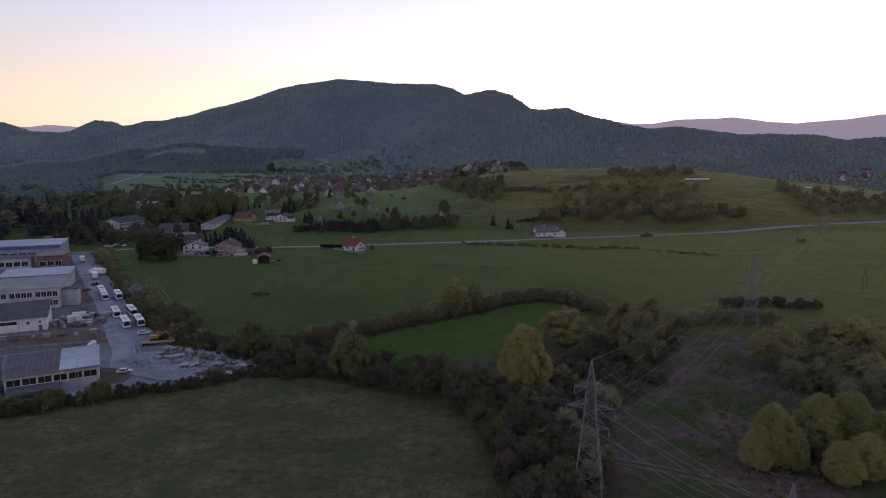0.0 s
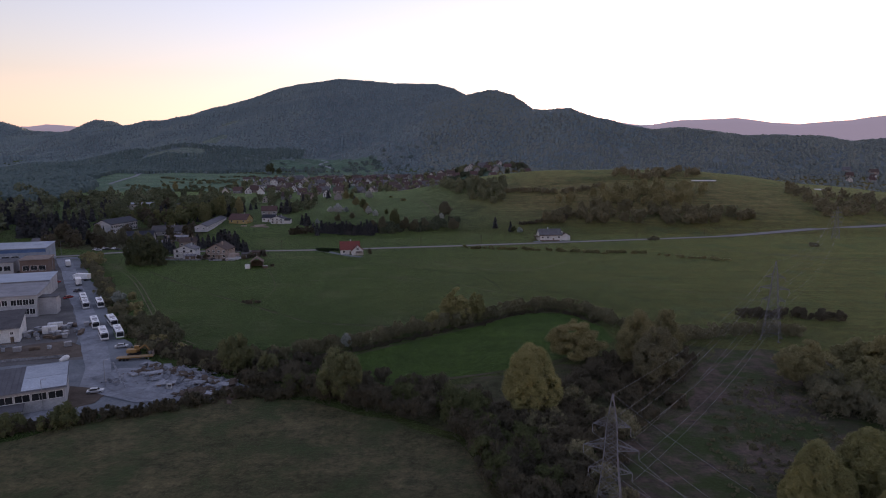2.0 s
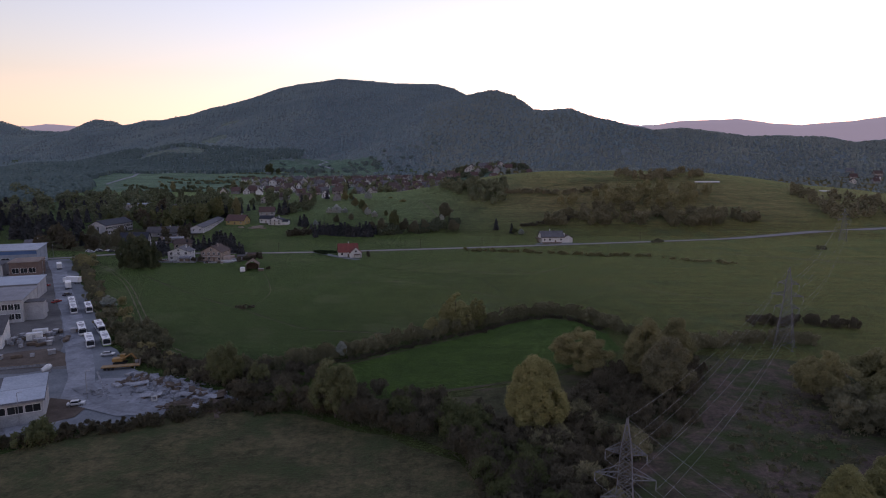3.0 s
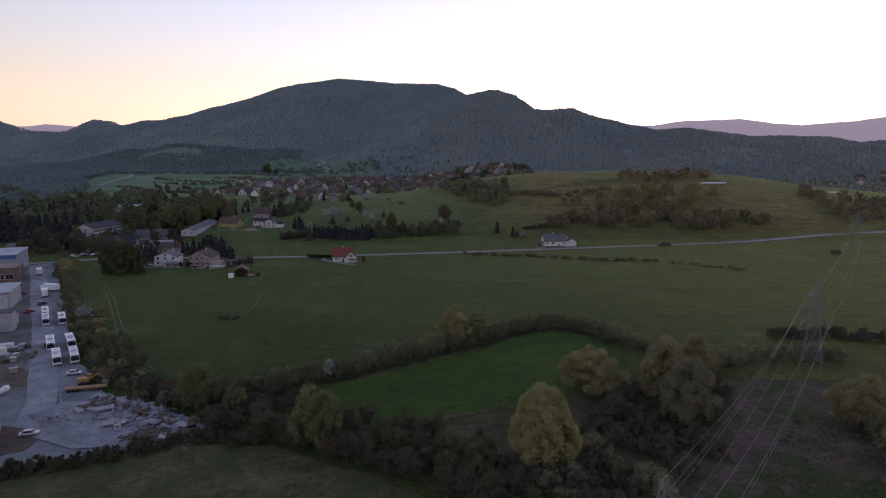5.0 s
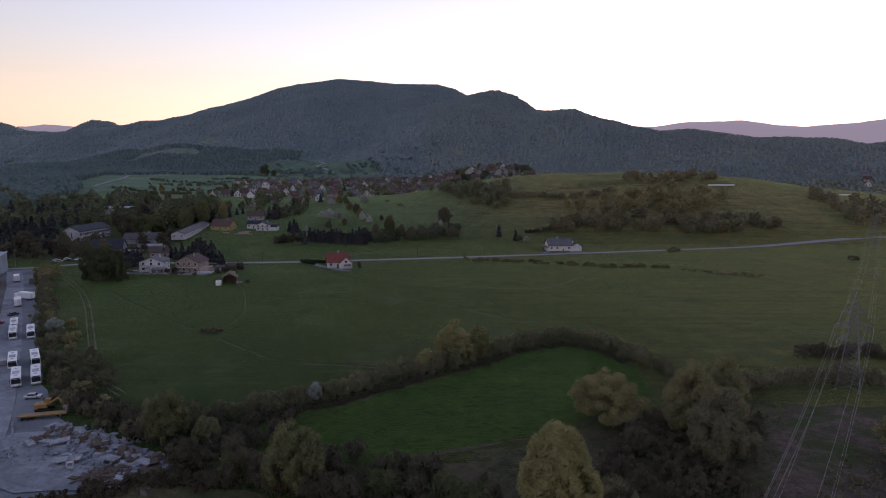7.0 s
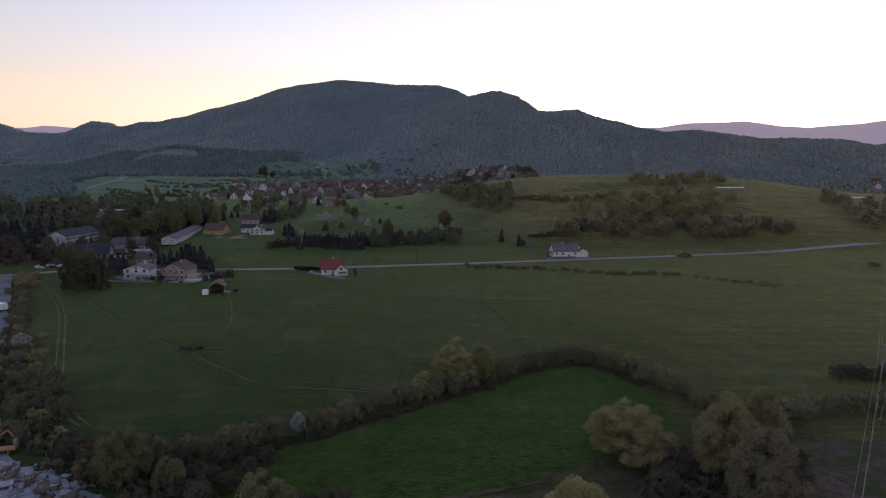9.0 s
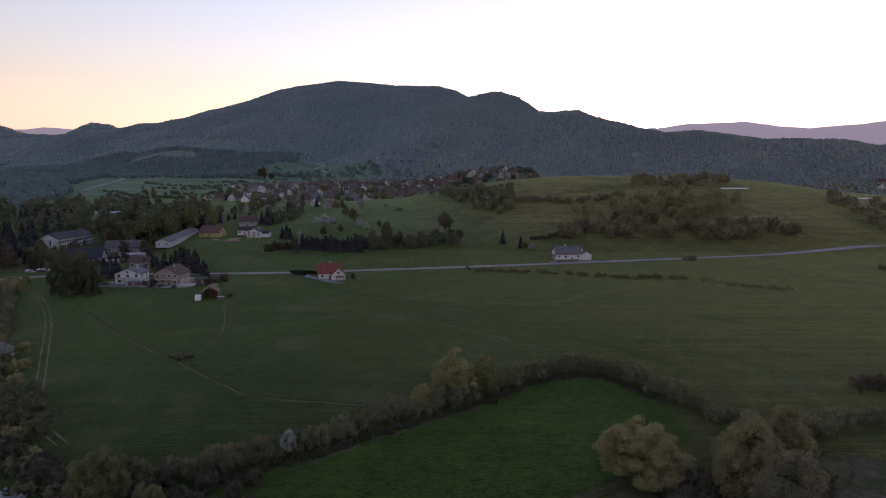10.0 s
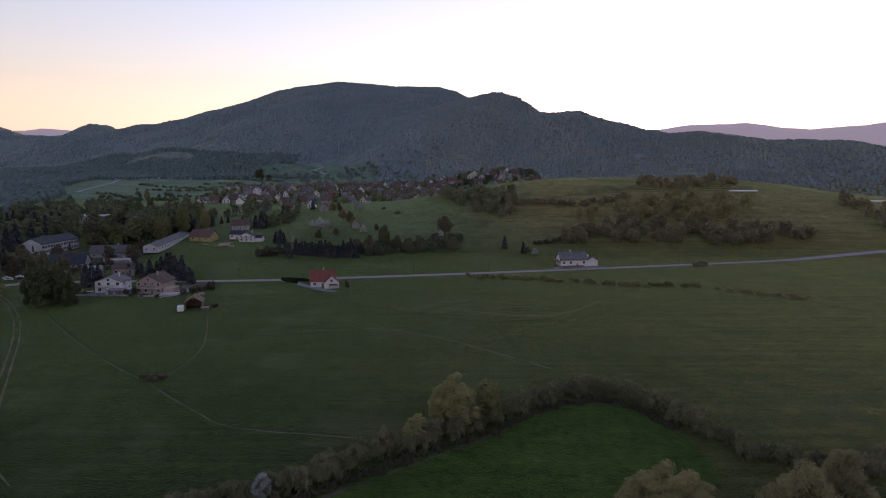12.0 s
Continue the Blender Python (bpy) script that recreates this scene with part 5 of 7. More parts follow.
def add_window(parent, cx, cz, w, h, y, side=-1, axis="y", frame_m=None):
    """A framed window standing a little proud of a wall in the plane y (or x, for axis "x")."""
    d = side
    b = bmesh.new()
    t = 0.09
    bars = ((-w / 2 - t, w / 2 + t, -h / 2 - t, h / 2 + t),) if PLAIN_WINDOWS else ((-w / 2 - t, -w / 2, -h / 2 - t, h / 2 + t), (w / 2, w / 2 + t, -h / 2 - t, h / 2 + t), (-w / 2, w / 2, -h / 2 - t, -h / 2), (-w / 2, w / 2, h / 2, h / 2 + t), (-0.03, 0.03, -h / 2, h / 2))
    for x0, x1, z0, z1 in bars:
        dep = 0.025 if PLAIN_WINDOWS else 0.07
        if axis == "y":
            add_box(b, cx + x0, min(y, y + d * dep), cz + z0, cx + x1, max(y, y + d * dep), cz + z1)
        else:
            add_box(b, min(y, y + d * dep), cx + x0, cz + z0, max(y, y + d * dep), cx + x1, cz + z1)
    win = part("window", b, frame_m or FRAME, parent)
    if axis == "y":
        g = box(cx - w / 2, min(y, y + d * 0.04), cz - h / 2, cx + w / 2, max(y, y + d * 0.04), cz + h / 2)
    else:
        g = box(min(y, y + d * 0.04), cx - w / 2, cz - h / 2, max(y, y + d * 0.04), cx + w / 2, cz + h / 2)
    part("pane", g, GLASSY, win)
    return win


def roof_bm(w, d, eave, ridge_, over=0.6, thick=0.22, along_x=True):
    """A gable roof of two thick slopes; the ridge runs along x or along y."""
    half = (d if along_x else w) / 2
    run = (w if along_x else d) / 2 + over
    drop = (ridge_ - eave) * over / half
    prof = [(-half - over, eave - drop), (0, ridge_), (half + over, eave - drop), (half + over, eave - drop + thick), (0, ridge_ + thick * 1.2), (-half - over, eave - drop + thick)]
    bm = prism(prof, -run, run)
    if along_x:
        bmesh.ops.rotate(bm, verts=bm.verts, cent=(0, 0, 0), matrix=Matrix.Rotation(radians(90), 3, "Z"))
    return bm


def wall_bm(w, d, eave, ridge_, along_x=True):
    """House walls with their gables."""
    half = (d if along_x else w) / 2
    run = (w if along_x else d) / 2
    bm = prism([(-half, -0.6), (half, -0.6), (half, eave), (0, ridge_), (-half, eave)], -run, run)
    if along_x:
        bmesh.ops.rotate(bm, verts=bm.verts, cent=(0, 0, 0), matrix=Matrix.Rotation(radians(90), 3, "Z"))
    return bm


def house(x, y, rz, w, d, eave, ridge_, wall_m, roof_m, label, storeys=2, along_x=True, chimney=(0.2, 0.15), cols=3, balcony=False, group="", name="house", z=None, rows_side=2, door=True):
    """A house with gable roof, framed windows on three sides, door and chimney."""
    ob = thing(name, x, y, rz, label, "house", group, z)
    part("wall", wall_bm(w, d, eave, ridge_, along_x), wall_m, ob)
    part("roof", roof_bm(w, d, eave, ridge_, along_x=along_x), roof_m, ob)
    if chimney:
        cx, cy = chimney[0] * w, chimney[1] * d
        b = box(cx - 0.35, cy - 0.35, eave, cx + 0.35, cy + 0.35, ridge_ + 1.1, 0.04)
        add_box(b, cx - 0.45, cy - 0.45, ridge_ + 1.1, cx + 0.45, cy + 0.45, ridge_ + 1.25)
        part("chimney", b, BEIGE if wall_m is BEIGE else GREYWALL, ob)
    step = eave / storeys if along_x else (eave + 0.3) / storeys
    for s in range(storeys):
        cz = step * s + step * 0.56
        for c in range(cols):
            cx = -w / 2 + w * (c + 0.5) / cols
            if door and s == 0 and c == cols // 2:
                dr = part("door", box(cx - 0.55, -d / 2 - 0.06, 0.02, cx + 0.55, -d / 2 + 0.02, 2.1, 0.02), WOOD, ob)
                part("handle", box(cx + 0.38, -d / 2 - 0.12, 1.0, cx + 0.46, -d / 2 - 0.06, 1.12), STEEL, dr)
            else:
                add_window(ob, cx, cz, 1.35, 1.4, -d / 2)
        for c in range(rows_side):
            cy = -d / 2 + d * (c + 0.5) / rows_side
            add_window(ob, cy, cz, 1.0, 1.2, w / 2, 1, "x")
            add_window(ob, cy, cz, 1.0, 1.2, -w / 2, -1, "x")
    if not along_x and ridge_ - eave > 2.2:
        add_window(ob, 0, eave + (ridge_ - eave) * 0.35, 1.1, 1.1, -d / 2)
    if balcony:
        b = box(-w * 0.42, -d / 2 - 1.3, step - 0.1, w * 0.42, -d / 2, step + 0.06)
        bal = part("balcony", b, CONCRETE, ob)
        b = bmesh.new()
        for k in range(15):
            xx = -w * 0.42 + w * 0.84 * k / 14
            add_box(b, xx - 0.05, -d / 2 - 1.3, step + 0.06, xx + 0.05, -d / 2 - 1.24, step + 0.95)
        add_box(b, -w * 0.42, -d / 2 - 1.32, step + 0.95, w * 0.42, -d / 2 - 1.22, step + 1.05)
        part("railing", b, WOOD, bal)
    return ob


def wing(ob, x, y, w, d, eave, ridge_, wall_m, roof_m, along_x=False):
    """A wing with its own walls and roof on a house."""
    for nm, b, m in (("wall", wall_bm(w, d, eave, ridge_, along_x), wall_m), ("roof", roof_bm(w, d, eave, ridge_, 0.45, 0.2, along_x), roof_m)):
        bmesh.ops.translate(b, verts=b.verts, vec=(x, y, 0))
        part(nm, b, m, ob)


# the red-roofed house by the road
rh = house(-67, 444, 12, 12.5, 9.5, 3.6, 8.2, PLASTER, RED_TILE, "white house with a steep red tiled roof", 1, True, (0.05, 0.1), 3)
wing(rh, 4.6, -6.0, 7.5, 6.5, 3.2, 6.6, PLASTER, RED_TILE)
add_window(rh, 4.6, 4.2, 1.3, 1.3, -9.25)
b = box(3.2, -13.0, 2.3, 7.4, -9.4, 2.55)
porch = part("porch_roof", b, BROWN_TILE, rh)
for sx in (3.4, 7.2):
    part("post", box(sx - 0.08, -12.9, 0, sx + 0.08, -12.74, 2.3), WOOD, rh)
hedge_spots = [(-92 + 1.3 * k * 0.9, 458 - 1.3 * k * 0.85, 1.9, 1.0) for k in range(9)]
thicket("clipped_hedge", hedge_spots + [(-90 + 1.3 * k, 459.5 - 0.35 * k, 1.8, 1.0) for k in range(11)], HEDGECLIP, "dark clipped hedge round the garden", 61, size=0.16, category="hedge")
plant("bare", -52, 432, 4.0, 0.9, "dark shrub beside the porch")

# the long white house on the road
wh = house(79, 511, 6, 17, 11, 4.7, 8.6, PLASTER, GREY_TILE, "long white house with a grey slate roof", 1, True, (-0.05, 0.1), 4)
wing(wh, 12.2, -0.5, 7.5, 6.5, 3.4, 5.6, PLASTER, BROWN_TILE)
part("chimney", box(9.0, -3.3, 0, 9.8, -2.5, 7.2, 0.05), PLASTER, wh)
part("terrace", box(-8.5, -8.2, -0.3, 6.5, -5.5, 0.8, 0.05), WOOD, wh)
for k in range(6):
    part("veranda_post", box(-10.6 + 0.05 * k, -5.2 + 2.0 * k, 0, -10.4 + 0.05 * k, -5.0 + 2.0 * k, 3.2), WOOD, wh)
part("veranda_roof", box(-11.0, -5.8, 3.2, -8.4, 6.0, 3.45), WOOD, wh)
part("fascia", box(-9.3, -6.32, 4.05, 9.2, -6.14, 4.35), WOOD, wh)
ribbon("driveway", [(66, 498), (72, 503), (84, 503), (98, 503), (102, 499)], 3.5, GRAVEL, "pale drive before the white house", lift=0.16, category="driveway")

# the pair of houses at the field's edge
w2 = house(-172.5, 430, 4, 13.5, 11, 5.6, 8.2, PLASTER, GREY_TILE, "white two-storey house with a shallow grey roof", 2, False, (0.2, 0.1), 3, True)
part("garage", box(1.0, -11.5, -0.3, 9.0, -5.5, 3.0, 0.05), GREYWALL, w2)
fm = house(-149.5, 428, -6, 13.6, 13, 6.0, 9.6, BEIGE, BROWN_TILE, "unplastered two-storey farmhouse with a brown tiled roof", 2, False, (0.15, -0.1), 4, True)
part("shed_wing", box(7.3, -6, -0.3, 12.5, 1, 3.2, 0.05), BEIGE, fm)


area("garden_yard", [(-186, 424), (-176, 417), (-160, 419), (-150, 415), (-136, 416), (-130, 424), (-136, 436), (-180, 437)], YARDSOIL, "trodden grey yard round the two houses", lift=0.06)
thicket("garden_shrubs", [(-188, 424, 1.6, 1.2), (-184, 420, 1.2, 1.4), (-181, 418, 2.2, 1.2), (-160, 418, 3.0, 1.6), (-157, 420, 3.6, 1.8), (-155, 424, 4.5, 2.0), (-132, 420, 2.6, 1.8), (-129, 424, 3.4, 2.0), (-126, 428, 2.6, 2.0),
                          (-158, 430, 5.0, 2.2), (-122, 432, 2.2, 1.6), (-150, 415, 1.0, 1.0), (-143, 414, 1.2, 1.2), (-124, 436, 4.0, 2.4), (-118, 396, 1.6, 1.4), (-106, 392, 1.4, 1.2)], SCRUB, "brown garden shrubs round the houses", 62, size=0.22)
for x, y, rz, L in [(-189, 418, -8, 16), (-172, 415.5, 2, 14), (-152, 413.5, 4, 16)]:
    gf = thing("garden_wall", x, y, rz, "low grey garden wall before the houses", "wall", "garden walls", 0.05)
    part("wall", box(0, -0.12, -0.3, L, 0.12, 0.7, 0.02), STONE, gf)
    part("coping", box(-0.03, -0.18, 0.7, L + 0.03, 0.18, 0.78, 0.02), STONE, gf)
wp = np.random.default_rng(23)
for k in range(11):
    x, y = -188 + 26 * wp.random(), 584 + 14 * wp.random()
    lg = thing("log_pile", x, y, wp.uniform(-20, 30), "pile of pale sawn timber in the grass", "timber", "timber piles")
    for j in range(5):
        b = bmesh.new()
        yy, zz = (j % 3) * 0.55 - 0.5, 0.25 + 0.45 * (j // 3)
        add_bar(b, (-2.4, yy, zz), (2.4, yy + wp.uniform(-0.1, 0.1), zz), 0.26, 0.24, 8)
        part("log", b, BEIGE, lg)
for x, y, rz in [(-137, 423, 20), (-134.5, 427, 100), (-180, 421, 5), (-108.5, 386, 10), (-164, 421, 40)]:
    stack_ = thing("firewood_stack", x, y, rz, "covered stack of firewood beside the house", "firewood", "firewood stacks")
    part("wood", box(-1.5, -0.5, 0, 1.5, 0.5, 1.3, 0.05), WOOD, stack_)
    part("cover", box(-1.65, -0.65, 1.3, 1.65, 0.65, 1.42, 0.02), GREYWALL, stack_)


terrace = thing("terrace", -139, 421, -6, "pale raised terrace beside the farmhouse", "terrace")
part("slab", box(-4, -3.5, -0.2, 4.5, 3.5, 0.9, 0.05), CONCRETE, terrace)
for k in range(6):
    part("railing_post", box(-3.9 + 1.66 * k, -3.45, 0.9, -3.8 + 1.66 * k, -3.35, 1.8), STEEL, terrace)
part("handrail", box(-4, -3.46, 1.8, 4.5, -3.34, 1.9), STEEL, terrace)
for x, y, rz, w, d, h, roof_ in [(-133, 428, 14, 5, 4, 2.5, DARKOLD), (-166, 420, 4, 6, 4.5, 2.4, GREY_TILE), (-128, 434, 6, 5, 5, 3.0, BROWN_TILE)]:
    sh = thing("garden_shed", x, y, rz, "small garden shed beside the houses", "shed", "garden sheds")
    part("wall", wall_bm(w, d, h, h + 0.8), WOOD, sh)
    part("roof", roof_bm(w, d, h, h + 0.8, 0.3, 0.1), roof_, sh)
    part("door", box(-0.5, -d / 2 - 0.05, 0, 0.5, -d / 2 + 0.02, 1.95), GREYWALL, sh)
for x, y, rz in [(-178, 419.5, 8), (-160.5, 417.5, 60), (-145, 417, 15), (-141, 414.5, 100), (-124, 421, 40), (-185, 423, 30)]:
    bs = thing("board_pile", x, y, rz, "pile of pale boards and rubble by the houses", "timber", "board piles")
    for k in range(3):
        part("board_layer", box(-1.8 + 0.2 * k, -0.7, 0.3 * k, 1.7 - 0.1 * k, 0.6, 0.26 + 0.3 * k, 0.02), (CONCRETE, WOOD, BEIGE)[k], bs)


def barn():
    """A dark open field shed."""
    ob = thing("field_shed", -114.5, 390, 14, "dark weathered timber shed with an open front", "shed")
    part("roof", roof_bm(7.0, 8.0, 3.6, 6.0, 0.5, 0.15, False), WOOD, ob)
    b = bmesh.new()
    add_box(b, -3.5, 3.85, -0.3, 3.5, 4.0, 3.5)
    add_box(b, -3.5, -4.0, -0.3, -3.38, 3.85, 3.5)
    add_box(b, 3.38, -4.0, -0.3, 3.5, 3.85, 3.5)
    part("wall", b, WOOD, ob)
    for sx in (-3.4, 3.4):
        part("post", box(sx - 0.1, -4.2, -0.3, sx + 0.1, -4.02, 3.5), WOOD, ob)
    tank = thing("white_tank", -118.5, 384, 14, "white plastic water tank beside the shed", "tank")
    part("body", box(-1.4, -1.4, 0, 1.4, 1.4, 2.5, 0.35), FRAME, tank)
    part("stand", box(-1.5, -1.5, -0.3, 1.5, 1.5, 0.0), CONCRETE, tank)
    part("lid", box(-0.5, -0.5, 2.6, 0.5, 0.5, 2.8, 0.05), GREYWALL, tank)


barn()

# houses and halls around the crossroads
area("hall_yard", [(-305, 474), (-262, 466), (-222, 466), (-214, 500), (-204, 540), (-224, 580), (-300, 590), (-318, 540)], BOG, "rough dark ground round the halls", lift=0.1, edge=4)
for x, y, t in [(-296, 478, 8), (-288, 472, 9), (-276, 476, 10), (-268, 470, 9), (-250, 468, 8), (-258, 484, 11), (-244, 486, 10), (-228, 474, 8), (-232, 488, 9), (-284, 488, 9), (-222, 520, 9), (-216, 536, 8)]:
    if in_front_of_school(x, y) and t > 8:
        continue
    plant("bare", x, y, t, 1.15, "brown half-bare tree by the halls", "bare trees by the halls")
for x, y, t in [(-262, 530, 9), (-256, 518, 10), (-262, 506, 8), (-252, 560, 10), (-248, 580, 11), (-256, 590, 11), (-218, 556, 8), (-206, 520, 7), (-212, 500, 7), (-270, 492, 11), (-278, 486, 10), (-292, 496, 12)]:
    plant("bare", x, y, t, 1.1, "brown half-bare tree by the halls", "bare trees by the halls")
thicket("hall_shrubs", within([(-300, 478), (-262, 468), (-222, 468), (-210, 500), (-206, 540), (-226, 560), (-262, 500)], 34, (1, 3), (1.5, 3), 51), SCRUB, "brown shrubs between the halls", 51, size=0.24, per=20)
for k, (x, y, rz, w, d, h) in enumerate([(-214, 487, 12, 8, 6, 3.0), (-224, 470, 8, 9, 5, 2.8), (-206, 476, 20, 6, 5, 2.6), (-212, 512, 14, 14, 7, 3.4), (-222, 526, 14, 12, 8, 3.6)]):
    sh = thing("outbuilding", x, y, rz, "low outbuilding with a shallow sheet roof", "outbuilding", "outbuildings by the halls")
    part("wall", wall_bm(w, d, h, h + 0.9), (OLDWALL, BEIGE, BRICKWALL)[k % 3], sh)
    part("roof", roof_bm(w, d, h, h + 0.9, 0.35, 0.14), (OLDROOF, DARKOLD, SHEET)[k % 3], sh)
    part("door", box(-0.9, -d / 2 - 0.06, 0, 0.9, -d / 2 + 0.02, 2.1, 0.02), WOOD, sh)
school = thing("school_building", -287.1, 563.2, 84, "long two-storey grey-white building with a dark roof", "building")
part("wall", wall_bm(38, 15, 8.2, 11.8), GREYWALL, school)
part("roof", roof_bm(38, 15, 8.2, 11.8, 0.7, 0.3), DARKROOF, school)
part("gable_panel", box(-19.06, -7.4, 0.3, -19.004, 7.4, 8.0), WORKSWALL, school, "paler render of the gable end")
for s in range(2):
    for k in range(14):
        add_window(school, -17.2 + 2.65 * k, 2.6 + 3.3 * s, 1.9, 1.8, -7.5)
add_window(school, -1.0, 5.0, 1.2, 5.0, -19.06, -1, "x")
for s in range(2):
    part("downpipe", box(-18.4 + 36.6 * s, -7.66, 0, -18.25 + 36.6 * s, -7.52, 8.0), STEEL, school)
house(-238, 503, 14, 20, 15, 3.4, 8.8, OLDWALL, DARKROOF, "low hall with a wide dark sheet roof", 1, True, None, 5, name="hall")
house(-234, 545, 10, 24, 14, 3.6, 7.6, OLDWALL, DARKOLD, "low grey building with a shallow roof", 1, True, (0.2, 0), 4, name="hall")
house(-190, 478, 5, 12, 9, 4.5, 7.0, BEIGE, BROWN_TILE, "small beige house behind spruces", 1, True, (0.2, 0), 3)
house(-215, 592, 98, 84, 10, 4.0, 6.0, GREYWALL, SHEET, "long low grey hall along the lane", 1, True, None, 12, name="long_hall")
house(-195, 613, -12, 18, 12, 3.6, 8.4, YELLOW, DULLRED, "yellow house with a large dull red roof", 1, True, (0.2, 0.1), 3)
house(-170, 622, -4, 12, 9, 4.0, 6.4, PLASTER, DARKROOF, "white house with a dark shallow roof", 1, True, (0.2, 0.1), 3)
w3 = house(-159, 612, -4, 12, 10, 4.6, 6.8, PLASTER, DARKROOF, "white house with a balcony and dark roof", 2, False, (0.2, 0.1), 3, True)
wing(w3, 8.5, 0.5, 6, 7, 2.9, 4.4, PLASTER, DARKROOF, True)
house(-184, 672, 10, 15, 11, 4.0, 8.2, OLDWALL, DULLRED, "grey house with a large dull red roof", 1, True, (0.2, 0.1), 3)
house(-300, 700, 20, 30, 12, 5.0, 7.5, OLDWALL, SHEET, "long grey hall among trees", 1, True, None, 6, name="hall")
house(-340, 720, 8, 26, 14, 6.0, 7.0, CREAM, PALESHEET, "pale flat-roofed hall among trees", 1, True, None, 6, name="hall")
house(-305, 488, 18, 11, 9, 3.4, 5.4, CREAM, GREY_TILE, "small cream house by the crossroads", 1, True, (0.2, 0), 3)

PLAIN_WINDOWS = True
# the far village: a few kinds of house, each set many times
KINDS = [(CREAM, BROWN_TILE, 11, 10, False), (OLDWALL, DULLRED, 13, 10, True), (OLDWALL, BROWN_TILE, 11, 11, False), (OLDWALL, GREY_TILE, 14, 10, True), (BEIGE, BROWN_TILE, 15, 10, True), (BEIGE, DULLRED, 12, 10, True), (PLASTER, BROWN_TILE, 10, 9, False)]
vr = np.random.default_rng(91)
sources, spots = [], []
tries = 0
while len(spots) < 165 and tries < 9000:
    tries += 1
    x, y = vr.uniform(-300, 125), vr.uniform(850, 1240)
    lower = 865 if x < -40 else 865 + 1.2 * (x + 40)
    upper = np.interp(x, [-300, -170, -60, 60, 125], [1060, 1230, 1190, 1070, 1050])
    if y < lower or y > upper or any((x - a) ** 2 + (y - b_) ** 2 < 13.0 ** 2 for a, b_ in spots):
        continue
    spots.append((x, y))
for i, (x, y) in enumerate(spots):
    k = i % len(KINDS)
    rz = vr.choice([0, 90, 20, -25, 10, 180]) + vr.uniform(-12, 12)
    if i < len(KINDS):
        wm, rm, w, d, ax = KINDS[k]
        lab = {PLASTER: "white", CREAM: "cream", BEIGE: "beige", OLDWALL: "grey"}[wm] + " village house with a " + {BROWN_TILE: "brown", DULLRED: "dull red", GREY_TILE: "grey"}[rm] + " gable roof"
        sources.append(house(x, y, rz, w * 0.86, d * 0.86, 4.0, 8.4, wm, rm, lab, 2, ax, (0.2, 0.1), 2, group="village houses", door=False, rows_side=1))
    else:
        copy_thing(sources[k], pose(x, y, H1(x, y), 0, 0, rz))
more, tries = [], 0
while len(more) < 20 and tries < 3000:
    tries += 1
    x, y = vr.uniform(10, 150), vr.uniform(1010, 1290)
    if all((x - a) ** 2 + (y - b_) ** 2 > 15 ** 2 for a, b_ in more + spots):
        more.append((x, y))
for i, (x, y) in enumerate(more):
    copy_thing(sources[i % len(sources)], pose(x, y, H1(x, y), 0, 0, vr.choice([0, 20, -25, 90]) + vr.uniform(-12, 12)))
for k in range(6):
    x, y = 665 + 14 * k + vr.uniform(-4, 4), 1085 + 22 * (k % 3) + vr.uniform(-5, 5)
    copy_thing(sources[(k * 5) % len(sources)], pose(x, y, H1(x, y), 0, 0, vr.choice([0, 20, -25, 90]) + vr.uniform(-12, 12)))
for k, (x, y) in enumerate([(-214, 770), (-196, 792), (-166, 772), (-148, 800), (-128, 764)]):
    copy_thing(sources[(k * 2) % len(sources)], pose(x, y, H1(x, y), 0, 0, (10, 80, -20, 0, 95)[k]))
house(-262, 985, 4, 9, 11, 8, 11, PLASTER, GREY_TILE, "tall white house beside the far meadow", 2, False, None, 2)
house(-268, 930, 8, 14, 10, 6, 7.2, PLASTER, SHEET, "white flat-roofed house by the far meadow", 2, True, None, 4)
for x, y in [(-345, 1120), (-330, 1128), (-300, 1090)]:
    house(x, y, 12, 12, 9, 4, 7, PLASTER, BROWN_TILE, "white farmhouse in the far meadow", 1, True, None, 3, door=False)

PLAIN_WINDOWS = False
# polytunnels and stacked bales on the mound
for x, y, L, rz in [(283, 726, 26, -4), (418, 735, 14, -8)]:
    pt = thing("polytunnel", x, y, rz, "long low white plastic tunnel on the mound", "polytunnel")
    prof = [(1.5 * math.cos(a), 1.3 * math.sin(a)) for a in np.linspace(0, math.pi, 9)]
    b = prism(prof, -L / 2, L / 2)
    bmesh.ops.rotate(b, verts=b.verts, cent=(0, 0, 0), matrix=Matrix.Rotation(radians(90), 3, "Z"))
    part("cover", b, FRAME, pt)
    part("base_rail", box(-L / 2, -1.62, -0.2, L / 2, -1.48, 0.25), STEEL, pt)


# ---- the works beside the lane ----
def shift(bm, v):
    bmesh.ops.translate(bm, verts=bm.verts, vec=v)
    return bm


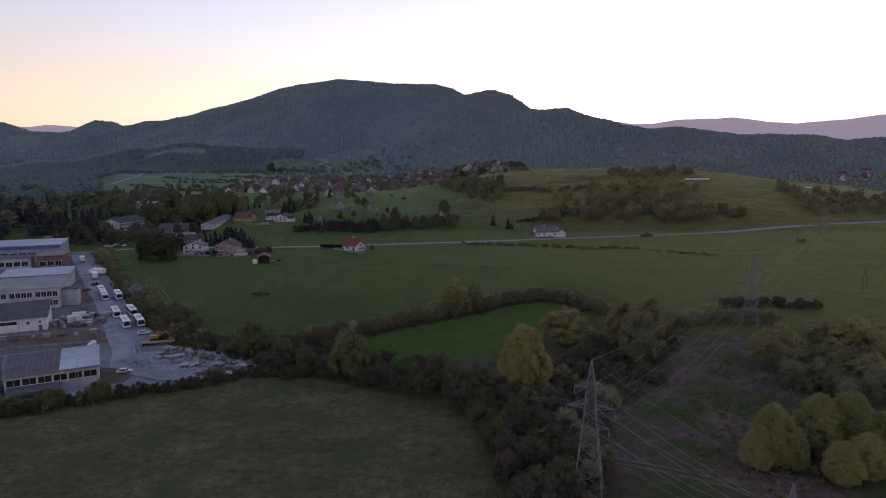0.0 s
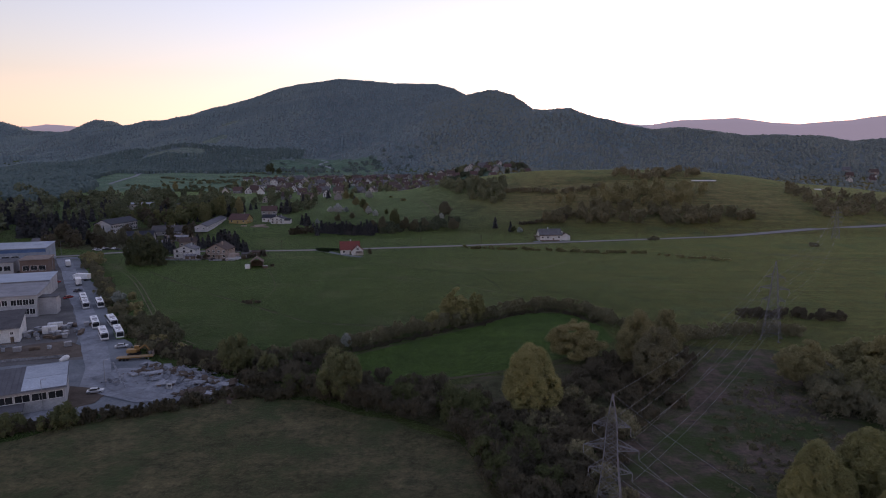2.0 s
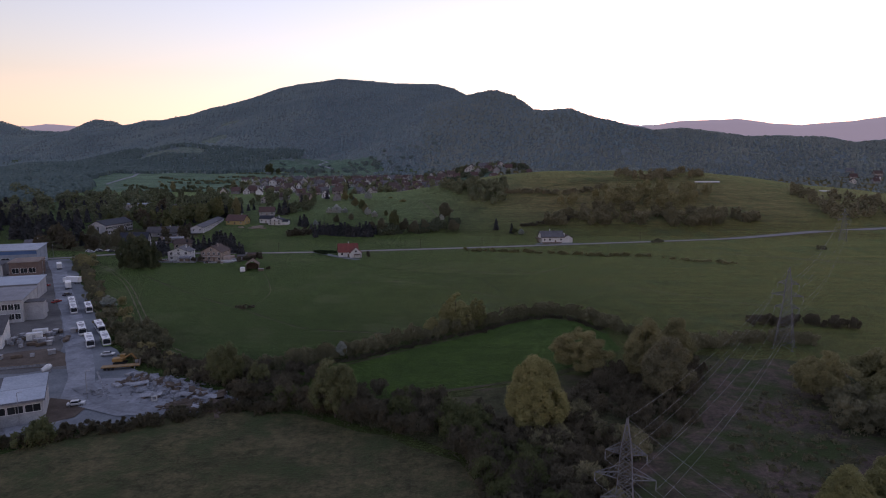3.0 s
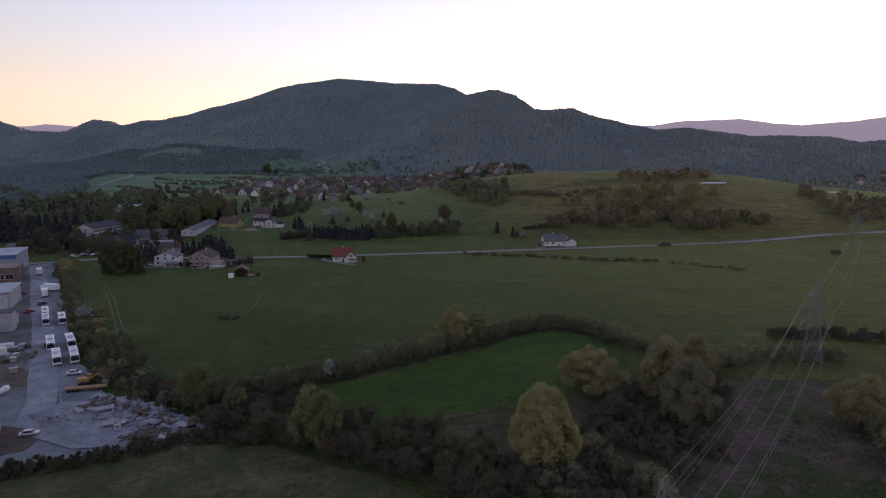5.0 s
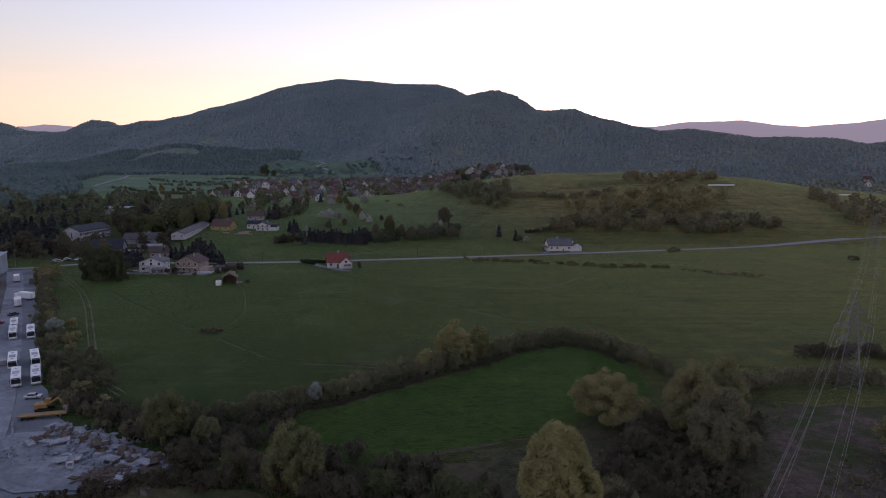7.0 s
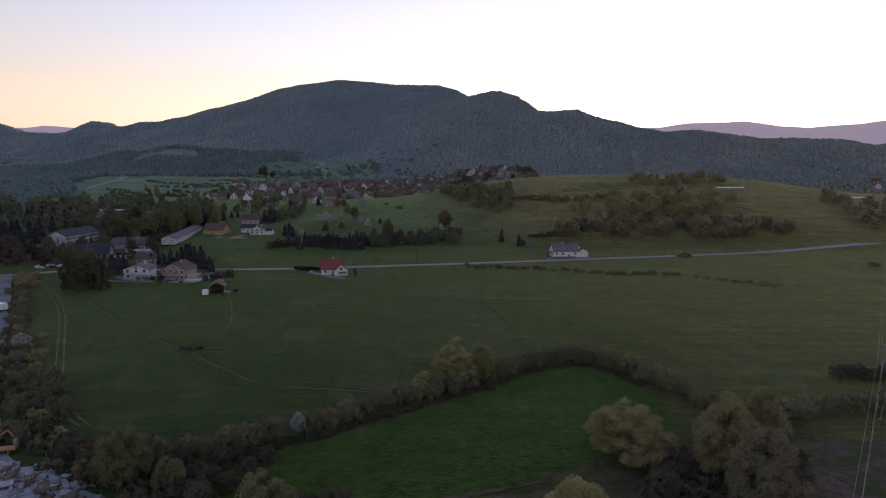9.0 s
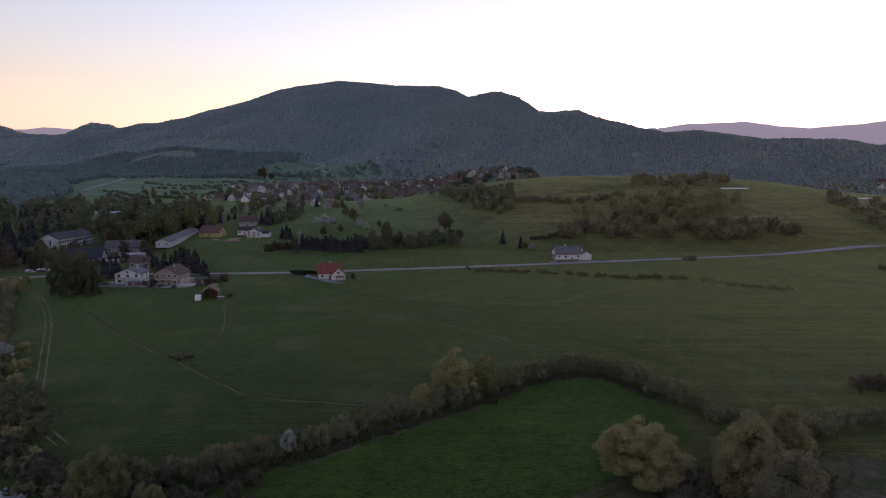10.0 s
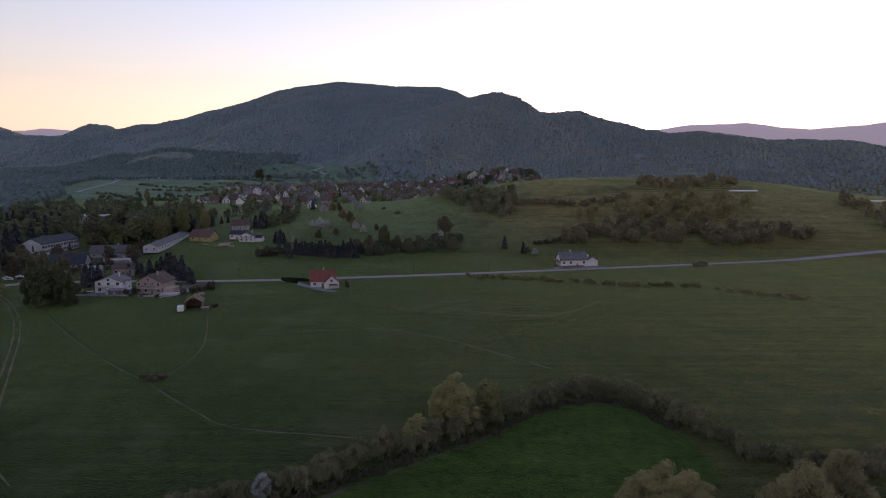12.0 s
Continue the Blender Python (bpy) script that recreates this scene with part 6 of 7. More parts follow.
def works(name, x, y, rz, length, depth, front, back, wall_m, roof_m, label, over=0.5):
    """A hall whose front right corner stands at x, y: it runs length to its west and depth to its back, under one sloping roof."""
    ob = thing(name, x, y, rz, label, "industrial building", z=0)
    b = prism([(0, -0.5), (depth, -0.5), (depth, back), (0, front)], -length, 0)
    for v in b.verts:
        v.co = Vector((v.co.y, v.co.x, v.co.z))
    bmesh.ops.recalc_face_normals(b, faces=b.faces)
    part("wall", b, wall_m, ob)
    k = (back - front) / depth
    b = prism([(-over, front - k * over + 0.01), (depth + over, back + k * over + 0.01), (depth + over, back + k * over + 0.25), (-over, front - k * over + 0.25)], -length - over, over)
    for v in b.verts:
        v.co = Vector((v.co.y, v.co.x, v.co.z))
    bmesh.ops.recalc_face_normals(b, faces=b.faces)
    roof = part("roof", b, roof_m, ob)
    b = bmesh.new()
    n = int(length / 1.2)
    for i in range(n):
        xx = -length + (i + 0.5) * length / n
        r = bmesh.ops.create_cube(b, size=1)
        for v in r["verts"]:
            yy = depth / 2 + v.co.y * (depth + over * 1.8)
            v.co = Vector((xx + v.co.x * 0.12, yy, front + k * yy + 0.27 + v.co.z * 0.1))
    part("roof_ribs", b, roof_m, roof)
    b = box(-length - over, -over - 0.16, front - 0.05, over, -over - 0.01, front + 0.12)
    part("gutter", b, STEEL, ob)
    return ob


def strip(ob, x0, x1, z0, z1, n, y=0.0, gap=0.35):
    """A row of separate framed windows on the front."""
    w = (x1 - x0) / n
    for i in range(n):
        add_window(ob, x0 + w * (i + 0.5), (z0 + z1) / 2, w - gap, z1 - z0, y)


sa = works("workshop", -100.2, 171.3, 28, 22.5, 16, 5.6, 7.4, WORKSWALL, SHEET, "low white workshop with a dark ribbed roof")
strip(sa, -22.2, -0.3, 3.1, 4.9, 6, gap=0.45)
b = box(-9.6, 0.2, 5.95, 0.4, 7.6, 6.05)
for v in b.verts:
    v.co.z = 5.62 + 0.1125 * v.co.y + (0.36 if v.co.z > 6.0 else 0.27)
part("pale_roof_panel", b, PALESHEET, sa, "pale plastic roof panel")
b = box(-9.6, 7.8, 5.95, 0.4, 16.3, 6.05)
for v in b.verts:
    v.co.z = 5.62 + 0.1125 * v.co.y + (0.36 if v.co.z > 6.0 else 0.27)
part("pale_roof_panel", b, PALESHEET, sa, "pale plastic roof panel")
b = prism([(-4.5, 2.2), (0, 2.75), (0, 2.9), (-4.5, 2.35)], -22, -9)
for v in b.verts:
    v.co = Vector((v.co.y, v.co.x, v.co.z))
bmesh.ops.recalc_face_normals(b, faces=b.faces)
part("canopy", b, SHEET, sa)
for xx in (-21.8, -17.5, -13.3, -9.2):
    part("post", box(xx - 0.07, -4.4, -0.2, xx + 0.07, -4.26, 2.3), STEEL, sa)
sa2 = works("workshop", -122.4, 160.6, 28, 30, 15, 5.2, 7.2, GREYWALL, SHEET, "low grey workshop with a dark ribbed roof")
strip(sa2, -16, -0.5, 2.9, 4.6, 4, gap=0.9)
wa = works("workshop", -152.6, 232.0, 26, 46, 17, 5.0, 8.0, PLASTER, DARKOLD, "white workshop under a dark shallow roof")
for xx, w_, zz, h_ in [(-2.2, 0.9, 3.4, 0.9), (-6.0, 1.0, 3.2, 1.1), (-13, 7.0, 3.6, 1.2), (-24, 1.5, 3.0, 1.2), (-30, 1.5, 3.0, 1.2), (-36, 1.5, 3.0, 1.2)]:
    add_window(wa, xx, zz, w_, h_, 0)
part("door", box(-2.7, -0.08, 0, -1.6, 0.0, 2.1), WOOD, wa)
part("downpipe", box(-9.1, -0.14, 0, -8.98, -0.02, 4.9), STEEL, wa)
part("chimney", box(-21.5, 5, 5, -20.7, 5.8, 9.6, 0.04), CONCRETE, wa)
part("chimney", box(-19.0, 7, 5, -18.4, 7.6, 9.2, 0.04), CONCRETE, wa)
fb = works("factory", -169.3, 268.5, 20, 60, 24, 9.0, 10.0, WORKSWALL, OLDROOF, "two-storey white factory with rows of windows")
for r in range(2):
    for k in range(6):
        strip(fb, -9.2 - 9.6 * k, -0.6 - 9.6 * k, 1.4 + 3.9 * r, 3.6 + 3.9 * r, 4, gap=0.3)
part("stair_block", box(0.02, 3, -0.5, 6.5, 9, 7.2, 0.05), GREYWALL, fb)
part("stair_block", box(0.02, 10, -0.5, 5.0, 18, 4.0, 0.05), GREYWALL, fb)
part("landing_roof", box(0.02, 2.6, 7.3, 7.0, 9.6, 7.5), SHEET, fb)
fc = works("factory", -191.0, 312, 20, 30, 17, 7.0, 8.2, GREYWALL, PALESHEET, "grey hall with a pale sheet roof")
strip(fc, -29, -1, 2.0, 4.6, 8, gap=0.8)
fc2 = works("factory", -219.5, 302, 20, 30, 18, 6.5, 8.0, GREYWALL, SHEET, "grey hall with a dark sheet roof")
strip(fc2, -29, -1, 2.0, 4.6, 8, gap=0.8)
fe = works("factory", -228, 371, 20, 14, 16, 8.0, 8.2, BRICKWALL, BEIGE, "brown brick hall with a flat roof")
strip(fe, -13, -1, 2.0, 4.6, 3, gap=0.8)
fd = works("factory", -249, 403, 20, 60, 26, 10.0, 11.0, BLUEWALL, PALESHEET, "large blue-grey hall with a blue band under the roof")
part("blue_band", box(-60, -0.1, 7.6, 0, -0.003, 9.6), BLUE, fd, "blue sheet band")
strip(fd, -58, -14, 3.0, 5.6, 9, gap=0.9)
ff = works("factory", -246, 368, 20, 34, 14, 6.5, 7.0, WORKSWALL, SHEET, "white low hall before the large hall")
strip(ff, -33, -1, 2.0, 4.6, 8, gap=0.8)

# low walls, stores and clutter of the works yard
for (x, y, rz, L, h) in [(-175, 199, 17, 52, 0.9), (-178, 216, 19, 30, 1.1)]:
    lw = thing("low_wall", x, y, rz, "low grey concrete wall in the works yard", "wall", z=0.08)
    part("wall", box(0, -0.2, -0.3, L, 0.2, h, 0.03), STONE, lw)
    part("coping", box(-0.05, -0.28, h, L + 0.05, 0.28, h + 0.12, 0.03), WOOD, lw)
clutter = np.random.default_rng(17)


def stack(x, y, rz, kind):
    """A stack of boards, a pallet of bags or a crate."""
    if kind == 0:
        ob = thing("board_stack", x, y, rz, "stack of weathered boards in the works yard", "timber", "yard stores", 0.1)
        for k in range(4):
            part("board_layer", box(-1.6, -0.6 + clutter.uniform(-0.08, 0.08), 0.1 + 0.25 * k, 1.6, 0.6, 0.3 + 0.25 * k, 0.02), WOOD, ob)
    elif kind == 1:
        ob = thing("pallet", x, y, rz, "pallet of grey wrapped goods in the yard", "pallet", "yard stores", 0.1)
        part("base", box(-0.6, -0.5, 0, 0.6, 0.5, 0.14), WOOD, ob)
        part("load", box(-0.58, -0.48, 0.14, 0.58, 0.48, 1.3, 0.08), STONE, ob)
    else:
        ob = thing("crate", x, y, rz, "grey steel crate in the works yard", "crate", "yard stores", 0.1)
        part("body", box(-1.1, -0.8, 0.1, 1.1, 0.8, 1.5, 0.04), OLDROOF, ob)
        part("rim", box(-1.16, -0.86, 1.5, 1.16, 0.86, 1.62, 0.02), STEEL, ob)


for k in range(40):
    u, v = clutter.uniform(0, 22), clutter.uniform(0, 19)
    x, y = -152 + u * 0.92 - v * 0.4, 231 + u * 0.4 + v * 0.9
    if x - 0.6 * (y - 240) > -126 or x > -133:
        continue
    stack(x, y, clutter.uniform(0, 180), k % 3)
for k in range(9):
    stack(-168 + 4.5 * k, 212 + 1.7 * k + clutter.uniform(-1, 1), clutter.uniform(0, 40), k % 3)
for (x, y, rz) in [(-148.5, 243, 24), (-149.5, 248, 24)]:
    ct = thing("container", x, y, rz, "white site container with ribbed sides", "container", z=0.1)
    part("body", box(-2.4, -1.25, 0.1, 2.4, 1.25, 2.7, 0.05), PLASTER, ct)
    part("door", box(-0.5, -1.31, 0.15, 0.5, -1.25, 2.2), GREYWALL, ct)
    part("skid", box(-2.3, -1.1, 0, 2.3, 1.1, 0.1), STEEL, ct)
tk = thing("cement_drum", -122.5, 208, 60, "white tilted cement mixer drum", "mixer", z=0.1)
b = bmesh.new()
add_bar(b, (-1.3, 0, 0.9), (0.6, 0, 1.5), 0.6, 1.0, 12)
add_bar(b, (0.6, 0, 1.5), (1.5, 0, 1.8), 1.0, 0.5, 12)
part("drum", b, FRAME, tk)
part("cradle", box(-1.2, -0.6, 0, 1.0, 0.6, 0.7, 0.05), STEEL, tk)
for x, y, hgt in [(-226, 372, 9), (-104.5, 168.5, 8.5), (-97.8, 186, 8), (-262, 440, 10), (-196, 452, 9)]:
    pl = thing("lamp_post", x, y, 0, "thin grey lamp post beside the lane", "lamp post", "lamp posts")
    b = bmesh.new()
    add_bar(b, (0, 0, -0.3), (0, 0, hgt), 0.1, 0.06, 8)
    part("pole", b, STEEL, pl)
    b = bmesh.new()
    add_bar(b, (0, 0, hgt), (0.9, 0, hgt + 0.2), 0.05, 0.04, 6)
    part("arm", b, STEEL, pl)
    part("lamp_head", box(0.7, -0.12, hgt + 0.12, 1.3, 0.12, hgt + 0.26, 0.04), GREYWALL, pl)


# ---- vehicles ----
def wheel(ob, x, y, r, w, side):
    b = bmesh.new()
    add_bar(b, (x, y, r), (x + side * w, y, r), r, r, 14)
    t = part("wheel", b, RUBBER, ob)
    b = bmesh.new()
    add_bar(b, (x + side * w, y, r), (x + side * (w + 0.03), y, r), r * 0.55, r * 0.5, 10)
    part("rim", b, STEEL, t)


def make_bus(stripe):
    """A city bus, 12 m long, its front towards -y and its front edge at the origin."""
    ob = new("bus")
    tagged(ob, "white city bus parked in the lorry yard" if stripe is None else "white and green city bus parked in the yard", "bus", "parked buses")
    part("body", box(-1.27, 0, 0.35, 1.27, 12, 3.05, 0.16), WHITEPAINT, ob)
    part("windscreen", box(-1.12, -0.03, 1.15, 1.12, 0.05, 2.55, 0.04), GLASSY, ob)
    part("destination_sign", box(-0.95, -0.035, 2.6, 0.95, 0.03, 2.88, 0.02), DARKPAINT, ob)
    part("rear_window", box(-1.0, 11.96, 1.5, 1.0, 12.03, 2.5, 0.03), GLASSY, ob)
    for s in (-1, 1):
        for k in range(7):
            x0 = 1.255 * s
            part("side_window", box(min(x0, x0 + s * 0.03), 0.5 + 1.62 * k, 1.35, max(x0, x0 + s * 0.03), 2.02 + 1.62 * k, 2.5, 0.01), GLASSY, ob)
        for yy in (2.7, 9.0):
            wheel(ob, s * 1.0, yy, 0.5, 0.29, s)
        part("headlight", box(s * 0.72 - 0.2, -0.04, 0.7, s * 0.72 + 0.2, 0.06, 0.95, 0.03), LAMPGLASS, ob)
        b = box(s * 1.3, -0.15, 2.0, s * 1.3 + s * 0.18, 0.02, 2.5, 0.0)
        bmesh.ops.recalc_face_normals(b, faces=b.faces)
        part("mirror", b, DARKPAINT, ob)
    part("bumper", box(-1.25, -0.06, 0.38, 1.25, 0.1, 0.68, 0.05), GREYWALL if stripe is None else stripe, ob)
    part("roof_unit", box(-0.85, 4.2, 3.0, 0.85, 6.6, 3.3, 0.1), GREYWALL, ob)
    part("roof_hatch", box(-0.4, 1.8, 3.02, 0.4, 2.6, 3.14, 0.03), GREYWALL, ob)
    part("roof_hatch", box(-0.4, 9.2, 3.02, 0.4, 10.0, 3.14, 0.03), GREYWALL, ob)
    if stripe is not None:
        for s in (-1, 1):
            part("side_stripe", box(min(s * 1.26, s * 1.28), 0.4, 0.5, max(s * 1.26, s * 1.28), 11.6, 1.25, 0.0), stripe, ob, "green side stripe")
    return ob


bus_a, bus_b = make_bus(None), make_bus(GREENPAINT)
bus_a.matrix_basis = pose(-122.5, 232.5, 0.05, 0, 0, 33)
bus_b.matrix_basis = pose(-118.0, 234.5, 0.05, 0, 0, 33)
for x, y, r in [(-134.0, 248.0, 33), (-128.6, 251.0, 35), (-156.2, 281.0, 33), (-150.6, 282.5, 33), (-163.6, 292.6, 33)]:
    copy_thing(bus_a, pose(x, y, 0.05, 0, 0, r))


def make_lorry():
    """A white box lorry, its rear towards -y."""
    ob = new("box_lorry")
    tagged(ob, "white box lorry parked in the yard", "lorry", "parked lorries")
    part("cargo_box", box(-1.28, 0, 1.0, 1.28, 7.6, 3.75, 0.05), WHITEPAINT, ob)
    part("cab", box(-1.2, 7.7, 0.6, 1.2, 9.7, 3.0, 0.25), WHITEPAINT, ob)
    part("chassis", box(-0.5, 0.1, 0.6, 0.5, 9.5, 1.0), DARKPAINT, ob)
    part("windscreen", box(-1.05, 9.62, 1.7, 1.05, 9.74, 2.7, 0.03), GLASSY, ob)
    for s in (-0.62, 0.62):
        part("rear_door", box(s - 0.58, -0.05, 1.1, s + 0.58, 0.0, 3.6, 0.02), FRAME, ob)
    for s in (-1, 1):
        for yy in (1.8, 8.6):
            wheel(ob, s * 0.95, yy, 0.5, 0.28, s)
    return ob


lorry = make_lorry()
lorry.matrix_basis = pose(-188.5, 332.0, 0.05, 0, 0, 33)
copy_thing(lorry, pose(-191.5, 347.0, 0.05, 0, 0, 75))
copy_thing(lorry, pose(-227.5, 389.5, 0.05, 0, 0, 33))


def make_car(paint, words):
    ob = new("car")
    tagged(ob, words, "car", "parked cars")
    b = box(-2.15, -0.86, 0.3, 2.15, 0.86, 0.92, 0.14)
    part("body", b, paint, ob)
    b = box(-1.55, -0.74, 0.9, 1.05, 0.74, 1.46, 0.0)
    for v in b.verts:
        if v.co.z > 1.2:
            v.co.x = v.co.x * 0.72 - 0.1
            v.co.y *= 0.84
    bmesh.ops.bevel(b, geom=list(b.edges), offset=0.06, segments=2, affect="EDGES")
    cabin = part("cabin", b, paint, ob)
    for s in (-1, 1):
        b = box(-1.2, 0.0, 0.98, 0.75, 0.02, 1.36)
        for v in b.verts:
            v.co.x = v.co.x * (0.8 if v.co.z > 1.2 else 1.0) - 0.05
            v.co.y = s * (0.75 - 0.2 * (v.co.z - 0.95)) + (0.02 * s if abs(v.co.y) > 0.01 else -0.02 * s)
        bmesh.ops.recalc_face_normals(b, faces=b.faces)
        part("side_window", b, GLASSY, cabin)
        for xx in (-1.35, 1.35):
            b = bmesh.new()
            add_bar(b, (xx, s * 0.66, 0.32), (xx, s * 0.88, 0.32), 0.32, 0.32, 12)
            t = part("wheel", b, RUBBER, ob)
            b = bmesh.new()
            add_bar(b, (xx, s * 0.88, 0.32), (xx, s * 0.9, 0.32), 0.19, 0.17, 10)
            part("rim", b, STEEL, t)
        part("headlight", box(2.06, s * 0.62 - 0.16, 0.6, 2.17, s * 0.62 + 0.16, 0.76, 0.02), LAMPGLASS, ob)
        part("tail_light", box(-2.17, s * 0.66 - 0.12, 0.62, -2.08, s * 0.66 + 0.12, 0.82, 0.02), REDPAINT, ob)
    b = box(0.82, -0.62, 0.95, 1.06, 0.62, 1.38)
    for v in b.verts:
        if v.co.z > 1.2:
            v.co.x -= 0.32
    part("windscreen", b, GLASSY, cabin)
    b = box(-1.62, -0.6, 0.98, -1.4, 0.6, 1.38)
    for v in b.verts:
        if v.co.z > 1.2:
            v.co.x += 0.3
    part("rear_window", b, GLASSY, cabin)
    return ob


cars = [make_car(SILVER, "silver car parked on gravel"), make_car(REDPAINT, "red car parked beside the works"), make_car(DARKPAINT, "dark car parked on gravel"), make_car(WHITEPAINT, "white car parked by the road")]
for k, spots_ in enumerate([[(-112.5, 224.5, 12), (-98.2, 181.5, 18), (-247, 459, 10)], [(-177, 303, 70), (-205, 340, 60)], [(-181, 318, 75), (-243, 463, 12), (-235, 462, 8), (-150, 415, 80)],
                            [(-251, 463, 10), (-239, 466, 10), (-230, 466, 12), (-247, 468, 15)]]):
    for j, (x, y, r) in enumerate(spots_):
        m = pose(x, y, H1(x, y) + 0.1, 0, 0, r)
        if j == 0:
            cars[k].matrix_basis = m
        else:
            copy_thing(cars[k], m)

ex = thing("excavator", -104.0, 216.0, 15, "yellow crawler excavator resting on its tracks", "excavator", z=0.1)
for s in (-1, 1):
    b = box(-2.0, s * 1.1 - 0.28, 0.0, 2.0, s * 1.1 + 0.28, 0.85, 0.25)
    part("track", b, RUBBER, ex)
part("body", box(-2.2, -1.25, 1.0, 0.9, 1.25, 2.1, 0.15), ORANGE, ex)
cab = part("cab", box(-0.1, 0.15, 1.0, 1.5, 1.25, 2.95, 0.12), ORANGE, ex)
part("cab_window", box(1.44, 0.3, 1.7, 1.53, 1.1, 2.8, 0.02), GLASSY, cab)
part("cab_window", box(0.1, 1.2, 1.7, 1.2, 1.28, 2.8, 0.02), GLASSY, cab)
b = bmesh.new()
add_bar(b, (0.9, -0.4, 1.6), (3.4, -0.4, 3.3), 0.32, 0.26, 4)
part("boom", b, ORANGE, ex)
b = bmesh.new()
add_bar(b, (3.4, -0.4, 3.3), (4.9, -0.4, 1.2), 0.26, 0.2, 4)
part("dipper_arm", b, ORANGE, ex)
part("bucket", box(4.4, -0.95, 0.25, 5.3, 0.15, 1.2, 0.12), STEEL, ex)
tr = thing("low_loader", -101.5, 211.5, 15, "long yellow low-loader trailer beside the excavator", "trailer", z=0.1)
part("deck", box(-5.5, -1.2, 0.75, 5.5, 1.2, 1.05, 0.04), ORANGE, tr)
part("headboard", box(5.3, -1.2, 1.05, 5.5, 1.2, 2.6, 0.03), BEIGE, tr)
for xx in (-4.4, -3.3, -2.2):
    for s in (-1, 1):
        b = bmesh.new()
        add_bar(b, (xx, s * 0.8, 0.4), (xx, s * 1.15, 0.4), 0.4, 0.4, 12)
        part("wheel", b, RUBBER, tr)
part("landing_leg", box(3.8, -0.9, 0, 4.0, 0.9, 0.75), STEEL, tr)


# ---- the rubble yard ----
def rubble(name, spots_, label, material, seed):
    rng = np.random.default_rng(seed)
    V, F, n = [], [], 0
    cube = np.array([(x, y, z) for x in (-1, 1) for y in (-1, 1) for z in (-1, 1)], float)
    quads = np.array([(0, 1, 3, 2), (4, 6, 7, 5), (0, 4, 5, 1), (2, 3, 7, 6), (0, 2, 6, 4), (1, 5, 7, 3)])
    for cx, cy, spread, count, size in spots_:
        for _ in range(count):
            p = rng.normal(0, spread, 2)
            s = size * rng.uniform(0.3, 1.2) * np.array([rng.uniform(0.6, 1.6), rng.uniform(0.5, 1.0), rng.uniform(0.2, 0.6)])
            R = np.array(Euler((rng.normal(0, 0.3), rng.normal(0, 0.3), rng.uniform(0, 6.3))).to_matrix())
            q = (cube * s * rng.uniform(0.75, 1.1, (8, 3))) @ R.T
            top = max(0.0, 1 - np.hypot(*p) / (2 * spread)) * spread * 0.35
            V.append(q + [cx + p[0], cy + p[1], 0.1 + top * rng.random() + s[2] * 0.4])
            F.append(quads + n)
            n += 8
    return tagged(new(name, mesh_from(name, np.vstack(V), np.vstack(F), material)), label, "rubble", kind="stuff")


rubble("rubble", [(-92, 204, 1.7, 22, 0.6), (-82, 200, 1.7, 38, 0.65), (-75, 196, 1.53, 33, 0.7), (-67, 190, 1.7, 33, 0.6), (-97, 190, 1.36, 33, 0.7), (-62, 185, 1.87, 27, 0.5), (-88, 190, 3.5, 20, 0.4)],
       "heaps of broken pale concrete and stone", STONE, 3)
rubble("boulders", [(-94 + 3.4 * k, 205 - 1.95 * k, 0.9, 5, 1.15) for k in range(10)], "row of large broken boulders along the yard's edge", STONE, 6)
rubble("earth_heap", [(-91 + 3.4 * k, 203 - 2.0 * k, 1.1, 8, 1.2) for k in range(9)], "dark earth between the boulders", SOIL, 7)
rubble("rubble", [(-86, 196, 4.0, 60, 0.45), (-78, 188, 3.5, 70, 0.4), (-70, 184, 3.0, 60, 0.4)], "scattered white stone chips", DUST, 4)
rubble("earth_heap", [(-70, 181, 2.2, 160, 0.8), (-60, 181, 2.0, 120, 0.8), (-94, 198, 1.5, 60, 0.6)], "brown heaps of earth and roots", SOIL, 5)
slab_rng = np.random.default_rng(12)
for k in range(16):
    x, y = -98 + slab_rng.uniform(0, 34), 0
    y = 202 - (x + 98) * 0.45 + slab_rng.uniform(-9, 1)
    sl = thing("concrete_slab", x, y, slab_rng.uniform(0, 180), "pale concrete slabs lying in the rubble yard", "slab", "concrete slabs", 0.12)
    for j in range(int(slab_rng.integers(1, 4))):
        o = slab_rng.uniform(-0.2, 0.2)
        part("slab", box(-1.7 + o, -0.8, 0.28 * j, 1.7 + o, 0.8, 0.26 + 0.28 * j, 0.03), STONE, sl)
for x, y, rz, L in [(-81, 187, 10, 5.6), (-72, 187.5, -24, 4.2), (-88, 196, 30, 4.0), (-64, 186, -30, 4.4)]:
    sl = thing("propped_slab", x, y, rz, "long broken concrete slab propped on dark blocks", "slab", "propped slabs", 0.2)
    b = box(-L / 2, -1.0, 0.75, L / 2, 1.0, 1.0, 0.04)
    for v in b.verts:
        v.co.z += 0.06 * v.co.x + 0.1 * v.co.y
    part("slab", b, STONE, sl)
    for sx in (-0.32, 0.3):
        part("block", box(sx * L - 0.5, -0.8, -0.1, sx * L + 0.5, 0.7, 0.82 + 0.06 * sx * L, 0.05), BRICKWALL, sl)
ring = thing("concrete_frame", -79, 184.6, 15, "square hollow concrete frame in the rubble", "concrete", z=0.2)
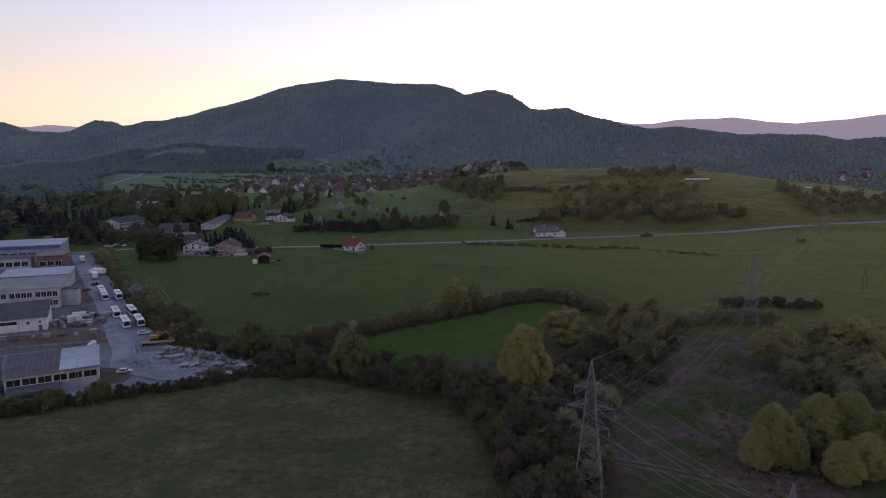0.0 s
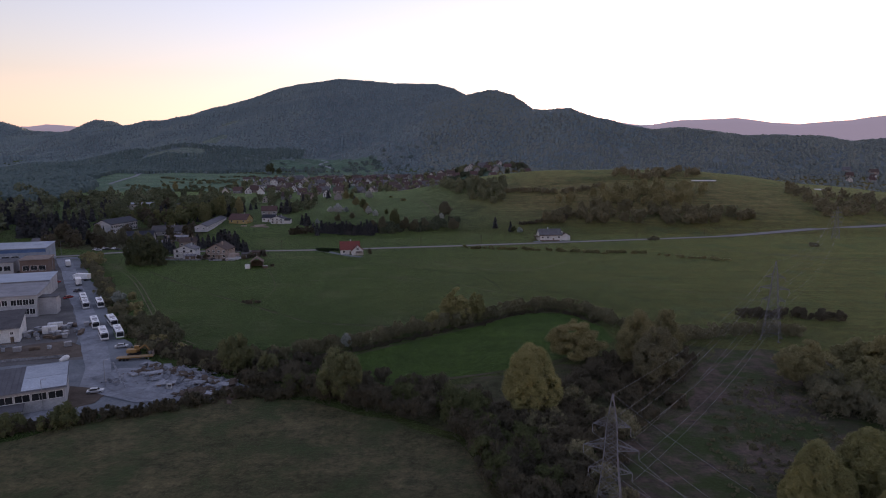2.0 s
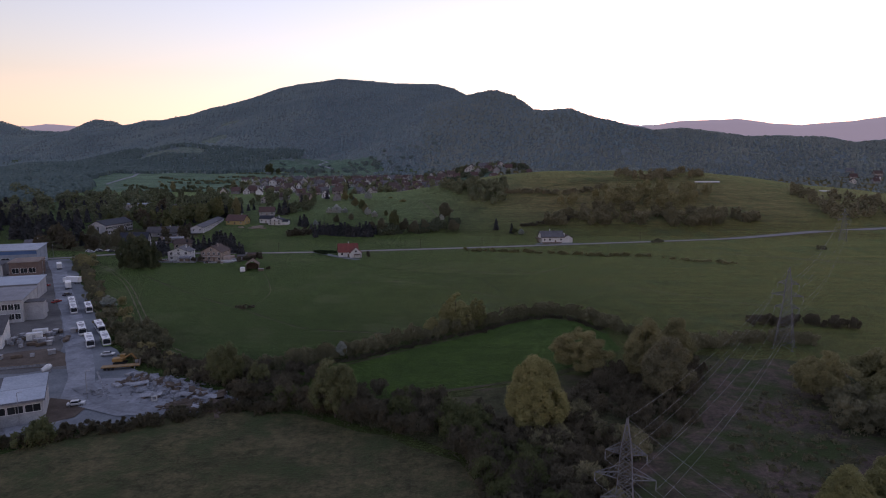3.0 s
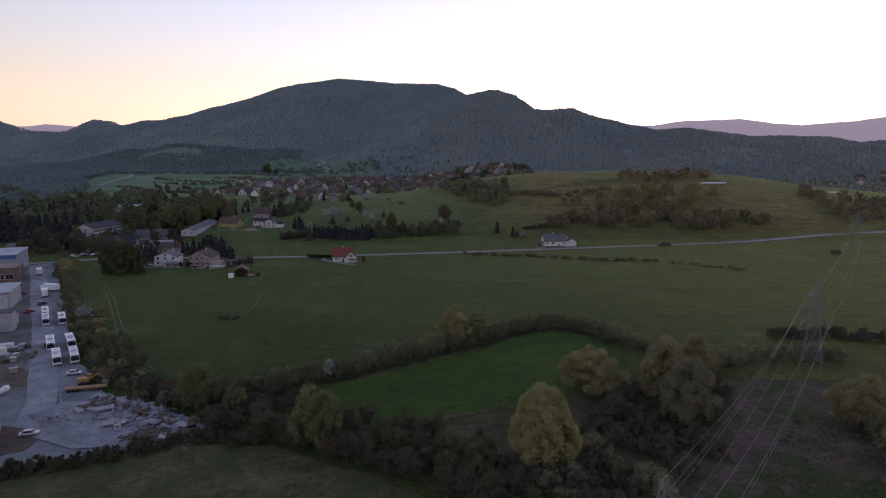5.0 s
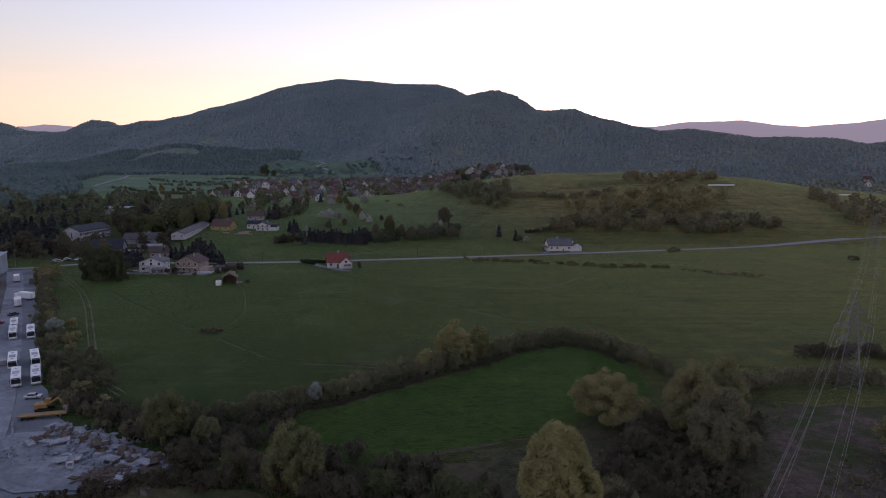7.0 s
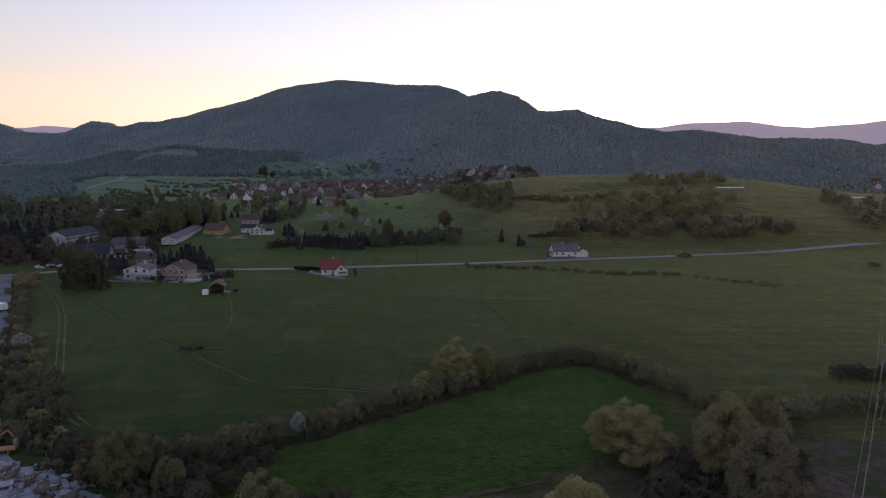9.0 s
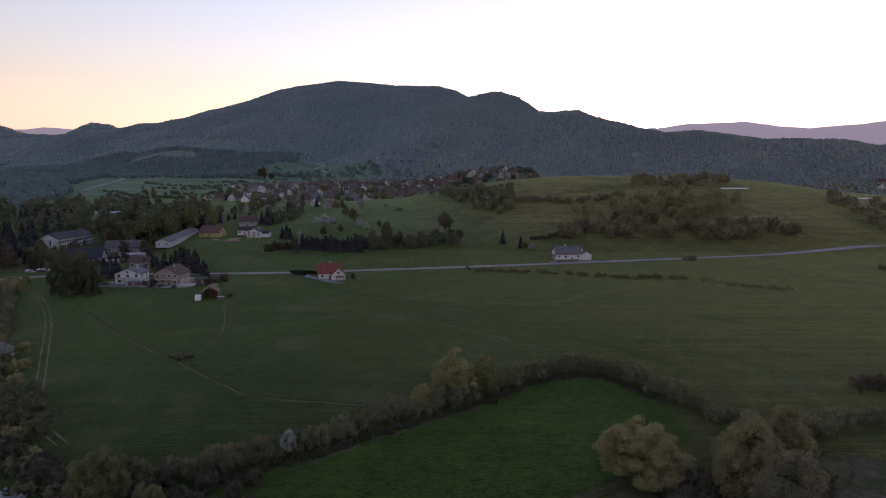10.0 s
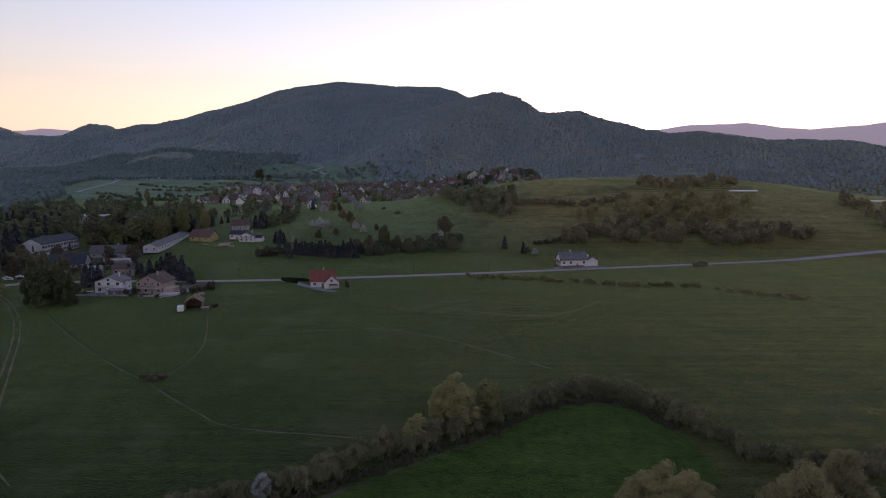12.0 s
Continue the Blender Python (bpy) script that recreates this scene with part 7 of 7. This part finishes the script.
for a, b_, c_, d_ in ((-0.7, -0.45, 0, 1.4), (0.45, 0.7, 0, 1.4), (-0.45, 0.45, 0, 0.25), (-0.45, 0.45, 1.15, 1.4)):
    part("side", box(a, -0.3, c_, b_, 0.3, d_, 0.02), CONCRETE, ring)
kerb = thing("kerb", -107, 208, 0, "long concrete kerb between lane and rubble yard", "kerb", z=0.06)
b = bmesh.new()
add_bar(b, (0, 0, 0.1), (15.5, -23, 0.1), 0.3, 0.3, 4)
part("stone", b, STONE, kerb)


# ---- the power line ----
def pylon(x, y, rz, tall, label, z=0):
    """A lattice tower with three pairs of arms."""
    ob = thing("pylon", x, y, rz, label, "pylon", "pylons", z)
    s = tall / 26.3
    waist, top = 15.2 * s, 21.4 * s
    def half(z):
        return np.interp(z, [0, waist, top, tall], [2.8 * s, 1.15 * s, 0.8 * s, 0.06])
    for sx in (-1, 1):
        for sy in (-1, 1):
            b = bmesh.new()
            zs = [-0.4, waist, top, tall]
            for z0, z1 in zip(zs, zs[1:]):
                add_bar(b, (sx * half(max(z0, 0)), sy * half(max(z0, 0)), z0), (sx * half(z1), sy * half(z1), z1), 0.075)
            part("leg", b, TOWER, ob)
            part("footing", box(sx * 2.8 * s - 0.5, sy * 2.8 * s - 0.5, -0.4, sx * 2.8 * s + 0.5, sy * 2.8 * s + 0.5, 0.15, 0.05), YARDSOIL, ob)
    levels = list(np.linspace(0.3, waist, 7)) + list(np.linspace(waist, top, 5))[1:] + list(np.linspace(top, tall * 0.985, 4))[1:]
    for a, d in (((-1, -1), (1, -1)), ((1, -1), (1, 1)), ((1, 1), (-1, 1)), ((-1, 1), (-1, -1))):
        b = bmesh.new()
        for z0, z1 in zip(levels, levels[1:]):
            h0, h1 = half(z0), half(z1)
            add_bar(b, (a[0] * h0, a[1] * h0, z0), (d[0] * h1, d[1] * h1, z1), 0.045)
            add_bar(b, (d[0] * h0, d[1] * h0, z0), (a[0] * h1, a[1] * h1, z1), 0.045)
            add_bar(b, (a[0] * h1, a[1] * h1, z1), (d[0] * h1, d[1] * h1, z1), 0.03)
        part("bracing", b, TOWER, ob)
    tips = []
    for z, reach in ((21.0 * s, 3.0 * s), (17.2 * s, 4.4 * s), (13.3 * s, 3.5 * s)):
        for sx in (-1, 1):
            b = bmesh.new()
            hh = half(z)
            tip = Vector((sx * reach, 0, z))
            for sy in (-1, 1):
                add_bar(b, (sx * hh, sy * hh, z), tip, 0.065)
                add_bar(b, (sx * hh, sy * hh, z + 1.15 * s), tip, 0.06)
                for k in range(1, 4):
                    f = k / 4
                    lo = Vector((sx * hh, sy * hh, z)).lerp(tip, f)
                    up = Vector((sx * hh, sy * hh, z + 1.15 * s)).lerp(tip, f - 0.22)
                    add_bar(b, lo, up, 0.03)
                    lo2 = Vector((sx * hh, -sy * hh, z)).lerp(tip, f - 0.22)
                    add_bar(b, lo, lo2, 0.03)
            arm = part("cross_arm", b, TOWER, ob)
            b = bmesh.new()
            add_bar(b, tip, tip - Vector((0, 0, 1.5 * s)), 0.03, 0.03, 6)
            for k in range(6):
                zz = tip.z - 0.25 - 0.2 * k * s
                add_bar(b, (tip.x, 0, zz), (tip.x, 0, zz - 0.05), 0.08, 0.07, 8)
            part("insulator", b, STEEL, arm, "pale glass insulator string")
            tips.append(ob.matrix_basis @ (tip - Vector((0, 0, 1.5 * s))))
    tips.append(ob.matrix_basis @ Vector((0, 0, tall)))
    return tips


def wires(a, b, sag, label):
    """Sagging conductors between two towers."""
    for p, q in zip(a, b):
        bm = bmesh.new()
        side = (q - p).cross(Vector((0, 0, 1))).normalized() * WIRE
        rings = []
        for k in range(25):
            t = k / 24
            c = p.lerp(q, t) - Vector((0, 0, sag * 4 * t * (1 - t)))
            rings.append([bm.verts.new(c + v) for v in (side, Vector((0, 0, WIRE)), -side, Vector((0, 0, -WIRE)))])
        for r0, r1 in zip(rings, rings[1:]):
            for k in range(4):
                bm.faces.new((r0[k], r0[(k + 1) % 4], r1[(k + 1) % 4], r1[k]))
        me = bpy.data.meshes.new("power_cable")
        bm.to_mesh(me)
        bm.free()
        me.materials.append(STEEL)
        tagged(new("power_cable", me), label, "cable", "power cables")


WIRE = 0.019
line = -math.degrees(math.atan2(88.3, 122.5))
p1 = pylon(25.7, 111.2, -18, 26.3, "grey steel lattice pylon standing in scrub")
p2 = pylon(114.0, 233.7, line, 28.0, "grey steel lattice pylon standing in the meadow")
p4 = pylon(307.0, 518.0, line, 26.0, "slim grey lattice pylon in the far meadow")
p3 = pylon(47.0, 80.0, -60, 18.5, "small grey lattice pylon behind willows")
for x, y, tall in [(-226, 1700, 34), (-655, 2000, 34), (100, 1180, 34)]:
    pylon(x, y, 20, tall, "far slim lattice pylon on the wooded slope", H1(x, y))
wires(p1, p2, 4.0, "thin pale power cable between two pylons")
wires(p2, p4, 9.0, "thin pale power cable over the meadow")
wires(p1, p3, 1.2, "thin slack power cable to the small pylon")
hp = thing("wooden_pylon", 200.5, 300.5, 10, "weathered twin wooden pole with a cross beam", "power pole")
for sx in (-1.0, 1.0):
    b = bmesh.new()
    add_bar(b, (sx * 1.3, 0, -0.4), (sx * 0.5, 0, 10.0), 0.2, 0.13, 8)
    part("pole", b, WOOD, hp)
part("cross_beam", box(-1.8, -0.12, 9.2, 1.8, 0.12, 9.45), WOOD, hp)
for z0 in (3.0, 6.0):
    part("brace", box(-1.15, -0.06, z0, 1.15, 0.06, z0 + 0.18), WOOD, hp)

up_ = thing("utility_pole", -205, 340, 25, "tall wooden utility pole beside the works", "power pole")
b = bmesh.new()
add_bar(b, (0, 0, -0.4), (0, 0, 15.0), 0.2, 0.12, 8)
part("pole", b, WOOD, up_)
for z0 in (13.4, 14.4):
    part("cross_beam", box(-1.1, -0.08, z0, 1.1, 0.08, z0 + 0.16), WOOD, up_)
    for sx in (-0.95, -0.35, 0.35, 0.95):
        b = bmesh.new()
        add_bar(b, (sx, 0, z0 + 0.16), (sx, 0, z0 + 0.42), 0.06, 0.04, 6)
        part("insulator", b, FRAME, up_)

# small poles along the country road
for x, y in [(-20, 480), (25, 490), (-118, 462), (150, 519), (210, 535)]:
    rp = thing("road_marker_pole", x, y, 0, "thin weathered wooden pole beside the road", "pole", "road poles")
    b = bmesh.new()
    add_bar(b, (0, 0, -0.3), (0, 0, 6.5), 0.13, 0.09, 7)
    part("pole", b, WOOD, rp)
    part("cross_piece", box(-0.6, -0.06, 6.0, 0.6, 0.06, 6.15), WOOD, rp)

# the sun itself, low over the far ridge
sun_bm = bmesh.new()
bmesh.ops.create_icosphere(sun_bm, subdivisions=3, radius=46)
sun_me = bpy.data.meshes.new("sun_disc")
sun_bm.to_mesh(sun_me)
sun_bm.free()
sun_mat = bpy.data.materials.new("sun_glow")
sun_mat.use_nodes = True
sun_em = sun_mat.node_tree.nodes.new("ShaderNodeEmission")
sun_em.inputs["Color"].default_value, sun_em.inputs["Strength"].default_value = (1.0, 0.78, 0.4, 1), 40
sun_mat.node_tree.links.new(sun_em.outputs[0], sun_mat.node_tree.nodes["Material Output"].inputs["Surface"])
sun_me.materials.append(sun_mat)
sun_ob = new("backdrop_sun", sun_me)
sun_ob.location = Vector((0, 50, 64)) + SUN_DIR * 4650
tagged(sun_ob, "glowing evening sun low over the far ridge", "sun", kind="structure")
